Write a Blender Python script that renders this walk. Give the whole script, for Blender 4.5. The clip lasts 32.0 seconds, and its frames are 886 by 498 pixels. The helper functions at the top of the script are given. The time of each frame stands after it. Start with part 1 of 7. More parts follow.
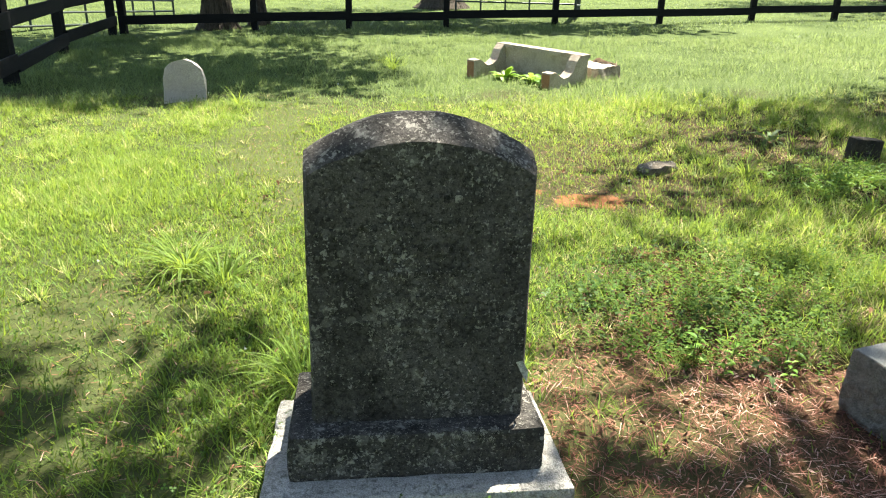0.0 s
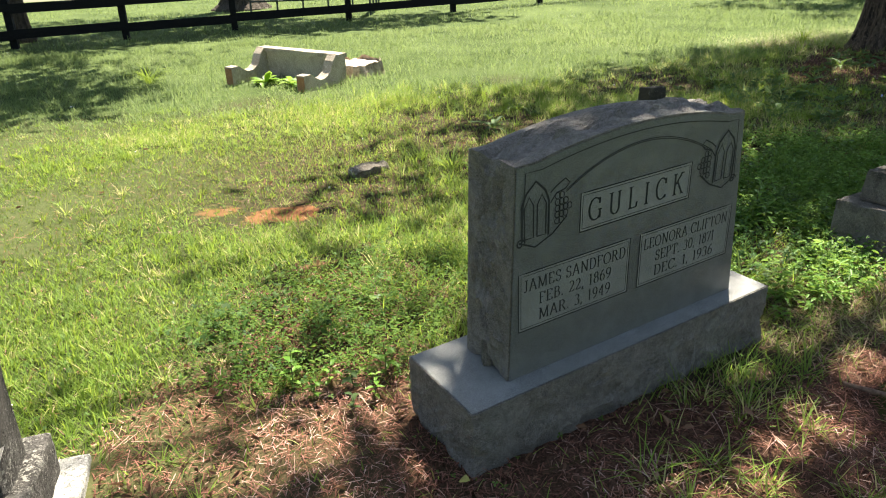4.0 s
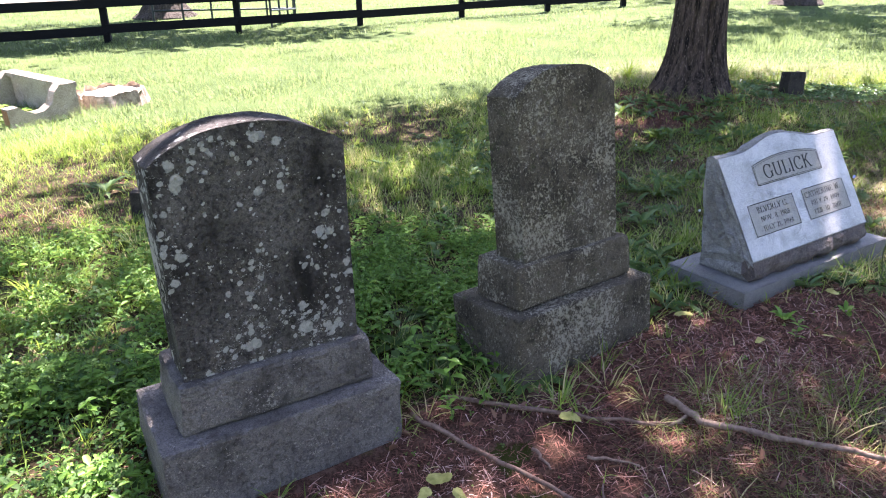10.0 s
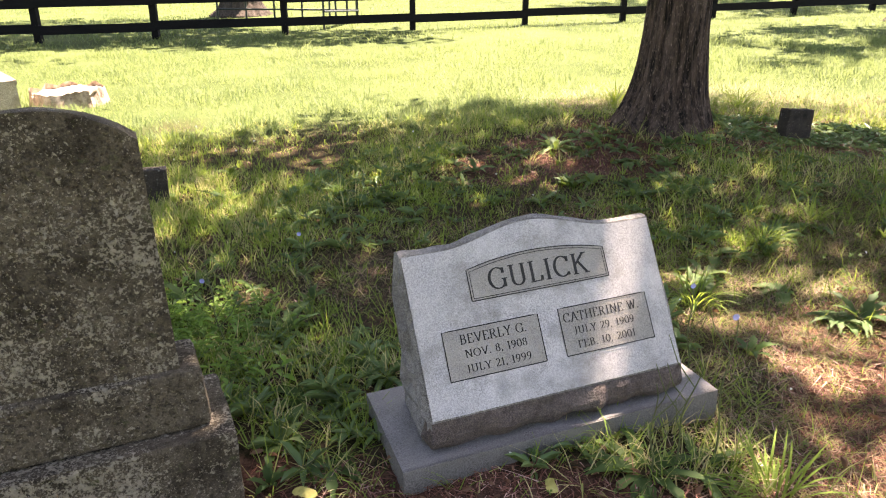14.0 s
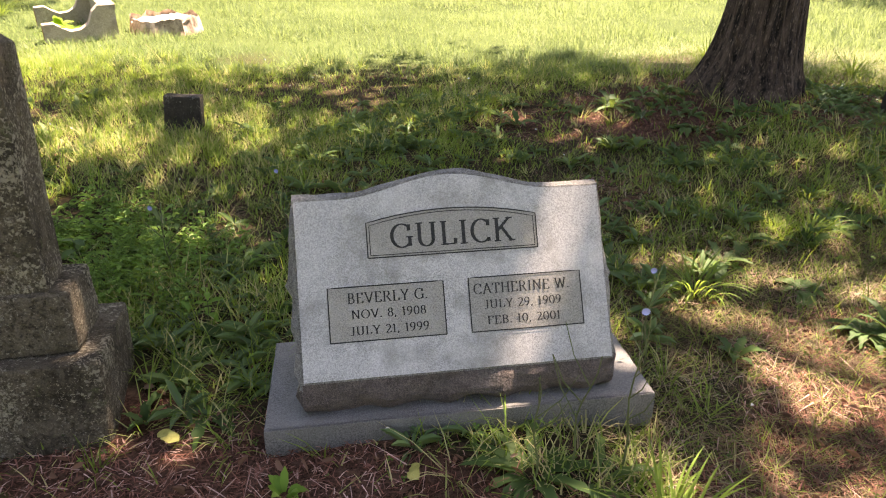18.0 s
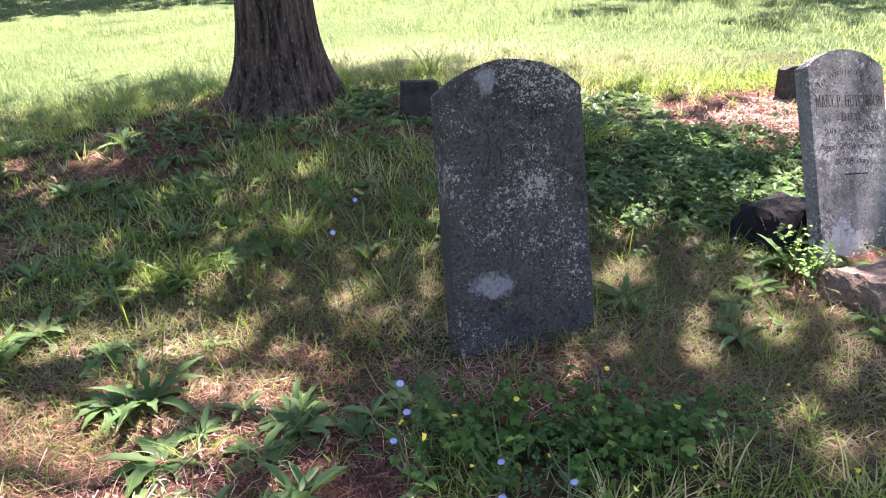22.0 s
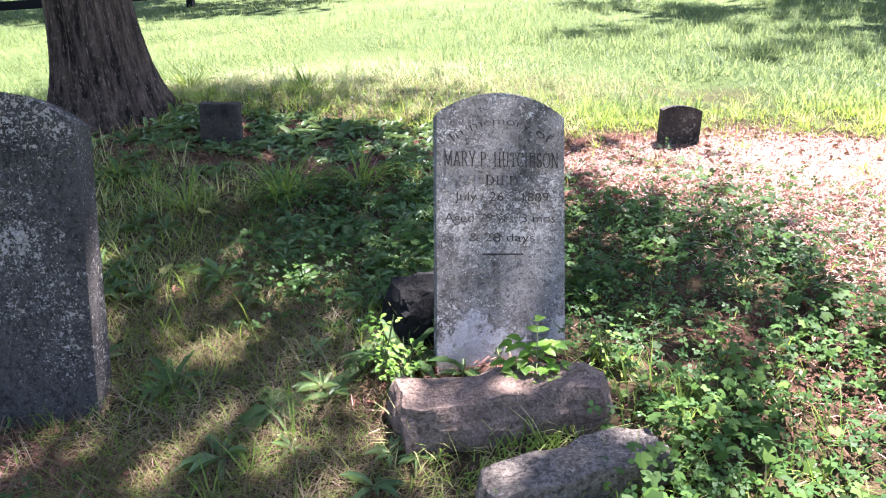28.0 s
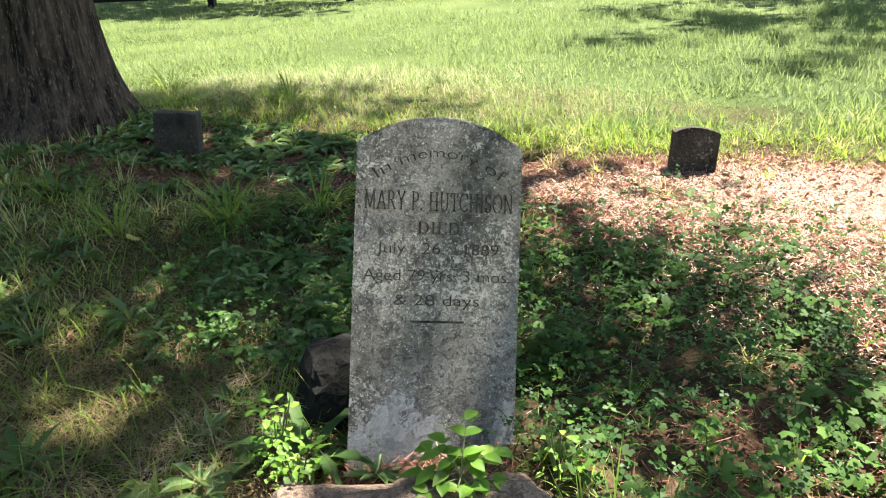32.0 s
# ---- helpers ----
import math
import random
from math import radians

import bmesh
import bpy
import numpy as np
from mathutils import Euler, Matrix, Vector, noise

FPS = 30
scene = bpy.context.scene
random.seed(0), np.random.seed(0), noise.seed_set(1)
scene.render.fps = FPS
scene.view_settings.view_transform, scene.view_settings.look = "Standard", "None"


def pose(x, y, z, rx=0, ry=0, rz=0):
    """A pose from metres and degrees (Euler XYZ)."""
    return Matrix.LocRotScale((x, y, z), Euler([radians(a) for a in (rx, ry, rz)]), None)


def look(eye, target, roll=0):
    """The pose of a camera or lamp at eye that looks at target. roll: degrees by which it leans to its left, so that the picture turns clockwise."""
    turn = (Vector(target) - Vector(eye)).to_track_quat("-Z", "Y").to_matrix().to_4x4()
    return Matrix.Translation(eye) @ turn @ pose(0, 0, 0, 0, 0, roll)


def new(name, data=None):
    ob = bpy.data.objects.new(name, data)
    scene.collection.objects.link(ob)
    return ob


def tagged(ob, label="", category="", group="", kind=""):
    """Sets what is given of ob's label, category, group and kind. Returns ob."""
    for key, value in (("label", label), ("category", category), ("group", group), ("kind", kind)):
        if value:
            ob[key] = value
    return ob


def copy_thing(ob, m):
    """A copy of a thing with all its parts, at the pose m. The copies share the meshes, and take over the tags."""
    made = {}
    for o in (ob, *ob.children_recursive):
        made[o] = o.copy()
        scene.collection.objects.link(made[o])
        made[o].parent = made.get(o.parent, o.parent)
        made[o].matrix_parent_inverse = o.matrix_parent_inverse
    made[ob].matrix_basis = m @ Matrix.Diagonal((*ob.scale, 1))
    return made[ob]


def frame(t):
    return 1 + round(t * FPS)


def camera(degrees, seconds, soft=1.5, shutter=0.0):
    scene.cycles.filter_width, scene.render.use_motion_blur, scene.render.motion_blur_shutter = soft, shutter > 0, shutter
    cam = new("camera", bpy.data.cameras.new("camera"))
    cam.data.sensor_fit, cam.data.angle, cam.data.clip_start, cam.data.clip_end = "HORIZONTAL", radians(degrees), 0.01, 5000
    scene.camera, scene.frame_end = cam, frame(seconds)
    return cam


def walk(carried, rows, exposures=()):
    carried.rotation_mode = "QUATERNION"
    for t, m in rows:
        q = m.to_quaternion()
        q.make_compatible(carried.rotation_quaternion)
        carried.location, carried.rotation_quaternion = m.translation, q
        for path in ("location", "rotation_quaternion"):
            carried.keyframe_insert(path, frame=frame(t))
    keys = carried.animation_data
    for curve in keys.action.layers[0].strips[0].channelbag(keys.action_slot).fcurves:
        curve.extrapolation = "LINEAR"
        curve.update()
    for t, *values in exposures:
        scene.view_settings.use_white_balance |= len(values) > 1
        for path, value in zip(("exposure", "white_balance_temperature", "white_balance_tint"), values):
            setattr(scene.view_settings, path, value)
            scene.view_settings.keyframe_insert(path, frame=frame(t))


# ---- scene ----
cam = camera(66.0, 32.0, 1.1)

PATH = [
    (0, (-1.633, 0.247, 1.114), (-1.537, 2.123, 0.427), 1.7),
    (0.5, (-1.613, 0.415, 0.974), (-1.607, 2.28, 0.253), 1.7),
    (1, (-1.614, 0.599, 0.866), (-1.613, 2.464, 0.145), 1.5),
    (1.5, (-1.621, 0.627, 0.887), (-1.61, 2.495, 0.173), 1.2),
    (2, (-1.601, 0.608, 0.904), (-1.58, 2.478, 0.195), 1.2),
    (2.5, (-1.559, 0.49, 0.949), (-1.532, 2.363, 0.248), 0.8),
    (3, (-1.307, 0.227, 1.122), (-1.24, 2.102, 0.429), 0.0),
    (3.4, (-1.033, 0.223, 1.15), (-0.776, 2.08, 0.451), -0.8),
    (3.5, (-0.954, 0.228, 1.17), (-0.659, 2.076, 0.465), -1.5),
    (4, (-0.622, 0.23, 1.194), (-0.15, 2.04, 0.487), -1.8),
    (4.5, (-0.316, 0.149, 1.214), (0.208, 1.945, 0.507), -1.4),
    (6.5, (0.454, 0.133, 1.224), (0.385, 2.006, 0.527), 1.2),
    (7, (0.61, 0.105, 1.226), (0.508, 1.978, 0.531), 0.7),
    (7.5, (0.92, 0.213, 1.213), (0.944, 2.088, 0.516), -1.2),
    (8, (1.282, 0.405, 1.264), (1.536, 2.257, 0.553), -1.7),
    (8.5, (1.63, 0.479, 1.253), (2.012, 2.314, 0.554), -1.5),
    (9, (1.942, 0.558, 1.279), (2.342, 2.389, 0.58), -1.3),
    (9.5, (2.225, 0.72, 1.293), (2.633, 2.548, 0.589), -1.2),
    (10, (2.441, 0.81, 1.298), (2.85, 2.641, 0.605), -0.9),
    (10.5, (2.7, 0.848, 1.309), (3.004, 2.702, 0.623), -0.3),
    (11, (2.897, 0.907, 1.324), (3.039, 2.781, 0.638), 0.4),
    (11.5, (3.072, 1.03, 1.31), (3.191, 2.905, 0.622), 0.3),
    (12, (3.292, 1.171, 1.319), (3.407, 3.045, 0.631), 0.1),
    (12.5, (3.537, 1.256, 1.31), (3.652, 3.134, 0.631), 0.0),
    (13, (3.782, 1.309, 1.353), (3.891, 3.186, 0.672), 0.0),
    (13.5, (3.99, 1.425, 1.318), (4.103, 3.303, 0.641), 0.1),
    (15.5, (4.524, 1.617, 1.298), (4.363, 3.458, 0.533), 2.5),
    (16, (4.538, 1.572, 1.303), (4.288, 3.388, 0.503), 1.8),
    (16.5, (4.579, 1.609, 1.276), (4.53, 3.439, 0.47), 1.1),
    (17, (4.599, 1.625, 1.267), (4.635, 3.454, 0.458), 0.8),
    (17.5, (4.666, 1.64, 1.257), (4.68, 3.468, 0.447), 1.8),
    (18, (4.732, 1.737, 1.25), (4.49, 3.548, 0.435), 2.7),
    (18.5, (4.812, 1.773, 1.246), (4.365, 3.543, 0.429), 3.6),
    (19, (4.949, 1.723, 1.262), (4.431, 3.474, 0.447), 3.3),
    (19.5, (5.144, 1.659, 1.304), (4.654, 3.42, 0.493), 2.7),
    (20, (5.384, 1.761, 1.312), (5.084, 3.565, 0.502), 1.6),
    (20.5, (5.765, 1.955, 1.277), (5.651, 3.792, 0.495), -0.9),
    (21, (6.093, 1.966, 1.293), (6.111, 3.807, 0.51), -1.0),
    (21.5, (6.439, 2.043, 1.299), (6.49, 3.875, 0.499), -1.5),
    (22, (6.753, 2.179, 1.329), (6.86, 4.006, 0.521), -1.9),
    (22.5, (7.032, 2.215, 1.312), (7.162, 4.042, 0.507), -1.7),
    (23, (7.223, 2.268, 1.306), (7.352, 4.095, 0.502), -1.2),
    (23.5, (7.36, 2.379, 1.306), (7.447, 4.207, 0.499), -0.8),
    (24, (7.442, 2.422, 1.305), (7.451, 4.255, 0.506), -0.1),
    (24.5, (7.475, 2.423, 1.297), (7.358, 4.255, 0.504), 0.6),
    (26.5, (7.903, 2.401, 1.317), (7.632, 4.217, 0.524), -1.3),
    (27, (8.154, 2.529, 1.306), (7.881, 4.354, 0.534), -1.6),
    (27.5, (8.403, 2.612, 1.29), (8.139, 4.44, 0.522), -1.5),
    (28, (8.566, 2.707, 1.278), (8.31, 4.537, 0.513), -1.3),
    (28.5, (8.664, 2.9, 1.273), (8.419, 4.73, 0.502), -1.2),
    (29, (8.74, 3.016, 1.257), (8.502, 4.851, 0.497), -1.1),
    (29.5, (8.851, 3.068, 1.257), (8.605, 4.902, 0.499), -0.9),
    (30, (8.898, 3.12, 1.247), (8.609, 4.946, 0.485), -0.3),
    (30.5, (8.871, 3.161, 1.243), (8.558, 4.986, 0.487), -0.2),
    (31, (8.819, 3.174, 1.24), (8.49, 4.997, 0.485), -0.3),
    (31.5, (8.777, 3.182, 1.243), (8.439, 5.004, 0.489), -0.4),
    (32, (8.76, 3.188, 1.244), (8.416, 5.009, 0.491), -0.5),
]

# ---- exposure, world, sun ----
EXPOSURES = ((0.0, 2.25, 6900, 5), (3.0, 2.18, 6900, 4), (4.5, 2.00, 7000, 9), (7.0, 2.36, 6900, 16), (9.0, 2.72, 6500, 23), (10.0, 3.0, 6100, 29), (11.5, 2.99, 6000, 33), (13.0, 3.02, 7300, 30), (16.0, 2.78, 8100, 26), (18.0, 2.70, 8200, 25), (19.0, 2.86, 7900, 26),
             (20.0, 2.60, 8000, 29), (21.5, 2.89, 6500, 30), (24.5, 3.10, 5800, 35), (27.0, 3.10, 5800, 34), (28.0, 2.92, 5900, 27), (30.0, 2.42, 6500, 10), (32.0, 2.48, 6800, 7))
walk(cam, [(t, look(eye, target, roll)) for t, eye, target, roll in PATH], EXPOSURES)

SUN_EL, SUN_AZ = radians(61), radians(31)          # azimuth from +y towards +x
sun_way = Vector((math.sin(SUN_AZ) * math.cos(SUN_EL), math.cos(SUN_AZ) * math.cos(SUN_EL), math.sin(SUN_EL)))
world = bpy.data.worlds.new("sky")
scene.world = world
world.use_nodes = True
sky = world.node_tree.nodes.new("ShaderNodeTexSky")
sky.sky_type, sky.sun_disc, sky.sun_elevation, sky.sun_rotation = "NISHITA", False, SUN_EL, SUN_AZ
background = world.node_tree.nodes["Background"]
background.inputs["Strength"].default_value = 0.06
world.node_tree.links.new(sky.outputs[0], background.inputs["Color"])
sun_data = bpy.data.lights.new("sun", "SUN")
sun_data.energy, sun_data.angle, sun_data.color = 5.0, radians(0.53), (1.0, 0.95, 0.86)
sun = new("sun", sun_data)
sun.matrix_world = look(sun_way * 60, (0, 0, 0))


# ---- materials ----
class Nodes:
    """A small writer of node materials."""

    def __init__(self, name):
        self.mat = bpy.data.materials.new(name)
        self.mat.use_nodes = True
        self.tree = self.mat.node_tree
        self.bsdf = self.tree.nodes["Principled BSDF"]
        self.place = None

    def node(self, kind, **values):
        made = self.tree.nodes.new(kind)
        for key, value in values.items():
            self.put(made.inputs[key.replace("_", " ")], value)
        return made

    def put(self, slot, value):
        if isinstance(value, bpy.types.NodeSocket):
            self.tree.links.new(value, slot)
        elif isinstance(value, tuple) and len(value) == 3 and slot.type == "RGBA":
            slot.default_value = (*value, 1)
        else:
            slot.default_value = value

    def coords(self, stretch=(1, 1, 1)):
        """Object coordinates, moved by a random amount for each object."""
        tex = self.node("ShaderNodeTexCoord")
        info = self.node("ShaderNodeObjectInfo")
        shift = self.node("ShaderNodeVectorMath")
        shift.operation = "ADD"
        times = self.node("ShaderNodeMath")
        times.operation = "MULTIPLY"
        self.put(times.inputs[0], info.outputs["Random"])
        times.inputs[1].default_value = 37.0
        self.put(shift.inputs[0], tex.outputs["Object"])
        self.put(shift.inputs[1], times.outputs[0])
        scaled = self.node("ShaderNodeVectorMath")
        scaled.operation = "MULTIPLY"
        self.put(scaled.inputs[0], shift.outputs[0])
        scaled.inputs[1].default_value = stretch
        return scaled.outputs[0]

    def plain(self, stretch=(1, 1, 1)):
        tex = self.node("ShaderNodeTexCoord")
        scaled = self.node("ShaderNodeVectorMath")
        scaled.operation = "MULTIPLY"
        self.put(scaled.inputs[0], tex.outputs["Object"])
        scaled.inputs[1].default_value = stretch
        return scaled.outputs[0]

    def noise(self, where, scale, detail=4.0, rough=0.6):
        made = self.node("ShaderNodeTexNoise", Vector=where, Scale=scale, Detail=detail, Roughness=rough)
        return made.outputs["Fac"]

    def cells(self, where, scale, feature="F1", jitter=1.0):
        made = self.tree.nodes.new("ShaderNodeTexVoronoi")
        made.feature = feature
        self.put(made.inputs["Vector"], where)
        made.inputs["Scale"].default_value = scale
        made.inputs["Randomness"].default_value = jitter
        return made.outputs["Distance"]

    def ramp(self, fac, low, high, a=(0, 0, 0), b=(1, 1, 1)):
        made = self.node("ShaderNodeValToRGB")
        el = made.color_ramp.elements
        el[0].position, el[0].color = low, (*a, 1)
        el[1].position, el[1].color = high, (*b, 1)
        self.put(made.inputs[0], fac)
        return made.outputs[0]

    def math(self, op, a, b):
        made = self.node("ShaderNodeMath")
        made.operation = op
        self.put(made.inputs[0], a)
        self.put(made.inputs[1], b)
        return made.outputs[0]

    def mix(self, fac, a, b):
        made = self.tree.nodes.new("ShaderNodeMix")
        made.data_type = "RGBA"
        self.put(made.inputs[0], fac)
        self.put(made.inputs[6], a)
        self.put(made.inputs[7], b)
        return made.outputs[2]

    def attr(self, name):
        made = self.tree.nodes.new("ShaderNodeAttribute")
        made.attribute_name = name
        return made.outputs["Fac"]

    def bump(self, height, strength=0.5, distance=0.01):
        made = self.node("ShaderNodeBump", Strength=strength, Distance=distance, Height=height)
        return made.outputs[0]

    def done(self, color, rough=0.8, normal=None, spec=0.4, metal=0.0):
        for key, value in (("Base Color", color), ("Roughness", rough), ("Specular IOR Level", spec), ("Metallic", metal)):
            self.put(self.bsdf.inputs[key], value)
        if normal is not None:
            self.put(self.bsdf.inputs["Normal"], normal)
        return self.mat

    def leafy(self, color, share=0.4, rough=0.55, spec=0.25, warm=(0.45, 0.6, 0.1)):
        """A thin leaf, through which light passes."""
        self.done(color, rough, spec=spec)
        thin = self.node("ShaderNodeBsdfTranslucent", Color=self.mix(0.45, color, warm))
        both = self.node("ShaderNodeMixShader")
        both.inputs[0].default_value = share
        self.put(both.inputs[1], self.bsdf.outputs[0])
        self.put(both.inputs[2], thin.outputs[0])
        self.put(self.tree.nodes["Material Output"].inputs[0], both.outputs[0])
        return self.mat


def old_stone(name, base, dark, lichen, much=0.5, stain=0.5, moss=0.0, grain=220.0, spot=38.0, bare=(), bare_tone=(0.3, 0.295, 0.29), pit=0.55, rounds=0.0, bare_fade=0.21):
    """Weathered stone: fine grain, dark algae stains, ragged pale lichen of two sizes, some moss."""
    n = Nodes(name)
    at = n.coords()
    grain_fac = n.noise(at, grain, 3, 0.7)
    color = n.mix(n.ramp(grain_fac, 0.35, 0.7), tuple(c * 0.6 for c in base), tuple(min(1, c * 1.35) for c in base))
    big = n.noise(at, 5.5, 8, 0.7)
    streak = n.noise(n.coords((9, 9, 1.6)), 1.6, 5, 0.6)
    stains = n.math("MULTIPLY", n.ramp(big, 0.62 - 0.3 * stain, 0.8 - 0.25 * stain), n.ramp(streak, 0.2, 0.6))
    color = n.mix(stains, color, dark)
    pits = n.ramp(n.noise(at, 75, 6, 0.75), 0.52, 0.66)
    color = n.mix(n.math("MULTIPLY", pits, pit), color, tuple(c * 0.7 for c in dark))
    patch = n.math("MULTIPLY", n.math("SUBTRACT", n.noise(at, 4.5, 4, 0.6), 0.5), 0.5)
    rags = n.math("ADD", n.noise(at, spot, 5, 0.68), patch)
    spots = n.ramp(rags, 0.70 - 0.16 * much, 0.73 - 0.16 * much)
    color = n.mix(n.math("MULTIPLY", spots, 0.85), color, lichen)
    dots = n.math("ADD", n.noise(at, spot * 2.6, 4, 0.65), patch)
    fine = n.ramp(dots, 0.70 - 0.17 * much, 0.74 - 0.17 * much)
    color = n.mix(n.math("MULTIPLY", fine, 0.65), color, tuple(min(1, c * 1.1) for c in lichen))
    if rounds:          # round colonies of pale lichen, some run together
        warp = n.node("ShaderNodeVectorMath")
        warp.operation = "ADD"
        n.put(warp.inputs[0], at)
        n.put(warp.inputs[1], n.math("MULTIPLY", n.noise(at, 40, 3, 0.6), 0.02))
        where = n.math("MULTIPLY", n.math("SUBTRACT", n.noise(at, 4.5, 3, 0.6), 0.5), 1.3)
        for scale, edge in ((17, 0.29), (40, 0.33)):
            colony = n.math("SUBTRACT", n.cells(warp.outputs[0], scale), n.math("ADD", where, n.math("MULTIPLY", n.noise(at, 70, 3, 0.6), 0.16)))
            colony = n.ramp(colony, edge - 0.22, edge - 0.17, (1, 1, 1), (0, 0, 0))
            color = n.mix(n.math("MULTIPLY", colony, rounds), color, n.mix(n.ramp(grain_fac, 0.3, 0.7), tuple(c * 0.75 for c in lichen), lichen))
    for x, z, wide, high in bare:
        # a spot where the crust has come away
        spot_at = n.node("ShaderNodeVectorMath")
        spot_at.operation = "SUBTRACT"
        n.put(spot_at.inputs[0], n.plain((1 / wide, 0, 1 / high)))
        spot_at.inputs[1].default_value = (x / wide, 0, z / high)
        far = n.node("ShaderNodeVectorMath")
        far.operation = "LENGTH"
        n.put(far.inputs[0], spot_at.outputs[0])
        edge = n.math("ADD", far.outputs["Value"], n.math("MULTIPLY", n.math("SUBTRACT", n.noise(at, 24, 6, 0.72), 0.5), 2.2))
        color = n.mix(n.math("MULTIPLY", n.ramp(edge, 0.79 - bare_fade, 0.79 + bare_fade, (1, 1, 1), (0, 0, 0)), 0.85), color, n.mix(n.ramp(grain_fac, 0.3, 0.7), tuple(c * 0.7 for c in bare_tone), bare_tone))
    if moss:
        color = n.mix(n.math("MULTIPLY", n.ramp(n.noise(at, 16, 8, 0.75), 0.66 - 0.25 * moss, 0.74 - 0.2 * moss), 0.8), color, (0.07, 0.08, 0.03))
    rise = n.math("ADD", n.math("MULTIPLY", grain_fac, 0.6), n.math("ADD", big, n.math("SUBTRACT", n.math("MULTIPLY", spots, 0.5), n.math("MULTIPLY", pits, 0.7))))
    return n.done(color, 0.9, n.bump(rise, 0.8, 0.008), 0.12)


def granite(name, light, dark, rough, bump=0.15, patch=0.0, grain=330):
    """Granite: speckle of light and dark grains, slightly cloudy."""
    n = Nodes(name)
    at = n.coords()
    speck = n.cells(at, grain * 1.27)
    color = n.mix(n.ramp(n.noise(at, grain, 2, 0.8), 0.38, 0.62), dark, light)
    color = n.mix(n.ramp(speck, 0.18, 0.3), tuple(c * 0.5 for c in dark), color)
    cloud = n.noise(at, 9, 5, 0.6)
    color = n.mix(n.math("MULTIPLY", n.ramp(cloud, 0.45, 0.75), 0.35), color, tuple(min(1, c * 1.35) for c in light))
    if patch:
        color = n.mix(n.math("MULTIPLY", n.ramp(n.noise(n.coords((2, 2, 1)), 4, 5, 0.65), 0.5, 0.72), patch), color, (0.2, 0.19, 0.17))
    if bump > 0.8:          # broken faces show darker and lighter flakes
        color = n.mix(n.math("MULTIPLY", n.ramp(n.noise(at, 34, 6, 0.75), 0.46, 0.66), 0.5), color, tuple(c * 0.55 for c in dark))
        color = n.mix(n.math("MULTIPLY", n.ramp(n.noise(n.coords((1, 1, 1.7)), 40, 5, 0.7), 0.56, 0.68), 0.3), color, tuple(min(1, c * 1.5) for c in light))
    shade = n.ramp(n.noise(at, 30, 4), 0.3, 0.8, (rough * 0.8,) * 3, (min(1, rough * 1.25),) * 3)
    rise, deep = n.math("ADD", n.noise(at, 300, 2), n.math("MULTIPLY", n.noise(at, 40, 4), 0.8)), 0.004
    if bump > 0.8:          # split rock
        rise, deep = n.math("ADD", n.math("MULTIPLY", rise, 0.25), n.math("MULTIPLY", n.noise(at, 15, 7, 0.72), 2.2)), 0.014
    return n.done(color, shade, n.bump(rise, bump, deep), 0.5)


def toned(name, a, b, c, share=0.4, rough=0.55, attr="tone", warm=(0.45, 0.6, 0.1), spec=0.16):
    """Leaves or blades: three colours over the blade's own tone, which is drawn at random."""
    n = Nodes(name)
    tone = n.attr(attr)
    color = n.mix(n.ramp(tone, 0.0, 0.55), a, b)
    color = n.mix(n.ramp(tone, 0.72, 1.0), color, c)
    return n.leafy(color, share, rough, spec, warm)


def simple(name, a, b, scale=40.0, rough=0.8, bump=0.3, spec=0.35, stretch=(1, 1, 1), metal=0.0):
    n = Nodes(name)
    at = n.coords(stretch)
    fac = n.math("ADD", n.math("MULTIPLY", n.noise(at, scale, 5, 0.65), 0.7), n.math("MULTIPLY", n.noise(at, scale * 0.12, 3), 0.3))
    return n.done(n.mix(n.ramp(fac, 0.35, 0.65), a, b), rough, n.bump(fac, bump, 0.006), spec, metal)


STONE_A = old_stone("dark_weathered_stone", (0.09, 0.082, 0.076), (0.015, 0.014, 0.013), (0.3, 0.285, 0.255), 0.58, 0.65, spot=48, rounds=0.25)
STONE_A_BASE = old_stone("pale_weathered_stone", (0.42, 0.4, 0.37), (0.16, 0.15, 0.13), (0.5, 0.5, 0.46), 0.3, 0.2)
STONE_B = old_stone("lichen_spotted_stone", (0.12, 0.105, 0.092), (0.022, 0.019, 0.016), (0.44, 0.42, 0.37), 0.35, 0.8, spot=60, rounds=0.85)
STONE_B_BASE = old_stone("grey_base_stone", (0.2, 0.175, 0.155), (0.05, 0.043, 0.037), (0.36, 0.32, 0.27), 0.3, 0.7, spot=60, pit=0.2)
STONE_C = old_stone("mossy_weathered_stone", (0.13, 0.107, 0.076), (0.02, 0.016, 0.011), (0.34, 0.3, 0.225), 0.8, 0.6, 0.25, spot=62)
STONE_E = old_stone("black_lichen_slate", (0.08, 0.073, 0.066), (0.016, 0.015, 0.014), (0.42, 0.375, 0.325), 0.56, 0.4, 0.1, spot=60,
                    bare=((-0.085, 0.975, 0.035, 0.05), (-0.105, 0.325, 0.085, 0.05)))
STONE_F = old_stone("grey_spotted_marble", (0.26, 0.24, 0.215), (0.065, 0.058, 0.05), (0.5, 0.47, 0.42), 0.66, 0.75, spot=70, bare=((-0.075, 0.13, 0.17, 0.17), (0.165, 0.17, 0.05, 0.13)), bare_tone=(0.5, 0.475, 0.46), bare_fade=0.06)
STONE_H = old_stone("grey_worn_marble", (0.15, 0.135, 0.118), (0.04, 0.036, 0.032), (0.5, 0.47, 0.4), 0.7, 0.5, spot=60)
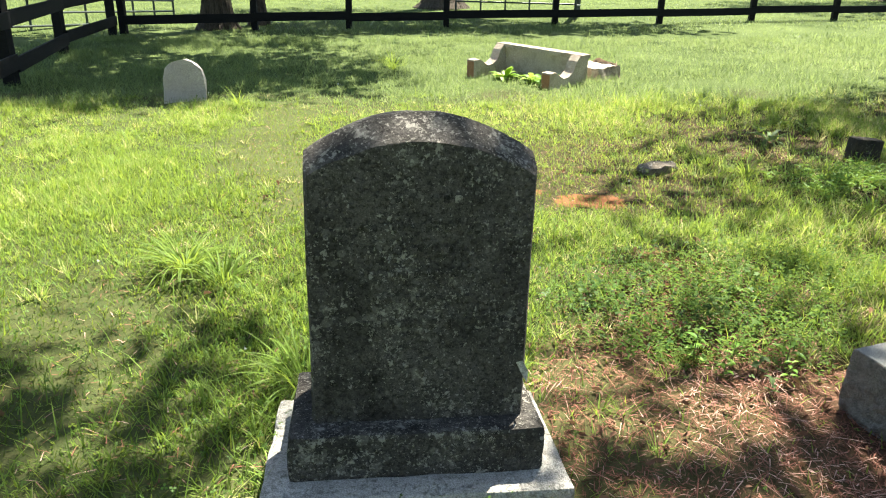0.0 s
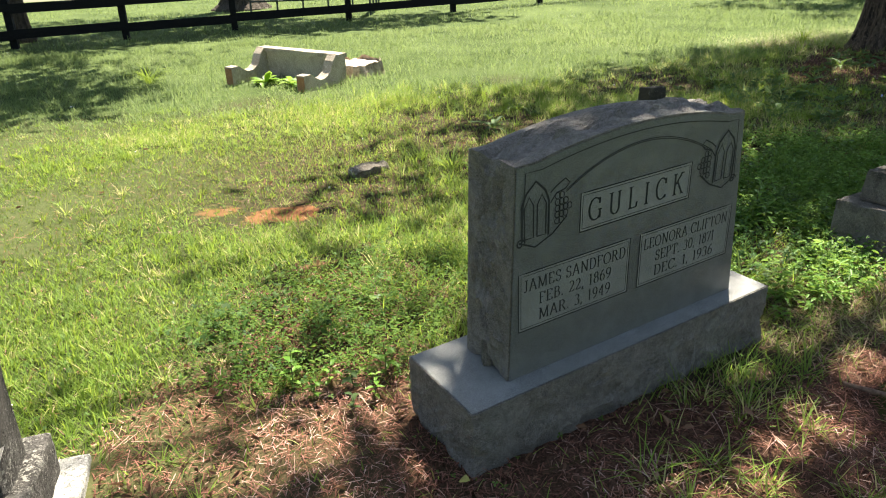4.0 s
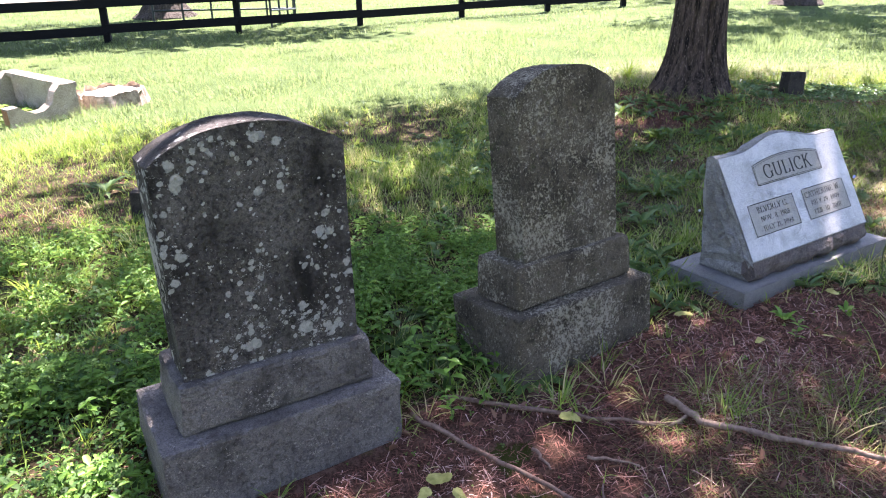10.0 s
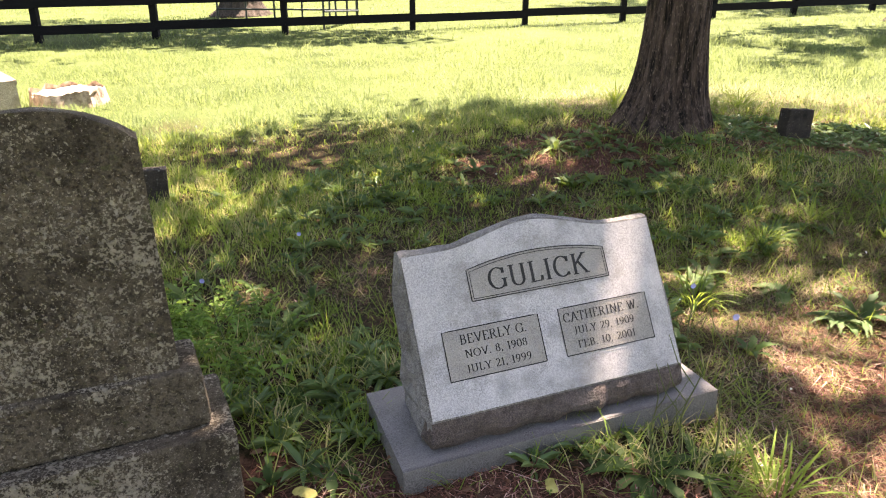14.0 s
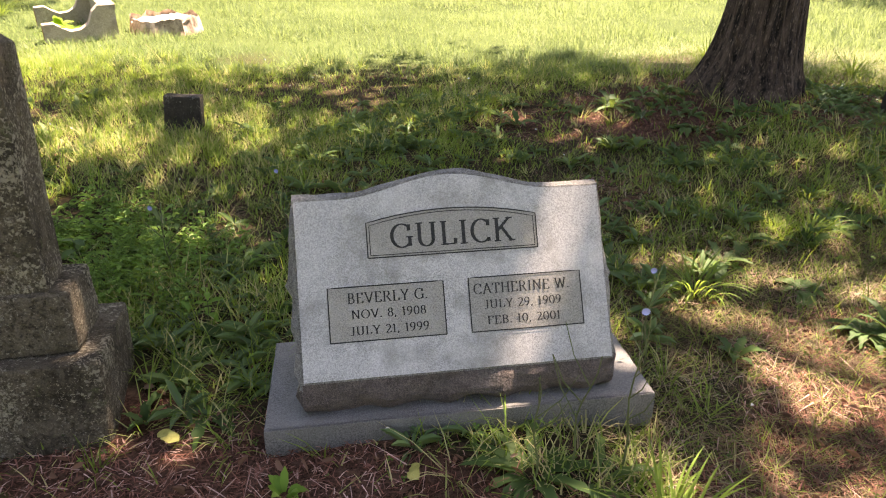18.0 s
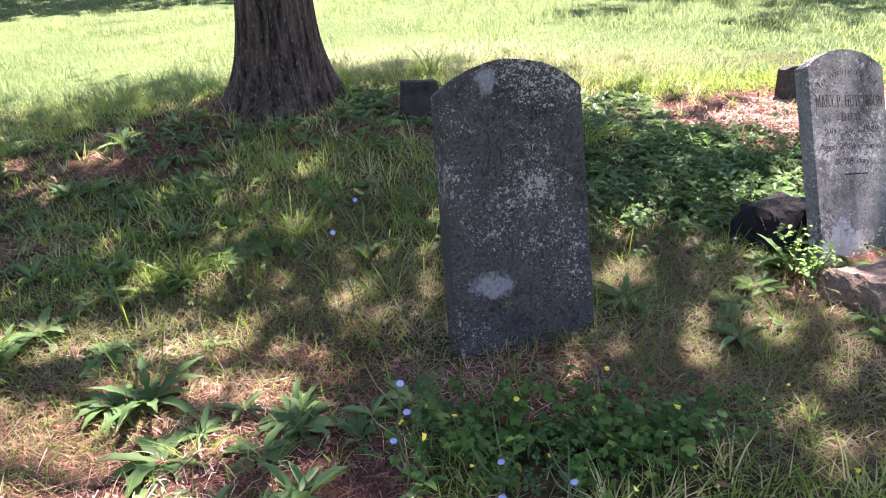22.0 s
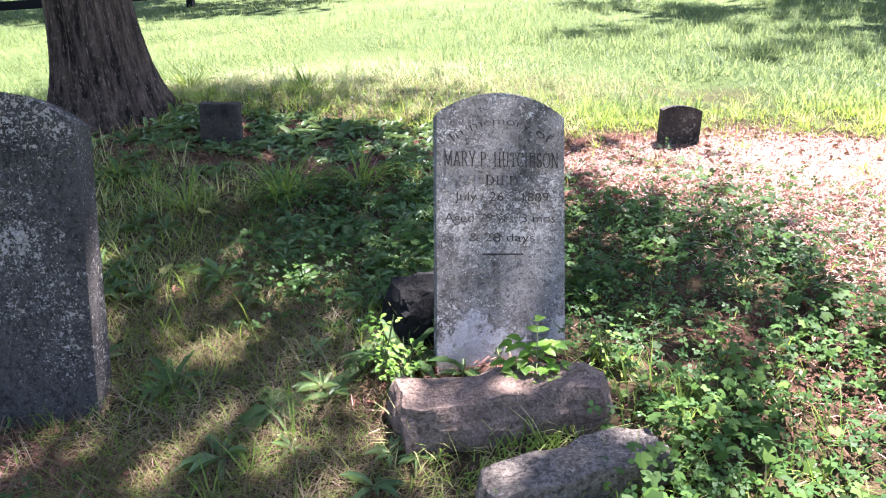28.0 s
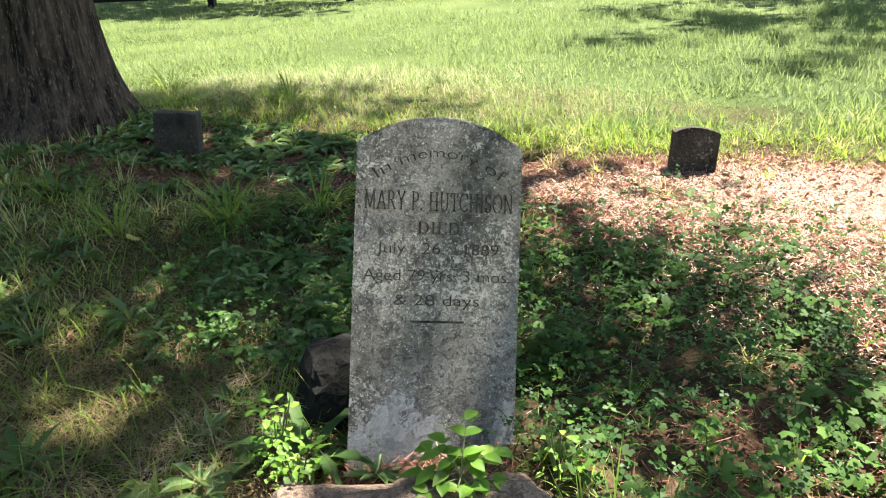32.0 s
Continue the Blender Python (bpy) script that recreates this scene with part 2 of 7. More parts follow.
STONE_SMALL = old_stone("dark_marker_stone", (0.075, 0.064, 0.052), (0.018, 0.018, 0.016), (0.22, 0.215, 0.19), 0.25, 0.6)
STONE_WHITE = old_stone("pinkish_white_marble", (0.56, 0.49, 0.475), (0.33, 0.28, 0.27), (0.78, 0.74, 0.72), 0.3, 0.15)
FIELDSTONE = old_stone("brown_fieldstone", (0.215, 0.155, 0.12), (0.085, 0.06, 0.046), (0.38, 0.31, 0.25), 0.3, 0.35, 0.1, grain=160, pit=0.3)
FIELDSTONE_GREY = old_stone("grey_fieldstone", (0.17, 0.145, 0.12), (0.07, 0.06, 0.05), (0.42, 0.4, 0.35), 0.45, 0.45, 0.1, grain=120, spot=60)
BLACK_ROCK = old_stone("black_rock", (0.022, 0.021, 0.02), (0.008, 0.008, 0.008), (0.05, 0.048, 0.044), 0.15, 0.6)
CONCRETE = old_stone("stained_concrete", (0.52, 0.44, 0.36), (0.24, 0.19, 0.15), (0.66, 0.6, 0.52), 0.3, 0.45)
RUSTY_CONCRETE = old_stone("orange_stained_concrete", (0.42, 0.22, 0.12), (0.24, 0.12, 0.07), (0.5, 0.34, 0.24), 0.2, 0.4)
GRANITE_FACE = granite("dark_polished_granite", (0.165, 0.168, 0.172), (0.05, 0.051, 0.053), 0.5, 0.2, grain=360)
GRANITE_ROCK = granite("rock_faced_granite", (0.27, 0.24, 0.22), (0.07, 0.06, 0.054), 0.85, 1.0, 0.6)
GRANITE_PALE_ROCK = granite("rock_faced_pale_granite", (0.4, 0.38, 0.35), (0.13, 0.12, 0.105), 0.85, 1.0, 0.4)
GRANITE_SPLIT = granite("brown_split_granite", (0.2, 0.155, 0.135), (0.055, 0.042, 0.036), 0.9, 1.0, 0.4)
GRANITE_PANEL = granite("frosted_granite", (0.25, 0.247, 0.24), (0.13, 0.128, 0.125), 0.75, grain=320)
GRANITE_LIGHT = granite("pale_polished_granite", (0.56, 0.54, 0.53), (0.31, 0.3, 0.295), 0.32, 0.08, 0.75, grain=270)
GRANITE_LIGHT_PANEL = granite("pale_frosted_granite", (0.37, 0.35, 0.315), (0.22, 0.205, 0.185), 0.75, grain=270)
GRANITE_BASE = granite("grey_sawn_granite", (0.23, 0.218, 0.205), (0.08, 0.076, 0.072), 0.6, 0.4, 0.6, grain=250)
# Dark tones for flat marks: the shade inside cut grooves is put into the colour.
CARVED_SHADE = simple("carved_groove_shade", (0.018, 0.018, 0.018), (0.05, 0.05, 0.05), 200, 0.9)
CARVED_SHADE_SOFT = simple("worn_letter", (0.012, 0.011, 0.01), (0.07, 0.064, 0.057), 55, 0.95, spec=0.1)
FAINT_LETTER = simple("faint_letter", (0.03, 0.027, 0.025), (0.08, 0.075, 0.068), 55, 0.95, spec=0.1)
PATCH_PALE = old_stone("pale_scraped_patch", (0.5, 0.48, 0.46), (0.2, 0.19, 0.18), (0.6, 0.59, 0.56), 0.4, 0.5)
FENCE_BLACK = simple("black_fence_paint", (0.005, 0.005, 0.006), (0.014, 0.014, 0.015), 30, 0.75, 0.3, 0.1, (1, 1, 6))
PIPE = simple("dark_green_pipe", (0.012, 0.02, 0.018), (0.035, 0.05, 0.045), 25, 0.45, 0.05, 0.5)
TWIG = simple("dead_branch_bark", (0.09, 0.05, 0.035), (0.26, 0.17, 0.125), 60, 0.9, 0.6)
TWIG_PALE = simple("pale_dead_wood", (0.13, 0.08, 0.058), (0.33, 0.23, 0.17), 70, 0.85, 0.5)
STAKE_WOOD = simple("bleached_stake_wood", (0.55, 0.5, 0.42), (0.78, 0.74, 0.66), 50, 0.8, 0.4, stretch=(1, 1, 0.2))
# Stump wood and bark: the white of full sun is put into the colours.
STUMP_WOOD = simple("sunlit_stump_wood", (0.5, 0.4, 0.3), (0.75, 0.66, 0.55), 35, 0.9, 0.8)
STUMP_BARK = simple("rotten_stump_bark", (0.12, 0.075, 0.05), (0.6, 0.48, 0.38), 14, 0.95, 0.9)


def bark_material(name, a, b, c):
    n = Nodes(name)
    at = n.coords((1, 1, 0.14))
    ridge = n.noise(at, 22, 6, 0.7)
    fine = n.noise(n.coords((1, 1, 0.3)), 90, 4, 0.7)
    color = n.mix(n.ramp(ridge, 0.38, 0.66), a, b)
    color = n.mix(n.ramp(fine, 0.55, 0.75), color, c)
    return n.done(color, 0.92, n.bump(n.math("ADD", ridge, n.math("MULTIPLY", fine, 0.35)), 1.0, 0.05), 0.2)


BARK = bark_material("cedar_bark", (0.014, 0.01, 0.008), (0.16, 0.112, 0.085), (0.36, 0.27, 0.21))
BARK_FAR = bark_material("grey_brown_bark", (0.035, 0.028, 0.022), (0.12, 0.095, 0.075), (0.17, 0.14, 0.12))

GRASS = toned("lawn_grass", (0.022, 0.05, 0.008), (0.2, 0.31, 0.06), (0.6, 0.5, 0.27), 0.45, warm=(0.5, 0.6, 0.07))
# Lit copy of the lawn grass: overexposed sun's washed-out look is put into the colour.
GRASS_SUN = toned("sunny_lawn_grass", (0.06, 0.105, 0.032), (0.15, 0.208, 0.075), (0.42, 0.385, 0.235), 0.42, warm=(0.46, 0.56, 0.2))
GRASS_DRY = toned("dry_grass", (0.055, 0.044, 0.022), (0.25, 0.185, 0.105), (0.52, 0.43, 0.29), 0.3, warm=(0.6, 0.48, 0.25))
LEAF = toned("ground_cover_leaf", (0.015, 0.042, 0.011), (0.042, 0.1, 0.024), (0.095, 0.17, 0.048), 0.22, 0.5, warm=(0.32, 0.55, 0.12))
LEAF_IVY = toned("lobed_cover_leaf", (0.017, 0.04, 0.008), (0.052, 0.108, 0.02), (0.125, 0.2, 0.042), 0.2, 0.6, warm=(0.34, 0.55, 0.08), spec=0.13)
SPRIG_LEAF = toned("sprig_leaf", (0.03, 0.08, 0.012), (0.14, 0.28, 0.045), (0.3, 0.46, 0.095), 0.32, 0.5, spec=0.3)
SHADE_LEAF = toned("broad_shade_leaf", (0.035, 0.075, 0.026), (0.11, 0.19, 0.065), (0.23, 0.32, 0.13), 0.25, 0.4, warm=(0.35, 0.5, 0.15), spec=0.35)
PALE_LITTER = toned("bleached_litter", (0.21, 0.135, 0.095), (0.53, 0.4, 0.315), (0.79, 0.68, 0.57), 0.1, 0.85, warm=(0.6, 0.45, 0.3))
WEED_LEAF = toned("small_weed_leaf", (0.03, 0.07, 0.014), (0.085, 0.165, 0.034), (0.17, 0.26, 0.06), 0.3, 0.6)
LEAF_BIG = toned("broad_weed_leaf", (0.03, 0.065, 0.018), (0.07, 0.125, 0.038), (0.14, 0.195, 0.07), 0.25, 0.6)
LEAF_BRIGHT = toned("young_bright_leaf", (0.1, 0.22, 0.03), (0.16, 0.3, 0.045), (0.25, 0.36, 0.08), 0.4, 0.4)
CANOPY = toned("tree_leaf", (0.035, 0.075, 0.015), (0.06, 0.12, 0.022), (0.1, 0.16, 0.03), 0.25, 0.5)
NEEDLES = toned("fallen_needles", (0.045, 0.02, 0.012), (0.27, 0.118, 0.085), (0.6, 0.4, 0.335), 0.1, 0.85, warm=(0.5, 0.28, 0.15))
DEAD_LEAF = toned("dead_leaf", (0.1, 0.05, 0.032), (0.24, 0.13, 0.085), (0.42, 0.29, 0.2), 0.15, 0.8, warm=(0.5, 0.3, 0.15))
YELLOW_LEAF = simple("yellow_fallen_leaf", (0.2, 0.19, 0.04), (0.46, 0.41, 0.12), 45, 0.7)
PETAL_BLUE = simple("pale_blue_petal", (0.3, 0.33, 0.75), (0.5, 0.52, 0.88), 90, 0.6)
PETAL_WHITE = simple("white_blossom", (0.65, 0.65, 0.58), (0.8, 0.8, 0.75), 90, 0.7)
PETAL_YELLOW = simple("yellow_blossom", (0.75, 0.6, 0.03), (0.85, 0.72, 0.1), 90, 0.6)
STEM = simple("green_brown_stem", (0.07, 0.1, 0.035), (0.14, 0.15, 0.06), 60, 0.7)
MOSS = toned("moss", (0.02, 0.026, 0.006), (0.045, 0.05, 0.012), (0.09, 0.075, 0.02), 0.1, 0.9)


def ground_material():
    n = Nodes("ground_soil_and_thatch")
    at = n.plain()
    fine, mid, wide = n.noise(at, 140, 5, 0.75), n.noise(at, 22, 5, 0.7), n.noise(at, 2.2, 4, 0.6)
    # Thatch and soil are near black: shade in the gaps is put into the colour.
    thatch = n.mix(n.ramp(fine, 0.36, 0.62), (0.009, 0.009, 0.005), (0.045, 0.038, 0.02))
    thatch = n.mix(n.math("MULTIPLY", n.ramp(mid, 0.42, 0.66), 0.6), thatch, (0.13, 0.085, 0.05))
    soil = n.mix(n.ramp(fine, 0.36, 0.64), (0.022, 0.011, 0.008), (0.13, 0.068, 0.046))
    soil = n.mix(n.math("MULTIPLY", n.ramp(mid, 0.5, 0.75), 0.5), soil, (0.26, 0.16, 0.115))
    soil = n.mix(n.math("MULTIPLY", n.ramp(n.noise(at, 6, 5, 0.7), 0.62, 0.72), 0.7), soil, (0.075, 0.075, 0.02))
    edge = n.math("ADD", n.attr("litter"), n.math("MULTIPLY", n.math("SUBTRACT", mid, 0.5), 0.9))
    color = n.mix(n.ramp(edge, 0.34, 0.62), thatch, soil)
    red = n.math("MULTIPLY", n.ramp(n.math("ADD", n.attr("red"), n.math("MULTIPLY", n.math("SUBTRACT", mid, 0.5), 1.0)), 0.4, 0.6), 0.85)
    color = n.mix(red, color, n.mix(fine, (0.13, 0.05, 0.022), (0.3, 0.13, 0.065)))
    far = n.mix(n.ramp(n.noise(at, 0.5, 6, 0.7), 0.35, 0.65), (0.042, 0.062, 0.02), (0.095, 0.125, 0.045))
    color = n.mix(n.attr("far"), color, far)
    mossy = n.ramp(n.math("ADD", n.attr("moss"), n.math("MULTIPLY", n.math("SUBTRACT", n.noise(at, 30, 5, 0.7), 0.5), 1.2)), 0.4, 0.6)
    color = n.mix(mossy, color, n.mix(fine, (0.02, 0.025, 0.006), (0.055, 0.056, 0.013)))
    return n.done(color, 0.95, n.bump(n.math("ADD", fine, mid), 0.5, 0.008), 0.05)


GROUND = ground_material()


# ---- plan: the lie of the land and what grows where ----
def land(x, y):
    """Height of the ground: a slope that rises away from the graves, with a mound at the cedar's foot."""
    y = np.where(y > 22, 22 + 25 * (1 - np.exp(-(np.maximum(y, 22) - 22) / 25)), y)
    x = np.clip(x, -40, 40)
    z = -0.167 + 0.0251 * x + 0.0455 * np.maximum(y, -12)
    for bx, by, wide, rise in ((6.2, 6.6, 1.1, 0.2), (7.1, 4.0, 1.1, -0.085), (8.6, 4.3, 0.8, -0.02), (4.55, 2.95, 0.4, 0.045)):
        z = z + rise * np.exp(-((x - bx) ** 2 + (y - by) ** 2) / (2 * wide * wide))
    return z


def ground_at(x, y):
    return float(land(np.float64(x), np.float64(y)))


class Field:
    """Smooth value noise over the plan, the same at every build."""

    def __init__(self, seed, cell):
        self.grid, self.cell = np.random.RandomState(seed).rand(256, 256), cell

    def __call__(self, x, y):
        u, v = x / self.cell + 100, y / self.cell + 100
        i, j = np.floor(u).astype(int), np.floor(v).astype(int)
        a, b = u - i, v - j
        a, b = a * a * (3 - 2 * a), b * b * (3 - 2 * b)
        g = lambda p, q: self.grid[p % 256, q % 256]
        return (g(i, j) * (1 - a) + g(i + 1, j) * a) * (1 - b) + (g(i, j + 1) * (1 - a) + g(i + 1, j + 1) * a) * b


N1, N2, N3 = Field(3, 0.22), Field(4, 0.7), Field(5, 2.3)


def blobs(x, y, spots):
    """1 inside the ellipses (x, y, half width, half depth, strength), fading at their edges."""
    out = np.zeros_like(np.asarray(x, float))
    for cx, cy, rx, ry, much in spots:
        d = np.sqrt(((x - cx) / rx) ** 2 + ((y - cy) / ry) ** 2) + (N1(x, y) - 0.5) * 0.5 + (N2(x, y) - 0.5) * 0.5
        out = np.maximum(out, much * np.clip((1.25 - d) / 0.5, 0, 1))
    return out


LITTER = ((-0.75, 1.9, 0.62, 0.75, 1), (0.4, 1.45, 1.0, 0.5, 1), (-0.35, 3.0, 0.5, 0.35, 0.6), (1.45, 1.5, 0.55, 0.42, 0.9), (2.9, 2.15, 1.1, 0.62, 1), (2.2, 1.7, 0.7, 0.5, 0.9),
          (3.75, 2.75, 0.5, 0.45, 0.8), (4.6, 2.72, 0.85, 0.34, 0.95), (6.2, 3.4, 0.75, 0.6, 1), (5.5, 2.9, 0.6, 0.35, 0.75), (6.0, 6.2, 1.0, 0.6, 0.9),
          (7.15, 3.85, 0.5, 0.2, 0.8), (8.45, 4.3, 0.4, 0.2, 0.8), (9.4, 6.15, 1.2, 0.55, 1), (8.6, 6.0, 0.6, 0.25, 0.6), (10.35, 5.6, 1.0, 0.75, 1),
          (7.4, 6.25, 0.9, 0.35, 0.95), (6.55, 2.85, 0.9, 0.45, 0.95), (5.7, 2.35, 0.7, 0.4, 0.4), (5.2, 4.9, 0.4, 0.25, 0.4), (9.6, 4.4, 0.6, 0.4, 0.5), (0.9, 5.1, 0.3, 0.2, 0.3), (4.9, 5.9, 0.9, 0.4, 0.5))
RED = ((-0.58, 4.15, 0.24, 0.15, 0.62), (-0.35, 3.25, 0.3, 0.2, 0.5), (-0.95, 4.35, 0.15, 0.1, 0.6), (9.5, 5.9, 0.5, 0.3, 0.5), (-2.3, 4.2, 0.2, 0.12, 0.4))
WEEDY = ((2.2, 3.6, 1.1, 0.9, 1), (3.0, 3.6, 0.7, 0.6, 0.9), (1.4, 2.9, 0.7, 0.7, 0.7), (-0.4, 2.9, 0.6, 0.4, 0.9), (1.6, 4.2, 0.8, 0.5, 0.5))
IVY = ((9.2, 5.0, 0.8, 0.9, 1), (8.6, 5.4, 0.5, 0.5, 0.7), (9.1, 4.0, 0.45, 0.4, 0.9), (7.15, 3.62, 0.5, 0.24, 1),
       (8.0, 5.3, 0.6, 0.6, 0.6), (-0.55, 2.75, 0.4, 0.3, 0.35), (1.5, 3.0, 0.6, 0.5, 0.6), (10.1, 4.6, 0.5, 0.5, 0.5))
STRAW = ((7.85, 4.2, 0.5, 0.45, 1), (7.9, 3.75, 0.7, 0.35, 1), (6.7, 5.6, 0.8, 0.5, 0.5), (7.4, 7.7, 1.7, 0.75, 0.85), (3.9, 2.2, 0.5, 0.4, 0.6), (5.3, 3.4, 0.6, 0.5, 0.6), (5.6, 2.9, 0.8, 0.4, 0.4), (6.3, 4.3, 1.0, 0.6, 0.6), (6.9, 4.9, 0.9, 0.6, 0.6), (5.2, 4.2, 0.8, 0.5, 0.4), (7.7, 4.8, 0.6, 0.5, 0.7), (1.4, 2.2, 0.4, 0.3, 0.7), (5.6, 5.0, 0.9, 0.5, 0.4), (4.0, 4.6, 0.8, 0.5, 0.35), (0.9, 3.4, 0.7, 0.4, 0.5), (0.5, 2.7, 0.5, 0.3, 0.5), (8.7, 3.4, 0.7, 0.3, 0.8), (1.7, 2.3, 0.35, 0.3, 0.5))
MOSSY = ((-0.62, 2.45, 0.12, 0.09, 1), (-0.35, 3.2, 0.3, 0.15, 0.9), (2.98, 2.42, 0.07, 0.05, 1), (2.9, 2.15, 0.16, 0.1, 1), (3.1, 2.0, 0.14, 0.07, 0.8), (1.35, 1.6, 0.2, 0.12, 0.9), (1.7, 1.45, 0.18, 0.1, 0.9)  )
BLOCKED = ((-1.6, 1.9, 0.4, 0.24, 4.3), (0.42, 2.07, 0.63, 0.17, 16.3), (2.3, 2.6, 0.33, 0.19, 18), (3.4, 3.06, 0.34, 0.19, 19.6), (4.55, 3.38, 0.5, 0.22, 18.5),
           (8.49, 4.25, 0.3, 0.1, 12), (8.67, 3.99, 0.2, 0.07, 18))


def free_of_stones(x, y):
    ok = np.ones(len(x), bool)
    for cx, cy, rx, ry, turn in BLOCKED:
        c, s = math.cos(radians(turn)), math.sin(radians(turn))
        u, v = (x - cx) * c + (y - cy) * s, (y - cy) * c - (x - cx) * s
        ok &= ~((abs(u) < rx) & (abs(v) < ry))
    ok &= (x - 6.08) ** 2 + (y - 6.45) ** 2 > 0.3 ** 2
    return ok


# ---- small builders ----
def thing(name, m, label, category, group="", kind=""):
    ob = new(name)
    ob.empty_display_size = 0.1
    ob.matrix_basis = m
    return tagged(ob, label, category, group, kind)


def part(name, bm, material, parent, label="", m=None, smooth=False):
    data = bpy.data.meshes.new(name)
    bmesh.ops.recalc_face_normals(bm, faces=bm.faces)
    bm.to_mesh(data)
    bm.free()
    if smooth:
        data.polygons.foreach_set("use_smooth", [True] * len(data.polygons))
    data.materials.append(material)
    ob = new(name, data)
    ob.parent = parent
    if m is not None:
        ob.matrix_basis = m
    return tagged(ob, label)


def same_part(name, source, parent, m, label=""):
    ob = new(name, source.data)
    ob.parent = parent
    ob.matrix_basis = m
    return tagged(ob, label)


def sheet(name, verts, faces, material, tone=None, extra=(), smooth=False):
    """A mesh from arrays; faces: an array of rows of equal length; tone: a value a vertex."""
    data = bpy.data.meshes.new(name)
    count, sides = faces.shape
    data.vertices.add(len(verts))
    data.vertices.foreach_set("co", np.asarray(verts, np.float32).ravel())
    data.loops.add(count * sides)
    data.loops.foreach_set("vertex_index", faces.astype(np.int32).ravel())
    data.polygons.add(count)
    data.polygons.foreach_set("loop_start", np.arange(0, count * sides, sides, dtype=np.int32))
    data.update(calc_edges=True)
    for key, values in ([("tone", tone)] if tone is not None else []) + list(extra):
        data.attributes.new(key, "FLOAT", "POINT").data.foreach_set("value", np.asarray(values, np.float32))
    if smooth:
        data.polygons.foreach_set("use_smooth", np.ones(count, bool))
    data.materials.append(material)
    return new(name, data)


def box(bm, x0, x1, y0, y1, z0, z1):
    vs = [bm.verts.new((x, y, z)) for x in (x0, x1) for y in (y0, y1) for z in (z0, z1)]
    for q in ((0, 1, 3, 2), (4, 6, 7, 5), (0, 4, 5, 1), (2, 3, 7, 6), (0, 2, 6, 4), (1, 5, 7, 3)):
        bm.faces.new([vs[i] for i in q])
    return vs


def roughen(bm, amp, scale, seed=0.0):
    for v in bm.verts:
        p = v.co * scale + Vector((seed, seed * 1.7, seed * 0.3))
        v.co += Vector((noise.noise(p), noise.noise(p + Vector((31, 7, 3))), noise.noise(p + Vector((5, 57, 13))))) * amp


def block(w, d, h, bevel=0.008, rough=0.003, seed=1.0, taper=0.0, cuts=8):
    """A worn block: front at y = 0, centred on x, from z = 0 to h, its arrises rounded."""
    bm = bmesh.new()
    vs = box(bm, -w / 2, w / 2, 0, d, 0, h)
    if taper:
        for v in bm.verts:
            if v.co.z > h / 2:
                v.co.x *= 1 - taper
                v.co.y = d / 2 + (v.co.y - d / 2) * (1 - taper)
    bmesh.ops.subdivide_edges(bm, edges=bm.edges[:], cuts=cuts, use_grid_fill=True)
    sharp = [e for e in bm.edges if len(e.link_faces) == 2 and e.calc_face_angle() > 1.0]
    bmesh.ops.bevel(bm, geom=sharp, offset=bevel, segments=2, affect="EDGES", profile=0.6)
    roughen(bm, rough, 9, seed)
    roughen(bm, rough * 0.5, 40, seed)
    return bm


def arch(w, shoulder, crown, steps=16, ear=0.0, power=2.0):
    """The outline of a tablet from bottom left over its arched top to bottom right, as (x, z)."""
    half = w / 2
    out = [(-half, 0.0), (-half, shoulder * 0.33), (-half, shoulder * 0.66), (-half, shoulder)]
    inner = half - ear
    for i in range(steps + 1):
        u = -1 + 2 * i / steps
        x = u * inner
        z = shoulder + (crown - shoulder) * (1 - abs(u) ** power if power else math.sqrt(max(0.0, 1 - u * u)))
        if ear or 0 < i < steps:
            out.append((x, z + (0.0 if not ear else 0.0)))
    out += [(half, shoulder), (half, shoulder * 0.66), (half, shoulder * 0.33), (half, 0.0)]
    return out


def slab(outline, depth, bevel=0.006, rough=0.002, seed=1.0, taper=0.0):
    """A tablet of that outline, front at y = 0, with rounded arrises and slightly uneven faces."""
    bm = bmesh.new()
    rings = []
    for j, y in enumerate((0, depth)):
        rings.append([bm.verts.new((x * (1 - taper * z), y, z)) for x, z in outline])
    k = len(outline)
    for i in range(k):
        bm.faces.new((rings[0][i], rings[0][(i + 1) % k], rings[1][(i + 1) % k], rings[1][i]))
    bm.faces.new(rings[0])
    bm.faces.new(rings[1][::-1])
    sharp = [e for e in bm.edges if len(e.link_faces) == 2 and e.calc_face_angle() > 0.7]
    bmesh.ops.bevel(bm, geom=sharp, offset=bevel, segments=2, affect="EDGES", profile=0.6)
    roughen(bm, rough, 14, seed)
    return bm


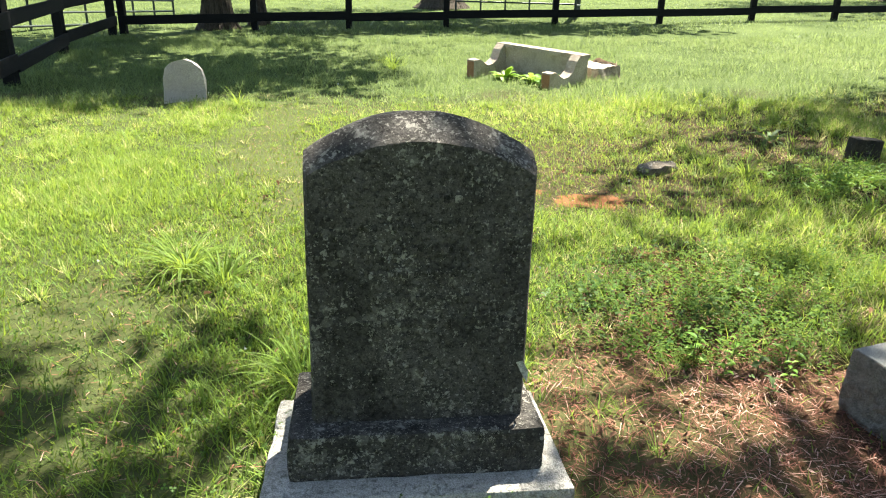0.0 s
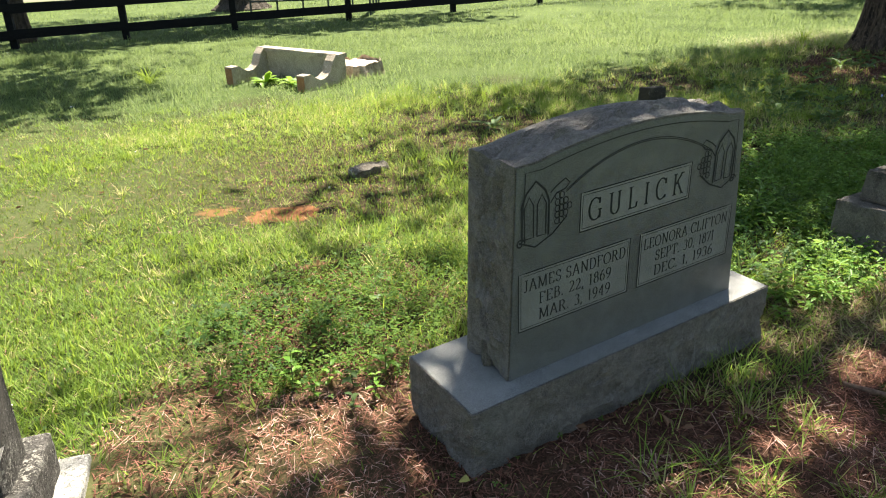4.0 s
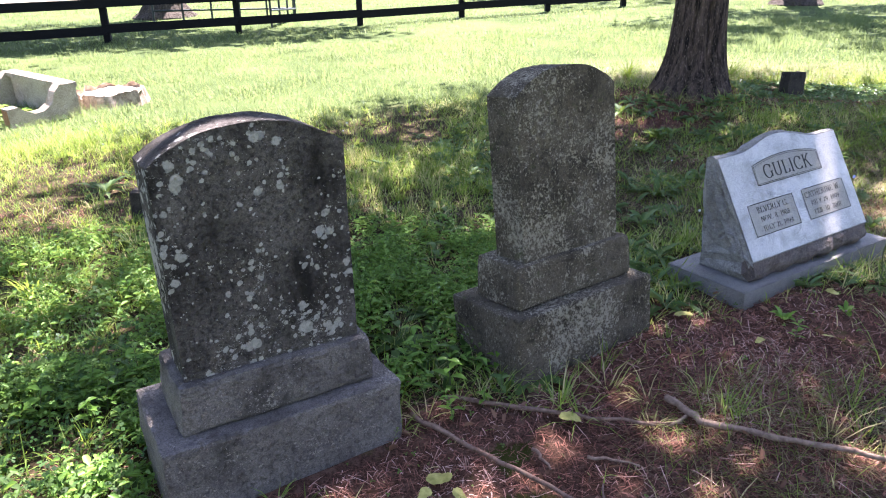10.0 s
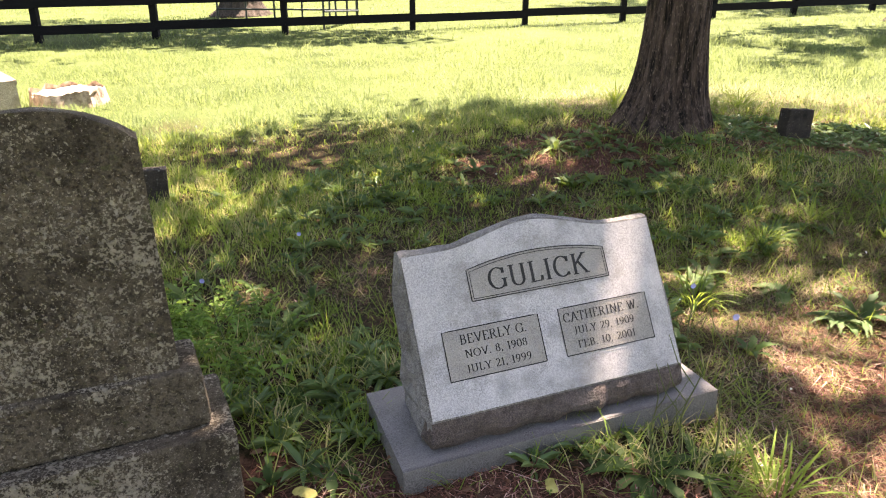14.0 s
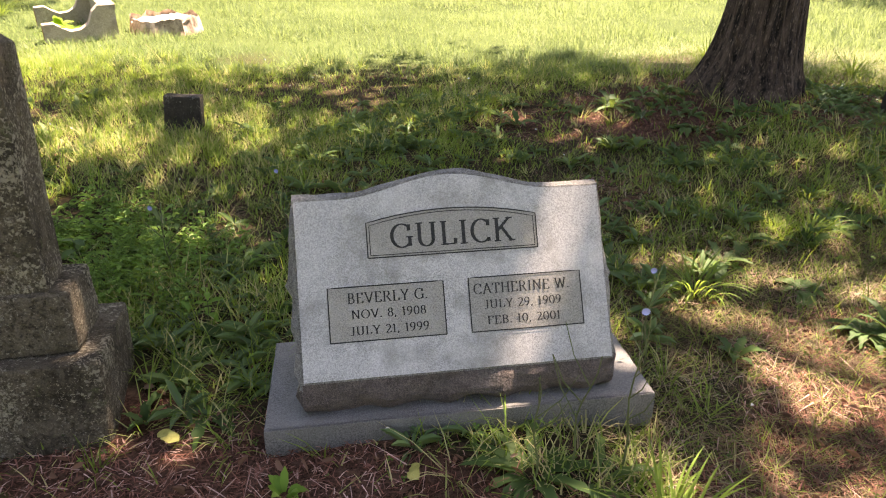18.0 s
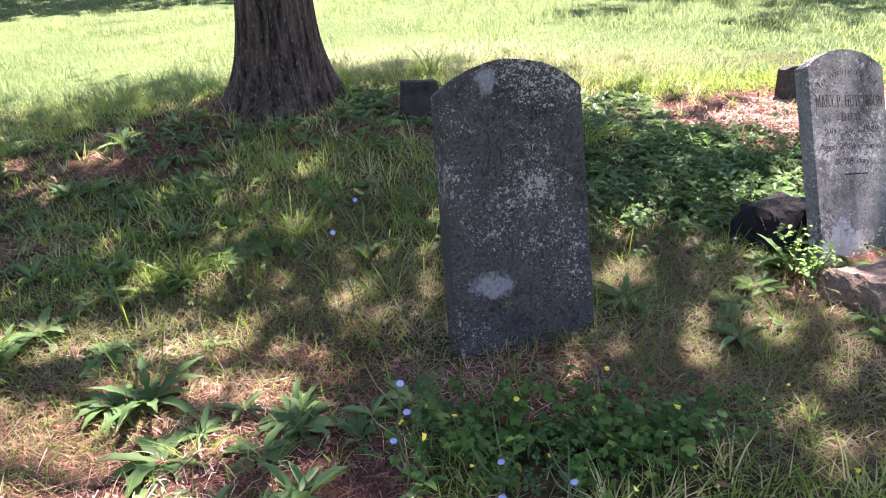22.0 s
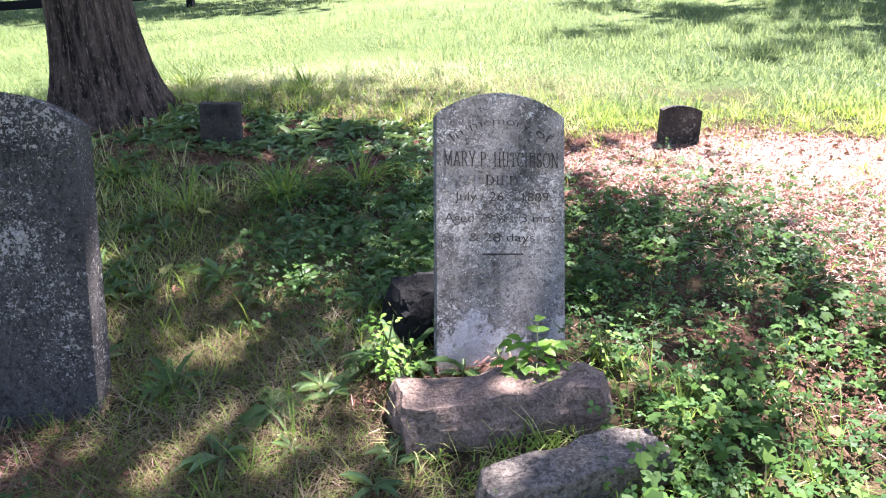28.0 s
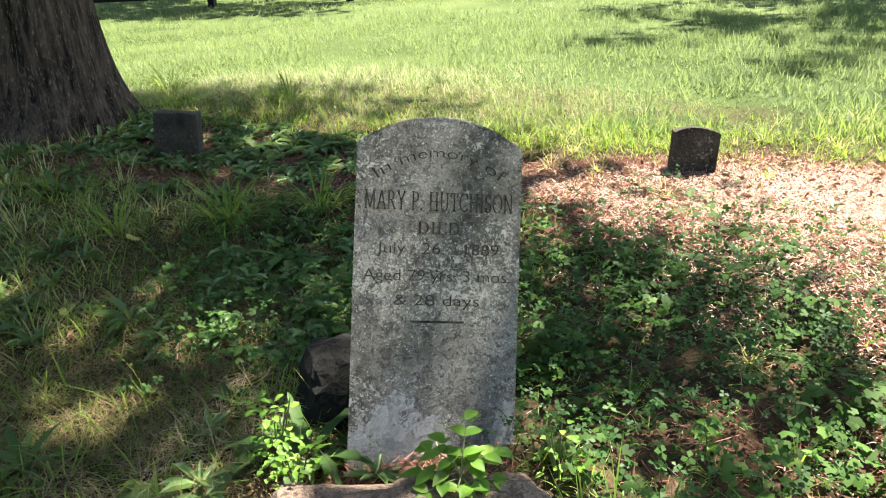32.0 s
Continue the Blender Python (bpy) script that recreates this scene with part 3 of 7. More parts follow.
def rocky(outline, depth, amp, seed, layers=10, upright=False, skip=(), bulge=0.3, close=True):
    """A prism whose outline stays crisp at both ends while its sides are broken like split rock. upright: the outline lies in plan."""
    pts = []
    k = len(outline)
    for i in range(k):
        (x0, z0), (x1, z1) = outline[i], outline[(i + 1) % k]
        n = max(1, int(math.hypot(x1 - x0, z1 - z0) / 0.022))
        for s in range(n):
            pts.append((x0 + (x1 - x0) * s / n, z0 + (z1 - z0) * s / n, i))
    cx, cz = sum(p[0] for p in pts) / len(pts), sum(p[1] for p in pts) / len(pts)
    bm = bmesh.new()
    rings = []
    for j in range(layers + 1):
        t = j / layers
        ring = []
        for n, (x, z, side) in enumerate(pts):
            a, b = pts[n - 1], pts[(n + 1) % len(pts)]
            nx, nz = (z - a[1]) + (b[1] - z), -((x - a[0]) + (b[0] - x))
            size = math.hypot(nx, nz) or 1
            nx, nz = nx / size, nz / size
            if nx * (x - cx) + nz * (z - cz) < 0:
                nx, nz = -nx, -nz
            push = 0.0
            if 0 < j < layers and side not in skip:
                p = Vector((x * 9, z * 9, t * depth * 9)) + Vector((seed, seed, seed))
                chips = abs(noise.noise(p * 1.3)) + 0.5 * abs(noise.noise(p * 3.1)) + 0.25 * noise.noise(p * 8)
                push = amp * (bulge + 0.4 - chips * 1.3) * min(1, 3 * t, 3 * (1 - t))
            ring.append(bm.verts.new((x + nx * push, z + nz * push, depth * t) if upright else (x + nx * push, depth * t, z + nz * push)))
        rings.append(ring)
    m = len(pts)
    for j in range(layers):
        for i in range(m):
            bm.faces.new((rings[j][i], rings[j][(i + 1) % m], rings[j + 1][(i + 1) % m], rings[j + 1][i]))
    if close:
        bm.faces.new(rings[0])
        bm.faces.new(rings[-1])
    return bm


def boulder(w, d, h, amp, seed, power=0.5):
    """A rough field stone: a rounded block with broken faces."""
    bm = bmesh.new()
    box(bm, -w / 2, w / 2, -d / 2, d / 2, -h / 2, h / 2)
    bmesh.ops.subdivide_edges(bm, edges=bm.edges[:], cuts=11, use_grid_fill=True)
    for v in bm.verts:
        u = Vector((v.co.x / w * 2, v.co.y / d * 2, v.co.z / h * 2))
        r = max(1e-6, u.length)
        v.co *= 1 - power * (1 - 1 / r) if r > 1 else 1
    roughen(bm, amp, 3.2 / max(w, d), seed)
    roughen(bm, amp * 0.5, 9 / max(w, d), seed)
    roughen(bm, amp * 0.18, 30 / max(w, d), seed)
    return bm


def tube(bm, points, radii, sides=8):
    rings = []
    for i, p in enumerate(points):
        p = Vector(p)
        a, b = Vector(points[max(0, i - 1)]), Vector(points[min(len(points) - 1, i + 1)])
        way = (b - a).normalized()
        side = way.cross((0, 0, 1) if abs(way.z) < 0.9 else (1, 0, 0)).normalized()
        up = side.cross(way)
        rings.append([bm.verts.new(p + radii[i] * (math.cos(2 * math.pi * k / sides) * side + math.sin(2 * math.pi * k / sides) * up)) for k in range(sides)])
    for r0, r1 in zip(rings, rings[1:]):
        for k in range(sides):
            bm.faces.new((r0[k], r0[(k + 1) % sides], r1[(k + 1) % sides], r1[k]))
    bm.faces.new(rings[0][::-1])
    bm.faces.new(rings[-1])
    return bm


def face_plane(x, y, z, tilt=0.0):
    """From a drawing's plane (x right, y up, z out of it) to the front of a stone that leans back by tilt degrees."""
    return Matrix.Translation((x, y, z)) @ Matrix.Rotation(radians(90 - tilt), 4, "X")


def lettering(text, width, height, u, v, material, parent, plane, depth=0.0012, arc=0.0, name="letter", thin=-0.012):
    """A line of letters centred on (u, v) of a plane, each a part; arc: how far its middle stands above its ends."""
    data = bpy.data.curves.new("text", "FONT")
    data.body, data.offset = text, thin
    ob = bpy.data.objects.new("text", data)
    mesh = bpy.data.meshes.new_from_object(ob)
    co = np.empty(len(mesh.vertices) * 3)
    mesh.vertices.foreach_get("co", co)
    co = co.reshape(-1, 3)
    low, high = co.min(0), co.max(0)
    whole = bmesh.new()
    whole.from_mesh(mesh)
    # gather the faces of each glyph: those whose spans along the line overlap
    spans = sorted(((min(w.co.x for w in f.verts), max(w.co.x for w in f.verts), f.index) for f in whole.faces))
    whole.faces.ensure_lookup_table()
    glyphs, end = [], -1e9
    for a, b, k in spans:
        if a > end - 1e-5:
            glyphs.append([])
        glyphs[-1].append(whole.faces[k])
        end = max(end, b)
    for faces in glyphs:
        bm, seen = bmesh.new(), {}
        for f in faces:
            corner = []
            for w in f.verts:
                if w.index not in seen:
                    a = (w.co.x - low[0]) / (high[0] - low[0]) - 0.5
                    b = (w.co.y - low[1]) / (high[1] - low[1]) - 0.5
                    x, y = a * width, b * height
                    if arc:
                        bend = -8 * arc * a / width
                        x, y = x - y * bend, y + arc * (1 - 4 * a * a)
                    seen[w.index] = bm.verts.new((u + x, v + y, depth))
                corner.append(seen[w.index])
            bm.faces.new(corner)
        part(name, bm, material, parent, "", plane)
    whole.free()
    bpy.data.objects.remove(ob)
    bpy.data.meshes.remove(mesh)
    bpy.data.curves.remove(data)


def bow(cx, cy, rx, ry, a0, a1, n=14):
    """Points along an ellipse, from a0 to a1 degrees."""
    return [(cx + rx * math.cos(radians(a0 + (a1 - a0) * k / n)), cy + ry * math.sin(radians(a0 + (a1 - a0) * k / n))) for k in range(n + 1)]


# Roman capitals and figures: advance width, pen lines, serifs at (x, y); heights run from 0 to 1
ROMAN = {
    "A": (0.84, ([(0.1, 0), (0.42, 1)], [(0.42, 1), (0.74, 0)], [(0.22, 0.36), (0.62, 0.36)]), ((0.1, 0), (0.74, 0))),
    "B": (0.72, ([(0.16, 0), (0.16, 1)], [(0.16, 0.97), (0.36, 0.97), *bow(0.36, 0.755, 0.18, 0.215, 80, -80), (0.16, 0.53)], [(0.36, 0.53), *bow(0.37, 0.28, 0.23, 0.25, 80, -80), (0.16, 0.03)]), ((0.16, 0), (0.16, 1))),
    "C": (0.82, (bow(0.44, 0.5, 0.36, 0.49, 48, 312), [(0.71, 0.7), (0.72, 0.96)], [(0.72, 0.04), (0.71, 0.2)]), ()),
    "D": (0.82, ([(0.16, 0), (0.16, 1)], [(0.16, 0.97), (0.34, 0.97), *bow(0.36, 0.5, 0.36, 0.47, 85, -85), (0.16, 0.03)]), ((0.16, 0), (0.16, 1))),
    "E": (0.7, ([(0.16, 0), (0.16, 1)], [(0.16, 0.97), (0.58, 0.97)], [(0.16, 0.53), (0.45, 0.53)], [(0.16, 0.03), (0.6, 0.03)], [(0.58, 0.97), (0.59, 0.78)], [(0.61, 0.22), (0.6, 0.03)]), ((0.16, 0), (0.16, 1))),
    "F": (0.66, ([(0.16, 0), (0.16, 1)], [(0.16, 0.97), (0.58, 0.97)], [(0.16, 0.53), (0.45, 0.53)], [(0.58, 0.97), (0.59, 0.78)]), ((0.16, 0), (0.16, 1))),
    "G": (0.9, (bow(0.46, 0.5, 0.38, 0.49, 48, 325), [(0.73, 0.7), (0.74, 0.96)], [(0.76, 0.05), (0.76, 0.44)]), ((0.76, 0.46),)),
    "H": (0.9, ([(0.18, 0), (0.18, 1)], [(0.72, 0), (0.72, 1)], [(0.18, 0.52), (0.72, 0.52)]), ((0.18, 0), (0.18, 1), (0.72, 0), (0.72, 1))),
    "I": (0.4, ([(0.2, 0), (0.2, 1)],), ((0.2, 0), (0.2, 1))),
    "J": (0.5, ([(0.32, 1), (0.32, 0.2), (0.28, 0.04), (0.16, -0.04), (0.06, 0.06)],), ((0.32, 1),)),
    "K": (0.86, ([(0.18, 0), (0.18, 1)], [(0.68, 1), (0.2, 0.45)], [(0.36, 0.6), (0.74, 0)]), ((0.18, 0), (0.18, 1), (0.68, 1), (0.74, 0))),
    "L": (0.68, ([(0.18, 0), (0.18, 1)], [(0.18, 0.03), (0.6, 0.03)], [(0.62, 0.26), (0.6, 0.03)]), ((0.18, 0), (0.18, 1))),
    "M": (1.04, ([(0.16, 0), (0.18, 1)], [(0.18, 1), (0.52, 0.05)], [(0.52, 0.05), (0.86, 1)], [(0.86, 1), (0.88, 0)]), ((0.16, 0), (0.88, 0), (0.14, 1), (0.9, 1))),
    "N": (0.92, ([(0.18, 0), (0.18, 1)], [(0.18, 1), (0.74, 0)], [(0.74, 0), (0.74, 1)]), ((0.18, 0), (0.14, 1), (0.74, 1))),
    "O": (0.92, (bow(0.46, 0.5, 0.38, 0.49, 0, 360, 22),), ()),
    "P": (0.7, ([(0.16, 0), (0.16, 1)], [(0.16, 0.97), (0.38, 0.97), *bow(0.38, 0.72, 0.22, 0.25, 80, -80), (0.16, 0.47)]), ((0.16, 0), (0.16, 1))),
    "R": (0.8, ([(0.16, 0), (0.16, 1)], [(0.16, 0.97), (0.38, 0.97), *bow(0.38, 0.74, 0.2, 0.23, 80, -80), (0.16, 0.51)], [(0.38, 0.51), (0.7, 0)]), ((0.16, 0), (0.16, 1), (0.7, 0))),
    "S": (0.64, ([*bow(0.32, 0.74, 0.21, 0.24, 35, 235), *bow(0.32, 0.26, 0.23, 0.25, 55, -145)], [(0.5, 0.76), (0.51, 0.96)], [(0.11, 0.04), (0.12, 0.26)]), ()),
    "T": (0.76, ([(0.38, 0), (0.38, 1)], [(0.08, 0.97), (0.68, 0.97)], [(0.08, 0.97), (0.07, 0.76)], [(0.68, 0.97), (0.69, 0.76)]), ((0.38, 0),)),
    "U": (0.88, ([(0.18, 1), (0.18, 0.35), *bow(0.44, 0.3, 0.26, 0.29, 190, 350), (0.7, 1)],), ((0.18, 1), (0.7, 1))),
    "V": (0.84, ([(0.1, 1), (0.42, 0)], [(0.42, 0), (0.74, 1)]), ((0.1, 1), (0.74, 1))),
    "W": (1.1, ([(0.1, 1), (0.33, 0)], [(0.33, 0), (0.55, 0.95)], [(0.55, 0.95), (0.77, 0)], [(0.77, 0), (1.0, 1)]), ((0.1, 1), (1.0, 1))),
    "Y": (0.8, ([(0.1, 1), (0.4, 0.46)], [(0.7, 1), (0.4, 0.46)], [(0.4, 0.48), (0.4, 0)]), ((0.1, 1), (0.7, 1), (0.4, 0))),
    "0": (0.64, (bow(0.32, 0.5, 0.24, 0.49, 0, 360, 20),), ()),
    "1": (0.44, ([(0.22, 0), (0.22, 1)], [(0.22, 1), (0.1, 0.86)]), ((0.22, 0),)),
    "2": (0.62, ([*bow(0.3, 0.73, 0.2, 0.25, 160, -35), (0.1, 0.04)], [(0.08, 0.04), (0.54, 0.04)], [(0.54, 0.04), (0.55, 0.18)]), ()),
    "3": (0.6, (bow(0.28, 0.75, 0.19, 0.23, 150, -80), bow(0.28, 0.27, 0.22, 0.26, 80, -150)), ()),
    "4": (0.64, ([(0.42, 0), (0.42, 1)], [(0.42, 1), (0.06, 0.3)], [(0.06, 0.28), (0.58, 0.28)]), ((0.42, 0),)),
    "6": (0.62, (bow(0.32, 0.3, 0.22, 0.29, 0, 360, 18), [(0.1, 0.32), (0.14, 0.62), (0.28, 0.88), (0.48, 1)]), ()),
    "7": (0.58, ([(0.08, 0.97), (0.52, 0.97), (0.22, 0)], [(0.08, 0.97), (0.07, 0.8)]), ()),
    "8": (0.62, (bow(0.31, 0.75, 0.18, 0.23, 0, 360, 18), bow(0.31, 0.27, 0.22, 0.26, 0, 360, 18)), ()),
    "9": (0.62, (bow(0.3, 0.7, 0.22, 0.29, 0, 360, 18), [(0.52, 0.68), (0.48, 0.38), (0.34, 0.12), (0.14, 0)]), ()),
    ".": (0.3, ([(0.12, -0.01), (0.12, 0.13)],), ()),
    ",": (0.3, ([(0.13, 0.12), (0.12, 0.0), (0.07, -0.14)],), ()),
}


def serif_lettering(text, width, height, u, v, material, parent, plane, depth=0.0012, gap=0.06, thick=0.135, thin=0.055):
    """A line of cut Roman letters centred on (u, v) of a plane, each a part: upright strokes broad, level ones narrow, with serifs."""
    steps = [0.42 if c == " " else ROMAN[c][0] + gap for c in text]
    wide, x = width / (sum(steps) - gap), u - width / 2
    for c, step in zip(text, steps):
        if c != " ":
            bm = bmesh.new()
            _, lines, feet = ROMAN[c]
            lines = list(lines) + [[(fx - 0.13, fy + (0.02 if fy < 0.4 else -0.02)), (fx + 0.13, fy + (0.02 if fy < 0.4 else -0.02))] for fx, fy in feet]
            for k, line in enumerate(lines):
                left, right = [], []
                for i, (px, py) in enumerate(line):
                    a, b = line[max(0, i - 1)], line[min(len(line) - 1, i + 1)]
                    dx, dy = b[0] - a[0], b[1] - a[1]
                    size = math.hypot(dx, dy) or 1.0
                    pen = (thin + (thick - thin) * abs(dy / size) ** 1.5) / 2
                    nx, ny = -dy / size * pen, dx / size * pen
                    z = depth + 0.00006 * k
                    left.append(bm.verts.new((x + wide * (px + nx), v + height * (py + ny - 0.5), z)))
                    right.append(bm.verts.new((x + wide * (px - nx), v + height * (py - ny - 0.5), z)))
                for i in range(len(line) - 1):
                    bm.faces.new((left[i], right[i], right[i + 1], left[i + 1]))
            part("letter", bm, material, parent, "", plane)
        x += wide * step


def stroke(bm, points, wide, depth):
    """A flat line drawn on a plane."""
    left, right = [], []
    for i, p in enumerate(points):
        a, b = points[max(0, i - 1)], points[min(len(points) - 1, i + 1)]
        dx, dy = b[0] - a[0], b[1] - a[1]
        size = math.hypot(dx, dy) or 1
        nx, ny = -dy / size * wide / 2, dx / size * wide / 2
        left.append(bm.verts.new((p[0] + nx, p[1] + ny, depth)))
        right.append(bm.verts.new((p[0] - nx, p[1] - ny, depth)))
    for i in range(len(points) - 1):
        bm.faces.new((left[i], right[i], right[i + 1], left[i + 1]))
    return bm


def framed(bm, x0, x1, y0, y1, wide, depth, rise=0.0):
    """A thin rectangular line, its top edge bowed up by rise."""
    top = [(x1 + (x0 - x1) * i / 12, y1 + rise * (1 - (2 * i / 12 - 1) ** 2)) for i in range(13)]
    return stroke(bm, [(x0, y0), (x1, y0)], wide, depth), stroke(bm, [(x1, y0), *top, (x0, y0)], wide, depth)


def plate(x0, x1, y0, y1, depth, rise=0.0):
    bm = bmesh.new()
    top = [(x1 + (x0 - x1) * i / 12, y1 + rise * (1 - (2 * i / 12 - 1) ** 2)) for i in range(13)]
    bm.faces.new([bm.verts.new((x, y, depth)) for x, y in [(x0, y0), (x1, y0), *top]])
    return bm


# ---- ground ----
def axis(fine0, fine1, step, low, high):
    mid = np.arange(fine0, fine1 + step / 2, step)
    grow = step * np.cumsum(1.18 ** np.arange(1, 60))
    left, right = fine0 - grow, fine1 + grow
    return np.r_[left[left > low][::-1], mid, right[right < high]]


def build_ground():
    xs, ys = axis(-5, 11.5, 0.07, -500, 500), axis(0.2, 8.5, 0.07, -300, 700)
    gx, gy = np.meshgrid(xs, ys)
    x, y = gx.ravel(), gy.ravel()
    z = land(x, y) + (N1(x, y) - 0.5) * 0.02 + (N2(x, y) - 0.5) * 0.03
    w, h = len(xs), len(ys)
    i = (np.arange(h - 1)[:, None] * w + np.arange(w - 1)[None]).ravel()
    faces = np.stack([i, i + 1, i + w + 1, i + w], 1)
    far = np.clip((y - 6.9 + 1.2 * (N2(x, y) - 0.5)) / 0.9, 0, 1)
    far = np.maximum(far, 0.6 * np.clip((0.2 - x + 1.5 * (N2(x, y) - 0.5)) / 1.2, 0, 1))
    far = np.maximum(far, np.clip(np.maximum(x - 10.9, 0.9 - y) / 0.5 + 0.8 * (N2(x, y) - 0.5), 0, 1))
    ob = sheet("ground", np.stack([x, y, z], 1), faces, GROUND, None,
               (("litter", blobs(x, y, LITTER)), ("red", blobs(x, y, RED)), ("moss", blobs(x, y, MOSSY)), ("far", far)), smooth=True)
    return tagged(ob, "sloping cemetery ground of thatch, brown needle litter and soil", "ground", kind="structure")


build_ground()


# ---- gravestones ----
def loft(sections, bevel, rough, seed):
    """A stone through outlines of equal count, each at its depth."""
    bm = bmesh.new()
    rings = [[bm.verts.new((x, y, z)) for x, z in outline] for y, outline in sections]
    k = len(rings[0])
    for a, b in zip(rings, rings[1:]):
        for i in range(k):
            bm.faces.new((a[i], a[(i + 1) % k], b[(i + 1) % k], b[i]))
    bm.faces.new(rings[0])
    bm.faces.new(rings[-1])
    sharp = [e for e in bm.edges if len(e.link_faces) == 2 and e.calc_face_angle() > 0.6]
    bmesh.ops.bevel(bm, geom=sharp, offset=bevel, segments=2, affect="EDGES", profile=0.6)
    roughen(bm, rough, 14, seed)
    return bm


def dark_headstone():
    """The die on two bases, seen from behind: weathered nearly black, arched top, one chipped arris."""
    m = pose(-1.605, 1.735, -0.19, -2.0, 0, 4.3)
    t = thing("headstone", m, "dark weathered arched headstone with a chipped edge on two stone bases", "gravestone", "headstones in the row")
    part("lower_base", block(0.80, 0.50, 0.13, 0.012, 0.004, 2), STONE_A_BASE, t, "pale grey lower base", pose(0, -0.1, 0))
    part("upper_base", block(0.665, 0.36, 0.135, 0.014, 0.005, 3), STONE_A, t, "", pose(0, -0.02, 0.125))
    bm = loft([(0.0, arch(0.545, 0.655, 0.735, 20)), (0.02, arch(0.56, 0.67, 0.75, 20)), (0.085, arch(0.565, 0.70, 0.795, 20)), (0.2, arch(0.56, 0.69, 0.785, 20))], 0.008, 0.004, 4)
    for v in bm.verts:          # the chip low on one side
        d = (v.co - Vector((0.275, 0.0, 0.15))).length
        if d < 0.07 and v.co.x > 0.2:
            v.co.x -= 0.03 * (1 - d / 0.07)
    die = part("die", bm, STONE_A, t, "", pose(0.006, 0.045, 0.26))
    chip = bmesh.new()
    vs = [chip.verts.new(p) for p in ((0.283, -0.003, 0.10), (0.285, -0.003, 0.135), (0.268, -0.004, 0.165), (0.251, -0.003, 0.16), (0.268, -0.003, 0.125), (0.288, 0.05, 0.12))]
    chip.faces.new(vs[:5])
    chip.faces.new((vs[0], vs[5], vs[1]))
    part("broken_chip", chip, PATCH_PALE, die, "fresh pale break")
    worn = face_plane(0, -0.003, 0)
    for k, (wide, v) in enumerate(((0.2, 0.6), (0.3, 0.53), (0.14, 0.47), (0.26, 0.41), (0.22, 0.345), (0.3, 0.28))):
        rng = random.Random(k)
        x = -wide / 2
        while x < wide / 2:
            step = rng.uniform(0.012, 0.03)
            part("worn_letter", stroke(bmesh.new(), [(x, v), (x + step * 0.7, v)], 0.018, 0.0006), STONE_A, die, "", worn)
            x += step + 0.008
    return t


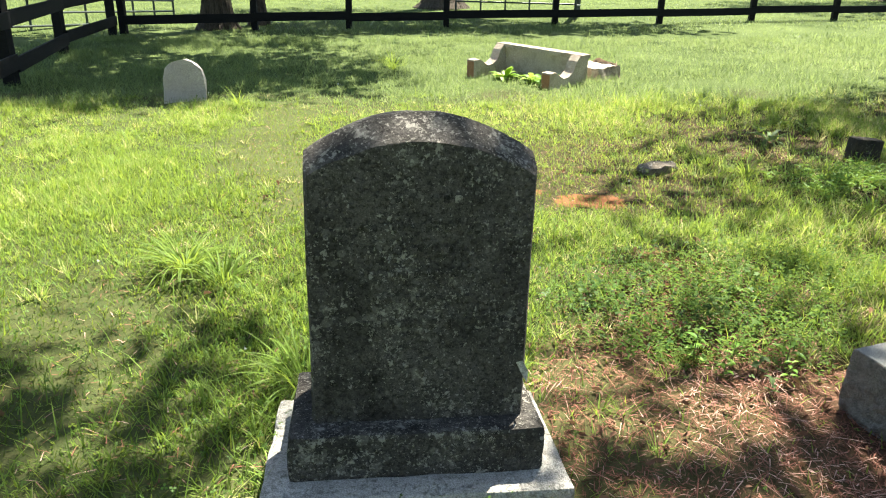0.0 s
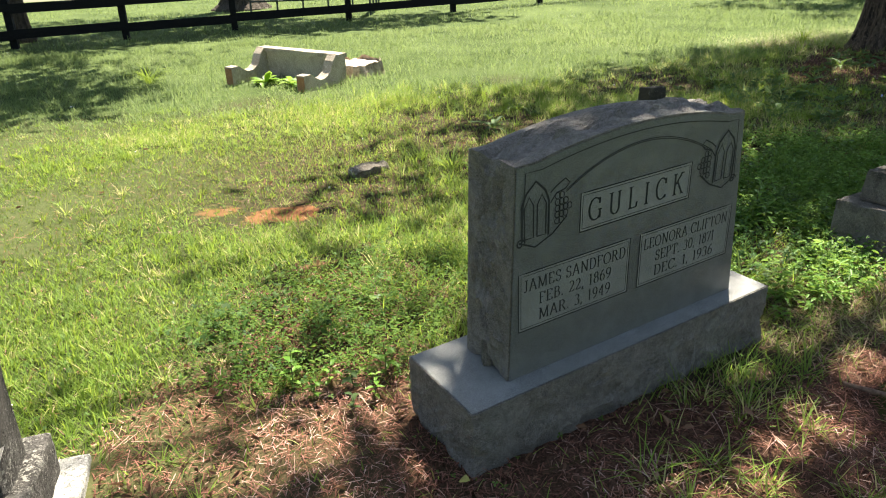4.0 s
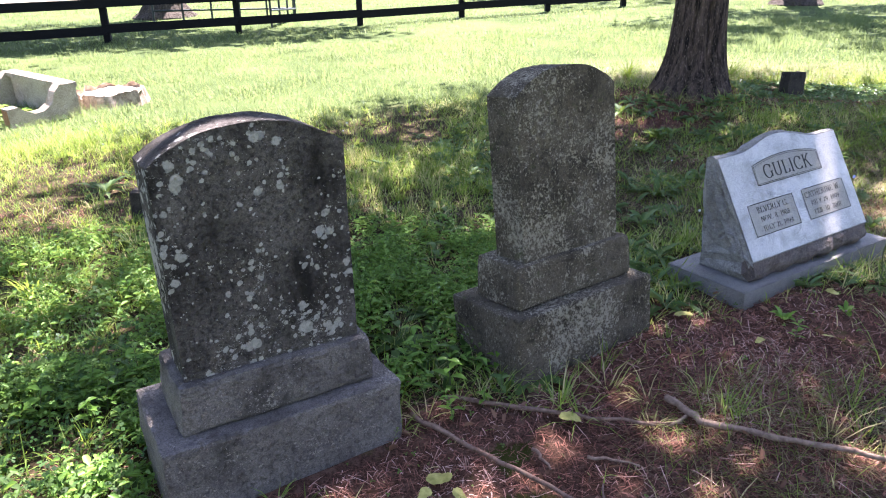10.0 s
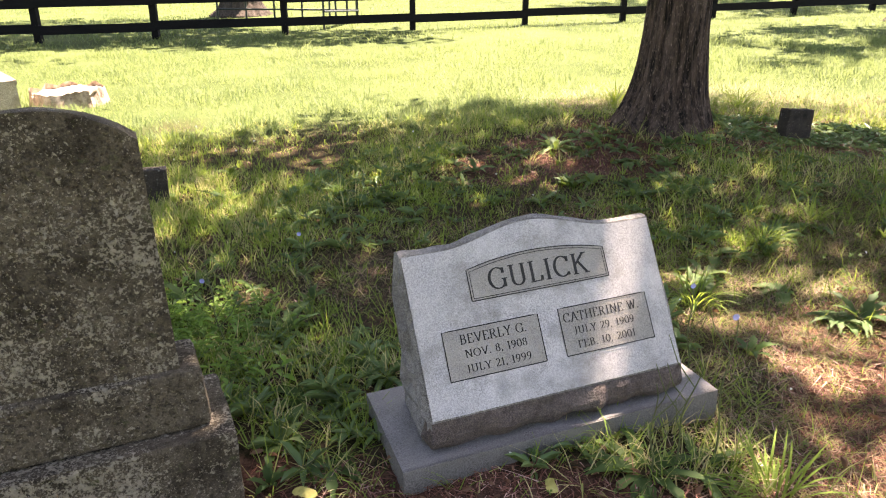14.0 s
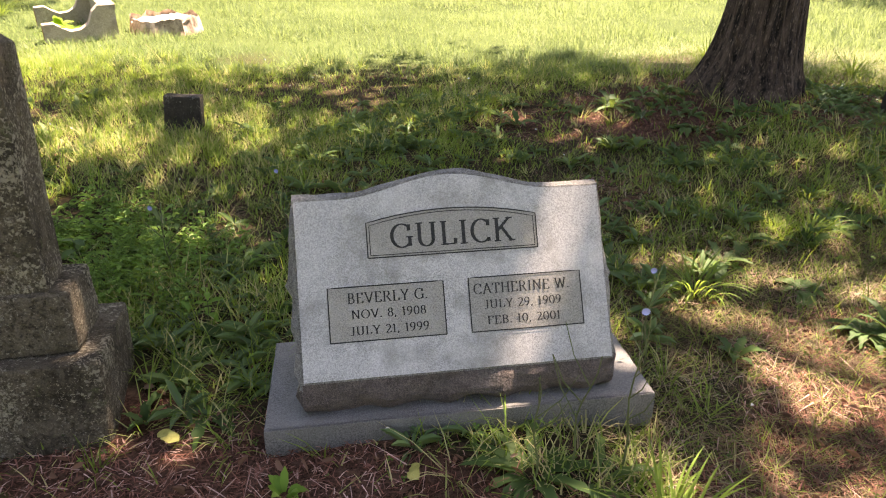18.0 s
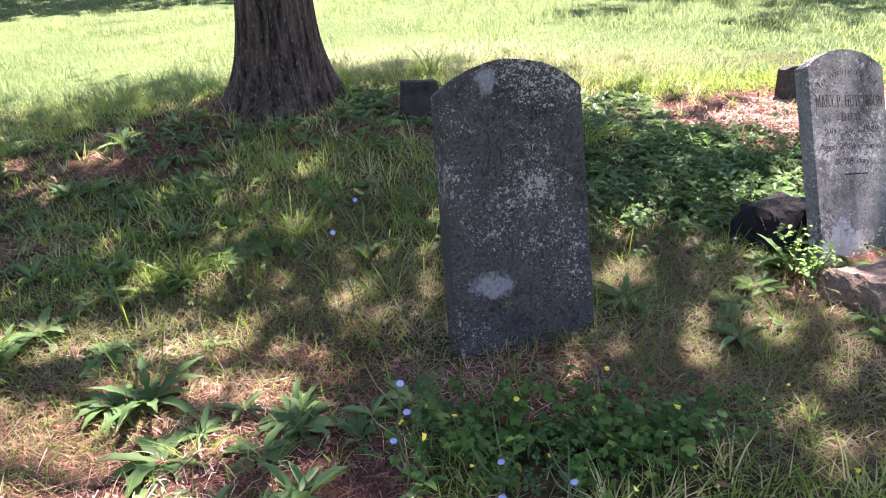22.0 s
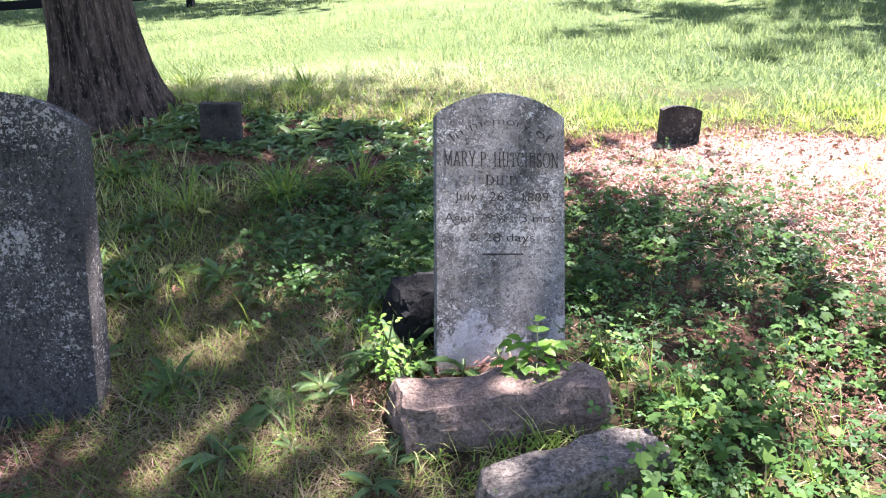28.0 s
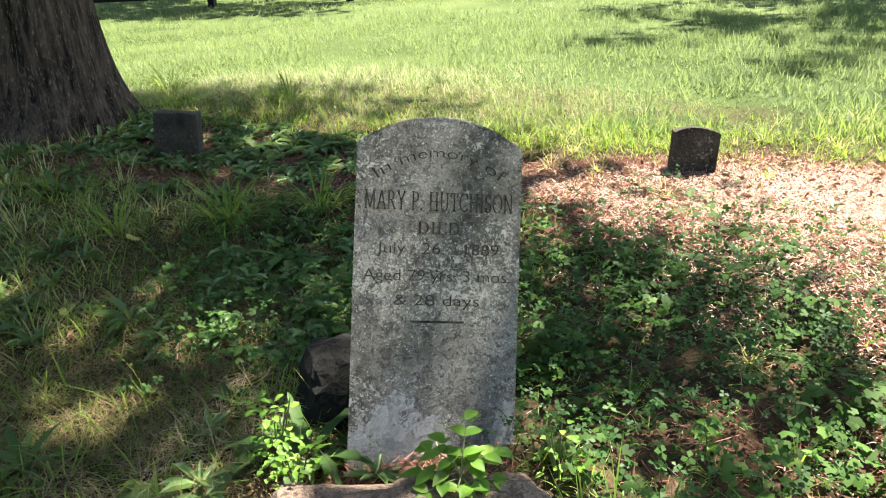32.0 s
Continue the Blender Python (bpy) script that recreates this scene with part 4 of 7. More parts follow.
def granite_monument():
    m = pose(0.448, 1.914, -0.083, 3.1, -2.9, 16.05)
    t = thing("granite_monument", m, "grey granite family monument with carved name panels on a rock-faced base", "gravestone", "headstones in the row")
    hw, d = 0.631, 0.352
    base = rocky([(-hw, 0), (hw, 0), (hw, d), (-hw, d)], 0.335, 0.022, 5.0, 18, True, (), 0.15)
    part("base", base, GRANITE_ROCK, t, "rock-faced grey granite base", pose(0, 0, -0.102))
    part("base_top", plate(-hw + 0.004, hw - 0.004, 0.004, d - 0.004, 0.2355), GRANITE_PANEL, t, "sawn top of the base")

    def drawn_in(outline):          # the die is wider at its foot, and more so on one side
        return [(x * (1.012 - (0.105 if x > 0 else 0.055) * max(0.0, z) / 0.64), z) for x, z in outline]

    top = drawn_in(arch(0.958, 0.642, 0.686, 24, 0.06, 2.0))
    die = part("die", rocky(top, 0.211, 0.04, 9.0, 20, False, (), 0.12), GRANITE_ROCK, t, "rock-pitched top and ends", pose(0.023, 0.07, 0.236))
    face = [(x * 0.992, z) for x, z in drawn_in(arch(0.958, 0.637, 0.68, 24, 0.06, 2.0))]
    bm = bmesh.new()
    bm.faces.new([bm.verts.new((x, z, 0.003)) for x, z in face])
    plane = face_plane(0, 0, 0)
    part("polished_face", bm, GRANITE_FACE, die, "dark steeled granite face", plane)
    # name panel and the two date panels
    for n, (x0, x1, y0, y1) in enumerate(((-0.236, 0.208, 0.406, 0.522), (-0.449, -0.032, 0.153, 0.334), (0.01, 0.429, 0.153, 0.334))):
        part("panel", plate(x0, x1, y0, y1, 0.0042), GRANITE_PANEL, die, "frosted panel", plane)
        bm = bmesh.new()
        framed(bm, x0, x1, y0, y1, 0.0035, 0.005)
        framed(bm, x0 + 0.008, x1 - 0.008, y0 + 0.008, y1 - 0.008, 0.002, 0.005)
        part("panel_border", bm, CARVED_SHADE, die, "", plane)
    serif_lettering("GULICK", 0.388, 0.068, -0.014, 0.464, CARVED_SHADE, die, plane, 0.0052, gap=0.42)
    for x, lines in ((-0.2405, ("JAMES SANDFORD", "FEB. 22, 1869", "MAR. 3, 1949")), (0.2195, ("LEONORA CLIFTON", "SEPT. 30, 1871", "DEC. 1, 1936"))):
        for k, (line, wide) in enumerate(zip(lines, (0.385, 0.275, 0.275))):
            serif_lettering(line, wide, 0.036, x, 0.294 - 0.051 * k, CARVED_SHADE, die, plane, 0.0052)
    # incised arch along the top
    for inset, wide in ((0.022, 0.003), (0.05, 0.0025), (0.06, 0.0025)):
        bm = bmesh.new()
        if inset < 0.03:
            line = [(x * 0.955, z - inset) for x, z in drawn_in(arch(0.935, 0.642, 0.683, 24, 0.06, 2.0)) if z > 0.6]
            line = [(-0.44, 0.42), *line, (0.418, 0.42)]
        else:
            line = [(-0.29 + 0.58 * i / 24, 0.545 + 0.085 * (1 - (2 * i / 24 - 1) ** 2) - inset * 0.5 + 0.025) for i in range(25)]
        stroke(bm, line, wide, 0.0048)
        part("incised_line", bm, CARVED_SHADE, die, "", plane)
    # lancet windows with grapes in the upper corners
    for side in (-1, 1):
        cx = side * 0.372 - (0.022 if side < 0 else 0.012)
        bm = bmesh.new()
        bm.faces.new([bm.verts.new((cx + x, z, 0.0036)) for x, z in ((-0.045, 0.43), (0.045, 0.43), (0.045, 0.53), (0.03, 0.56), (0.0, 0.59), (-0.03, 0.56), (-0.045, 0.53))])
        part("window_relief", bm, GRANITE_FACE, die, "carved lancet window", plane)
        bm = bmesh.new()
        stroke(bm, [(cx - 0.045, 0.43), (cx - 0.045, 0.53), (cx - 0.032, 0.562), (cx, 0.592), (cx + 0.032, 0.562), (cx + 0.045, 0.53), (cx + 0.045, 0.43)], 0.007, 0.005)
        for k in (-1, 1):
            c = cx + k * 0.021
            stroke(bm, [(c + x, z) for x, z in ((-0.015, 0.435), (-0.015, 0.525), (0, 0.552), (0.015, 0.525), (0.015, 0.435), (-0.015, 0.435))], 0.0045, 0.0048)
        curl = [(cx - side * -0.05 + 0.016 * (1 - a / 9) * math.cos(a), 0.425 + 0.016 * (1 - a / 9) * math.sin(a)) for a in [q * 0.45 for q in range(17)]]
        stroke(bm, curl, 0.005, 0.005)
        stroke(bm, [(cx + side * 0.055, 0.43), (cx, 0.405), (cx - side * 0.06, 0.43), (cx - side * 0.11, 0.47)], 0.005, 0.005)
        part("window_tracery", bm, CARVED_SHADE, die, "", plane)
        grapes = bmesh.new()
        rng = random.Random(7 + side)
        for row in range(5):
            for q in range(3 - abs(row - 2) + 1):
                gx, gz = cx - side * (0.075 + 0.014 * q), 0.535 - 0.018 * row
                ring = [(gx + 0.009 * math.cos(a), gz + 0.009 * math.sin(a)) for a in [k * math.pi / 5 for k in range(11)]]
                stroke(grapes, ring, 0.003, 0.0052)
        leaf = [(cx - side * x, z) for x, z in ((0.05, 0.52), (0.07, 0.545), (0.1, 0.55), (0.115, 0.565), (0.1, 0.58), (0.07, 0.565), (0.05, 0.55))]
        stroke(grapes, leaf, 0.004, 0.0052)
        part("grape_carving", grapes, CARVED_SHADE, die, "", plane)
    return t


def stepped_headstone(m, stone, base_stone, label, sizes, seed, lean):
    """An arched die on a stepped pair of bases."""
    (w1, d1, h1), (w2, d2, h2), (w3, d3, h3, crown) = sizes
    t = thing("headstone", m, label, "gravestone", "headstones in the row")
    part("lower_base", block(w1, d1, h1 + 0.12, 0.012, 0.005, seed), base_stone, t, "", pose(0, 0, -0.12))
    part("upper_base", block(w2, d2, h2, 0.02, 0.004, seed + 2, 0.03), base_stone, t, "", pose(0, (d1 - d2) / 2 - 0.01, h1))
    bm = slab(arch(w3, h3, crown, 18, 0.0, 2.3), d3, 0.014, 0.004, seed + 5, 0.0)
    part("die", bm, stone, t, "", pose(0, (d1 - d3) / 2 - 0.03, h1 + h2 - 0.004, 0, lean, 0))
    return t


def slant_marker():
    m = pose(4.616, 3.157, 0.113, 0, -3.0, 17.0)
    t = thing("slant_marker", m, "pale granite slant marker with engraved name panels on a grey base", "gravestone", "headstones in the row")
    part("base", rocky([(-0.49, -0.04), (0.495, -0.04), (0.495, 0.36), (-0.49, 0.36)], 0.15, 0.006, 3.0, 4, True), GRANITE_BASE, t, "grey sawn granite base", pose(0, 0, -0.07))
    part("base_top", plate(-0.486, 0.491, -0.036, 0.355, 0.0825), GRANITE_BASE, t, "sawn top of the base", pose(0, 0, 0))
    # the body, section by section along its width
    half, nose, lean = 0.393, 0.085, radians(29)
    cols, bm, rings = 40, bmesh.new(), []
    for i in range(cols + 1):
        u = -1 + 2 * i / cols
        slope = 0.453 + 0.05 * (0.5 + 0.5 * math.cos(math.pi * min(1, abs(u) / 0.72)))
        fy, fz = slope * math.sin(lean), nose + slope * math.cos(lean)
        section = [(0.005, 0.0), (-0.008, 0.018), (-0.016, 0.035), (-0.014, 0.052), (-0.008, 0.068), (0.0, nose)]
        section += [(fy * k / 5, nose + (fz - nose) * k / 5) for k in range(1, 6)]
        section += [(fy + 0.02, fz + 0.004), (fy + 0.045, fz - 0.006)]
        section += [(fy + 0.055 - 0.02 * (k / 6), fz * (1 - k / 6)) for k in range(1, 7)]
        ring = []
        for k, (y, z) in enumerate(section):
            p = Vector((u * half * 14, y * 14, z * 14))
            rough = 0.0 if 5 <= k <= 10 else (0.026 if k < 5 else 0.016)
            ring.append(bm.verts.new((u * half, y + rough * noise.noise(p), z + (0.4 * rough * noise.noise(p + Vector((9, 9, 9))) if z > 0.02 else 0))))
        rings.append(ring)
    k = len(rings[0])
    for a, b in zip(rings, rings[1:]):
        for j in range(k - 1):
            bm.faces.new((a[j], a[j + 1], b[j + 1], b[j]))
        bm.faces.new((a[k - 1], a[0], b[0], b[k - 1]))
    for ring, way in ((rings[0], -1), (rings[-1], 1)):
        old = ring
        for f in (0.82, 0.64, 0.46, 0.28, 0.12):
            row = []
            for v in ring:
                y, z = 0.13 + (v.co.y - 0.13) * f, 0.2 + (v.co.z - 0.2) * f
                p = Vector((way * 3, y * 22, z * 22))
                row.append(bm.verts.new((way * (half + 0.008 + 0.024 * noise.noise(p) + 0.014 * noise.noise(p * 2.7)), y, z)))
            for j in range(k):
                bm.faces.new((old[j], old[(j + 1) % k], row[(j + 1) % k], row[j]))
            old = row
        bm.faces.new(old)
    body = part("body", bm, GRANITE_PALE_ROCK, t, "rock-faced edges and back", pose(0, 0.01, 0.083))
    body.data.materials.append(GRANITE_SPLIT)
    for f in body.data.polygons:
        if f.center.z < nose * 0.98 and f.center.y < 0.04:
            f.material_index = 1
    plane = face_plane(0, -0.002, nose, 29)
    bm = bmesh.new()
    line = [(-half + 0.004, 0.006)] + [(half * 0.99 * (-1 + 2 * i / cols), 0.449 + 0.05 * (0.5 + 0.5 * math.cos(math.pi * min(1, abs(-1 + 2 * i / cols) / 0.72)))) for i in range(cols + 1)] + [(half - 0.004, 0.006)]
    bm.faces.new([bm.verts.new((x, y, 0.002)) for x, y in line[::-1]])
    part("polished_face", bm, GRANITE_LIGHT, body, "pale polished granite face", plane)
    for x0, x1, y0, y1, rise in ((-0.214, 0.219, 0.298, 0.386, 0.026), (-0.319, -0.032, 0.096, 0.23, 0), (0.032, 0.322, 0.095, 0.231, 0)):
        part("panel", plate(x0, x1, y0, y1, 0.003, rise), GRANITE_LIGHT_PANEL, body, "frosted panel", plane)
        bm = bmesh.new()
        framed(bm, x0, x1, y0, y1, 0.003, 0.0038, rise)
        if rise:
            framed(bm, x0 + 0.007, x1 - 0.007, y0 + 0.006, y1 - 0.007, 0.002, 0.0038, rise)
        part("panel_border", bm, CARVED_SHADE, body, "", plane)
    serif_lettering("GULICK", 0.318, 0.06, 0.002, 0.349, CARVED_SHADE, body, plane, 0.004)
    for x, lines, wides in ((-0.172, ("BEVERLY G.", "NOV. 8, 1908", "JULY 21, 1999"), (0.2, 0.186, 0.195)), (0.168, ("CATHERINE W.", "JULY 29, 1909", "FEB. 10, 2001"), (0.25, 0.2, 0.19))):
        for k, (line, wide) in enumerate(zip(lines, wides)):
            serif_lettering(line, wide, 0.026 if k == 0 else 0.021, x, 0.202 - 0.04 * k, CARVED_SHADE, body, plane, 0.004)
    return t


def slate_tablet():
    m = pose(7.14, 4.095, 0.106, -15.7, 1.5, 12.3)
    t = thing("tablet_headstone", m, "dark arched tablet headstone leaning back, covered with lichen", "gravestone", "headstones in the row")
    stone = part("tablet", slab(arch(0.489, 0.943, 1.035, 20, 0.0, 2.2), 0.105, 0.008, 0.003, 12, 0.033), STONE_E, t, "", pose(0, 0, -0.1))
    plane, rng = face_plane(0, -0.004, 0), random.Random(8)
    for wide, v, high in ((0.3, 0.86, 0.03), (0.36, 0.8, 0.026), (0.2, 0.75, 0.022), (0.34, 0.7, 0.024), (0.26, 0.65, 0.022)):
        x = -wide / 2
        while x < wide / 2:
            step = rng.uniform(0.008, 0.016)
            if rng.random() < 0.8:
                part("worn_letter", stroke(bmesh.new(), [(x, v - high / 2), (x, v + high / 2)], step * 0.45, 0.0008), FAINT_LETTER, stone, "", plane)
            x += step + 0.006
    return t


def marble_tablet():
    m = pose(8.497, 4.385, 0.065, -22.8, 4.9, 16.5)
    t = thing("tablet_headstone", m, "grey marble tablet headstone leaning back, with worn lettering", "gravestone", "headstones in the row")
    stone = part("tablet", slab(arch(0.389, 0.872, 0.941, 18, 0.0, 2.1), 0.06, 0.006, 0.002, 21), STONE_F, t)
    plane = face_plane(0, -0.0025, 0)
    lettering("In memory of", 0.3, 0.03, 0.0, 0.798, CARVED_SHADE_SOFT, stone, plane, 0.001, 0.055, thin=-0.012)
    serif_lettering("MARY P. HUTCHISON", 0.35, 0.043, 0.0, 0.742, CARVED_SHADE_SOFT, stone, plane, 0.001)
    serif_lettering("DIED", 0.1, 0.028, 0.0, 0.68, CARVED_SHADE_SOFT, stone, plane, 0.001)
    for line, wide, high, v in (("July   26,   1889", 0.285, 0.034, 0.628), ("Aged 79 yrs. 3 mos.", 0.345, 0.034, 0.565), ("& 28 days", 0.2, 0.032, 0.508)):
        lettering(line, wide, high, 0.0, v, CARVED_SHADE_SOFT, stone, plane, 0.001, thin=-0.01)
    bm = bmesh.new()
    stroke(bm, [(-0.06, 0.462), (0.065, 0.462)], 0.005, 0.001)
    part("carved_dash", bm, CARVED_SHADE_SOFT, stone, "", plane)
    return t


def edge_tablet():
    m = pose(9.755, 4.29, -0.03, -17, 5, 14)
    t = thing("tablet_headstone", m, "pale grey tablet headstone with worn lettering beside ground cover", "gravestone", "headstones in the row")
    stone = part("tablet", slab(arch(0.42, 0.68, 0.76, 18, 0.0, 2.1), 0.06, 0.006, 0.002, 31), STONE_H, t)
    plane = face_plane(0, -0.0025, 0)
    for k, wide in enumerate((0.3, 0.24, 0.32, 0.28)):
        x = -wide / 2
        while x < wide / 2:
            part("worn_letter", stroke(bmesh.new(), [(x, 0.5 - 0.09 * k), (x + 0.016, 0.5 - 0.09 * k)], 0.028, 0.001), CARVED_SHADE_SOFT, stone, "", plane)
            x += 0.028
    return t


dark_headstone()
granite_monument()
stepped_headstone(pose(2.377, 2.472, -0.008, 1.0, 0.0, 19.4), STONE_B, STONE_B_BASE, "grey arched headstone blotched with white lichen on a stepped base",
                  ((0.686, 0.378, 0.231), (0.563, 0.26, 0.146), (0.494, 0.15, 0.577, 0.655)), 41, -1.2)
stepped_headstone(pose(3.444, 2.84, 0.022, -4.5, -0.7, 22.4), STONE_C, STONE_C, "brown-grey mossy headstone with an arched top on a stepped base",
                  ((0.67, 0.375, 0.272), (0.572, 0.24, 0.158), (0.457, 0.15, 0.567, 0.645)), 61, -1.2)
slant_marker()
slate_tablet()
marble_tablet()
edge_tablet()


def small_marker(name, m, w, h, d, stone, label, arched=0.0, cap=None):
    t = thing(name, m, label, "grave marker", "small footstones")
    if arched:
        part("stone", slab(arch(w, h, h + arched, 14, 0.0, 0 if arched > 0.1 else 2.0), d, 0.008 if arched < 0.1 else 0.03, 0.003 if arched < 0.1 else 0.012, w * 90), stone, t)
    else:
        part("stone", block(w, d, h + 0.1, 0.008, 0.004, w * 77, 0.04, 5), stone, t, "", pose(0, 0, -0.1))
    return t


small_marker("footstone", pose(1.6, 4.9, ground_at(1.6, 4.9), 0, 2, -6), 0.2, 0.17, 0.13, STONE_SMALL, "small dark square footstone in the grass")
small_marker("footstone", pose(2.66, 5.43, ground_at(2.66, 5.43), -2, 2, 17), 0.215, 0.23, 0.12, STONE_SMALL, "dark square footstone behind the headstones")
small_marker("footstone", pose(6.885, 6.15, ground_at(6.885, 6.15) - 0.01, -3, 3, 13), 0.215, 0.215, 0.1, STONE_SMALL, "dark slate footstone near the cedar")
small_marker("footstone", pose(9.34, 6.46, ground_at(9.34, 6.46) - 0.005, -6, 2, 2), 0.205, 0.185, 0.09, STONE_SMALL, "dark footstone with an arched top in bare litter", 0.025)
small_marker("rounded_headstone", pose(-3.93, 7.36, ground_at(-3.93, 7.36) - 0.03, -2, 1, 10), 0.4, 0.24, 0.14, STONE_WHITE, "small pinkish white rounded headstone", 0.2)
flat = thing("flat_stone", pose(0.06, 4.78, ground_at(0.06, 4.78) + 0.002, 3, 0, 20), "flat grey stone lying in the grass", "stone")
part("stone", boulder(0.3, 0.14, 0.09, 0.015, 4.0), FIELDSTONE_GREY, flat)

# loose stones before and behind the marble tablet
first = thing("fieldstone", pose(8.5, 4.2, 0.215, -14, -4, 12), "long brown fieldstone lying before the marble tablet", "stone", "loose fieldstones")
part("stone", boulder(0.6, 0.26, 0.16, 0.035, 8.0, 0.4), FIELDSTONE, first)
second = thing("fieldstone", pose(8.68, 3.95, 0.215, -6, -5, 20), "grey broken stone slab lying on another", "stone", "loose fieldstones")
part("stone", boulder(0.46, 0.14, 0.1, 0.02, 15.0, 0.3), FIELDSTONE_GREY, second)
third = thing("fieldstone", pose(8.7, 3.84, 0.155, 0, -2, 22), "grey fieldstone half sunk in straw", "stone", "loose fieldstones")
part("stone", boulder(0.36, 0.15, 0.1, 0.02, 25.0, 0.35), FIELDSTONE_GREY, third)
rock = thing("rock", pose(8.26, 4.66, 0.16, 0, 8, 25), "black broken rock leaning behind the marble tablet", "stone")
part("stone", boulder(0.36, 0.26, 0.44, 0.03, 35.0, 0.7), BLACK_ROCK, rock)


# ---- concrete bench and stump ----
def bench():
    m = pose(-0.08, 8.86, ground_at(-0.08, 8.86) - 0.09, 3, 2.5, -50)
    t = thing("concrete_bench", m, "weathered concrete garden bench sunk in the grass, seat missing", "bench")
    bm = bmesh.new()
    box(bm, -0.64, 0.64, -0.02, 0.06, 0, 0.4)
    bmesh.ops.subdivide_edges(bm, edges=bm.edges[:], cuts=6, use_grid_fill=True)
    roughen(bm, 0.006, 6, 3)
    part("backrest", bm, CONCRETE, t)
    bm = bmesh.new()
    box(bm, -0.68, 0.68, -0.05, 0.1, 0.4, 0.445)
    bmesh.ops.subdivide_edges(bm, edges=bm.edges[:], cuts=5, use_grid_fill=True)
    roughen(bm, 0.005, 6, 5)
    part("top_rail", bm, CONCRETE, t, "pale bleached top rail")
    for side in (-1, 1):
        outline = [(0.09, 0), (0.09, 0.42), (-0.06, 0.44), (-0.12, 0.38), (-0.17, 0.27), (-0.25, 0.22), (-0.34, 0.21), (-0.42, 0.25), (-0.48, 0.29), (-0.58, 0.285), (-0.58, 0)]
        bm = bmesh.new()
        rings = [[bm.verts.new((x, y, z)) for y, z in outline] for x in (side * 0.6 - 0.065, side * 0.6 + 0.065)]
        k = len(outline)
        for i in range(k):
            bm.faces.new((rings[0][i], rings[0][(i + 1) % k], rings[1][(i + 1) % k], rings[1][i]))
        bm.faces.new(rings[0])
        bm.faces.new(rings[1])
        bmesh.ops.bevel(bm, geom=[e for e in bm.edges if e.calc_face_angle(0) > 0.9], offset=0.012, segments=2, affect="EDGES")
        arm = part("arm", bm, CONCRETE, t)
        bm = bmesh.new()
        box(bm, side * 0.6 - 0.055, side * 0.6 + 0.055, -0.585, -0.578, 0.0, 0.27)
        part("arm_front", bm, RUSTY_CONCRETE, arm, "orange-stained front of the arm")


bench()


def stump():
    t = thing("tree_stump", pose(0.6, 8.98, ground_at(0.6, 8.98) - 0.08, 4, -3, 20), "rotten tree stump behind the bench, coloured white as if sunlit", "stump")
    bm = bmesh.new()
    rings = []
    for j, z in enumerate((0, 0.06, 0.13, 0.2, 0.235)):
        ring = []
        for k in range(56):
            a = 2 * math.pi * k / 56
            r = (0.42 - 0.09 * (z / 0.235) ** 0.6) * (1 + 0.16 * noise.noise(Vector((math.cos(a) * 2.2, math.sin(a) * 2.2, z * 2)))) + 0.02 * noise.noise(Vector((math.cos(a) * 12, math.sin(a) * 12, z * 5)))
            ring.append(bm.verts.new((r * math.cos(a), r * math.sin(a), z + (0.05 * noise.noise(Vector((math.cos(a) * 2.6, math.sin(a) * 2.6, 1))) + 0.02 * noise.noise(Vector((math.cos(a) * 9, math.sin(a) * 9, 4))) if j > 2 else 0))))
        rings.append(ring)
    for a, b in zip(rings, rings[1:]):
        for k in range(56):
            bm.faces.new((a[k], a[(k + 1) % 56], b[(k + 1) % 56], b[k]))
    part("bark", bm, STUMP_BARK, t)
    bm = bmesh.new()
    tops = [[bm.verts.new((0.31 * f * math.cos(2 * math.pi * k / 56) * (1 + 0.1 * noise.noise(Vector((math.cos(k / 9) * 2, f, 1)))), 0.31 * f * math.sin(2 * math.pi * k / 56),
                           0.2 + 0.05 * noise.noise(Vector((f * math.cos(2 * math.pi * k / 56) * 4, f * math.sin(2 * math.pi * k / 56) * 4, 7))))) for k in range(56)] for f in (1.05, 0.75, 0.45, 0.15)]
    for a, b in zip(tops, tops[1:]):
        for k in range(56):
            bm.faces.new((a[k], a[(k + 1) % 56], b[(k + 1) % 56], b[k]))
    bm.faces.new(tops[-1])
    part("cut_top", bm, STUMP_WOOD, t, "split cut top, coloured white as if sunlit")


stump()


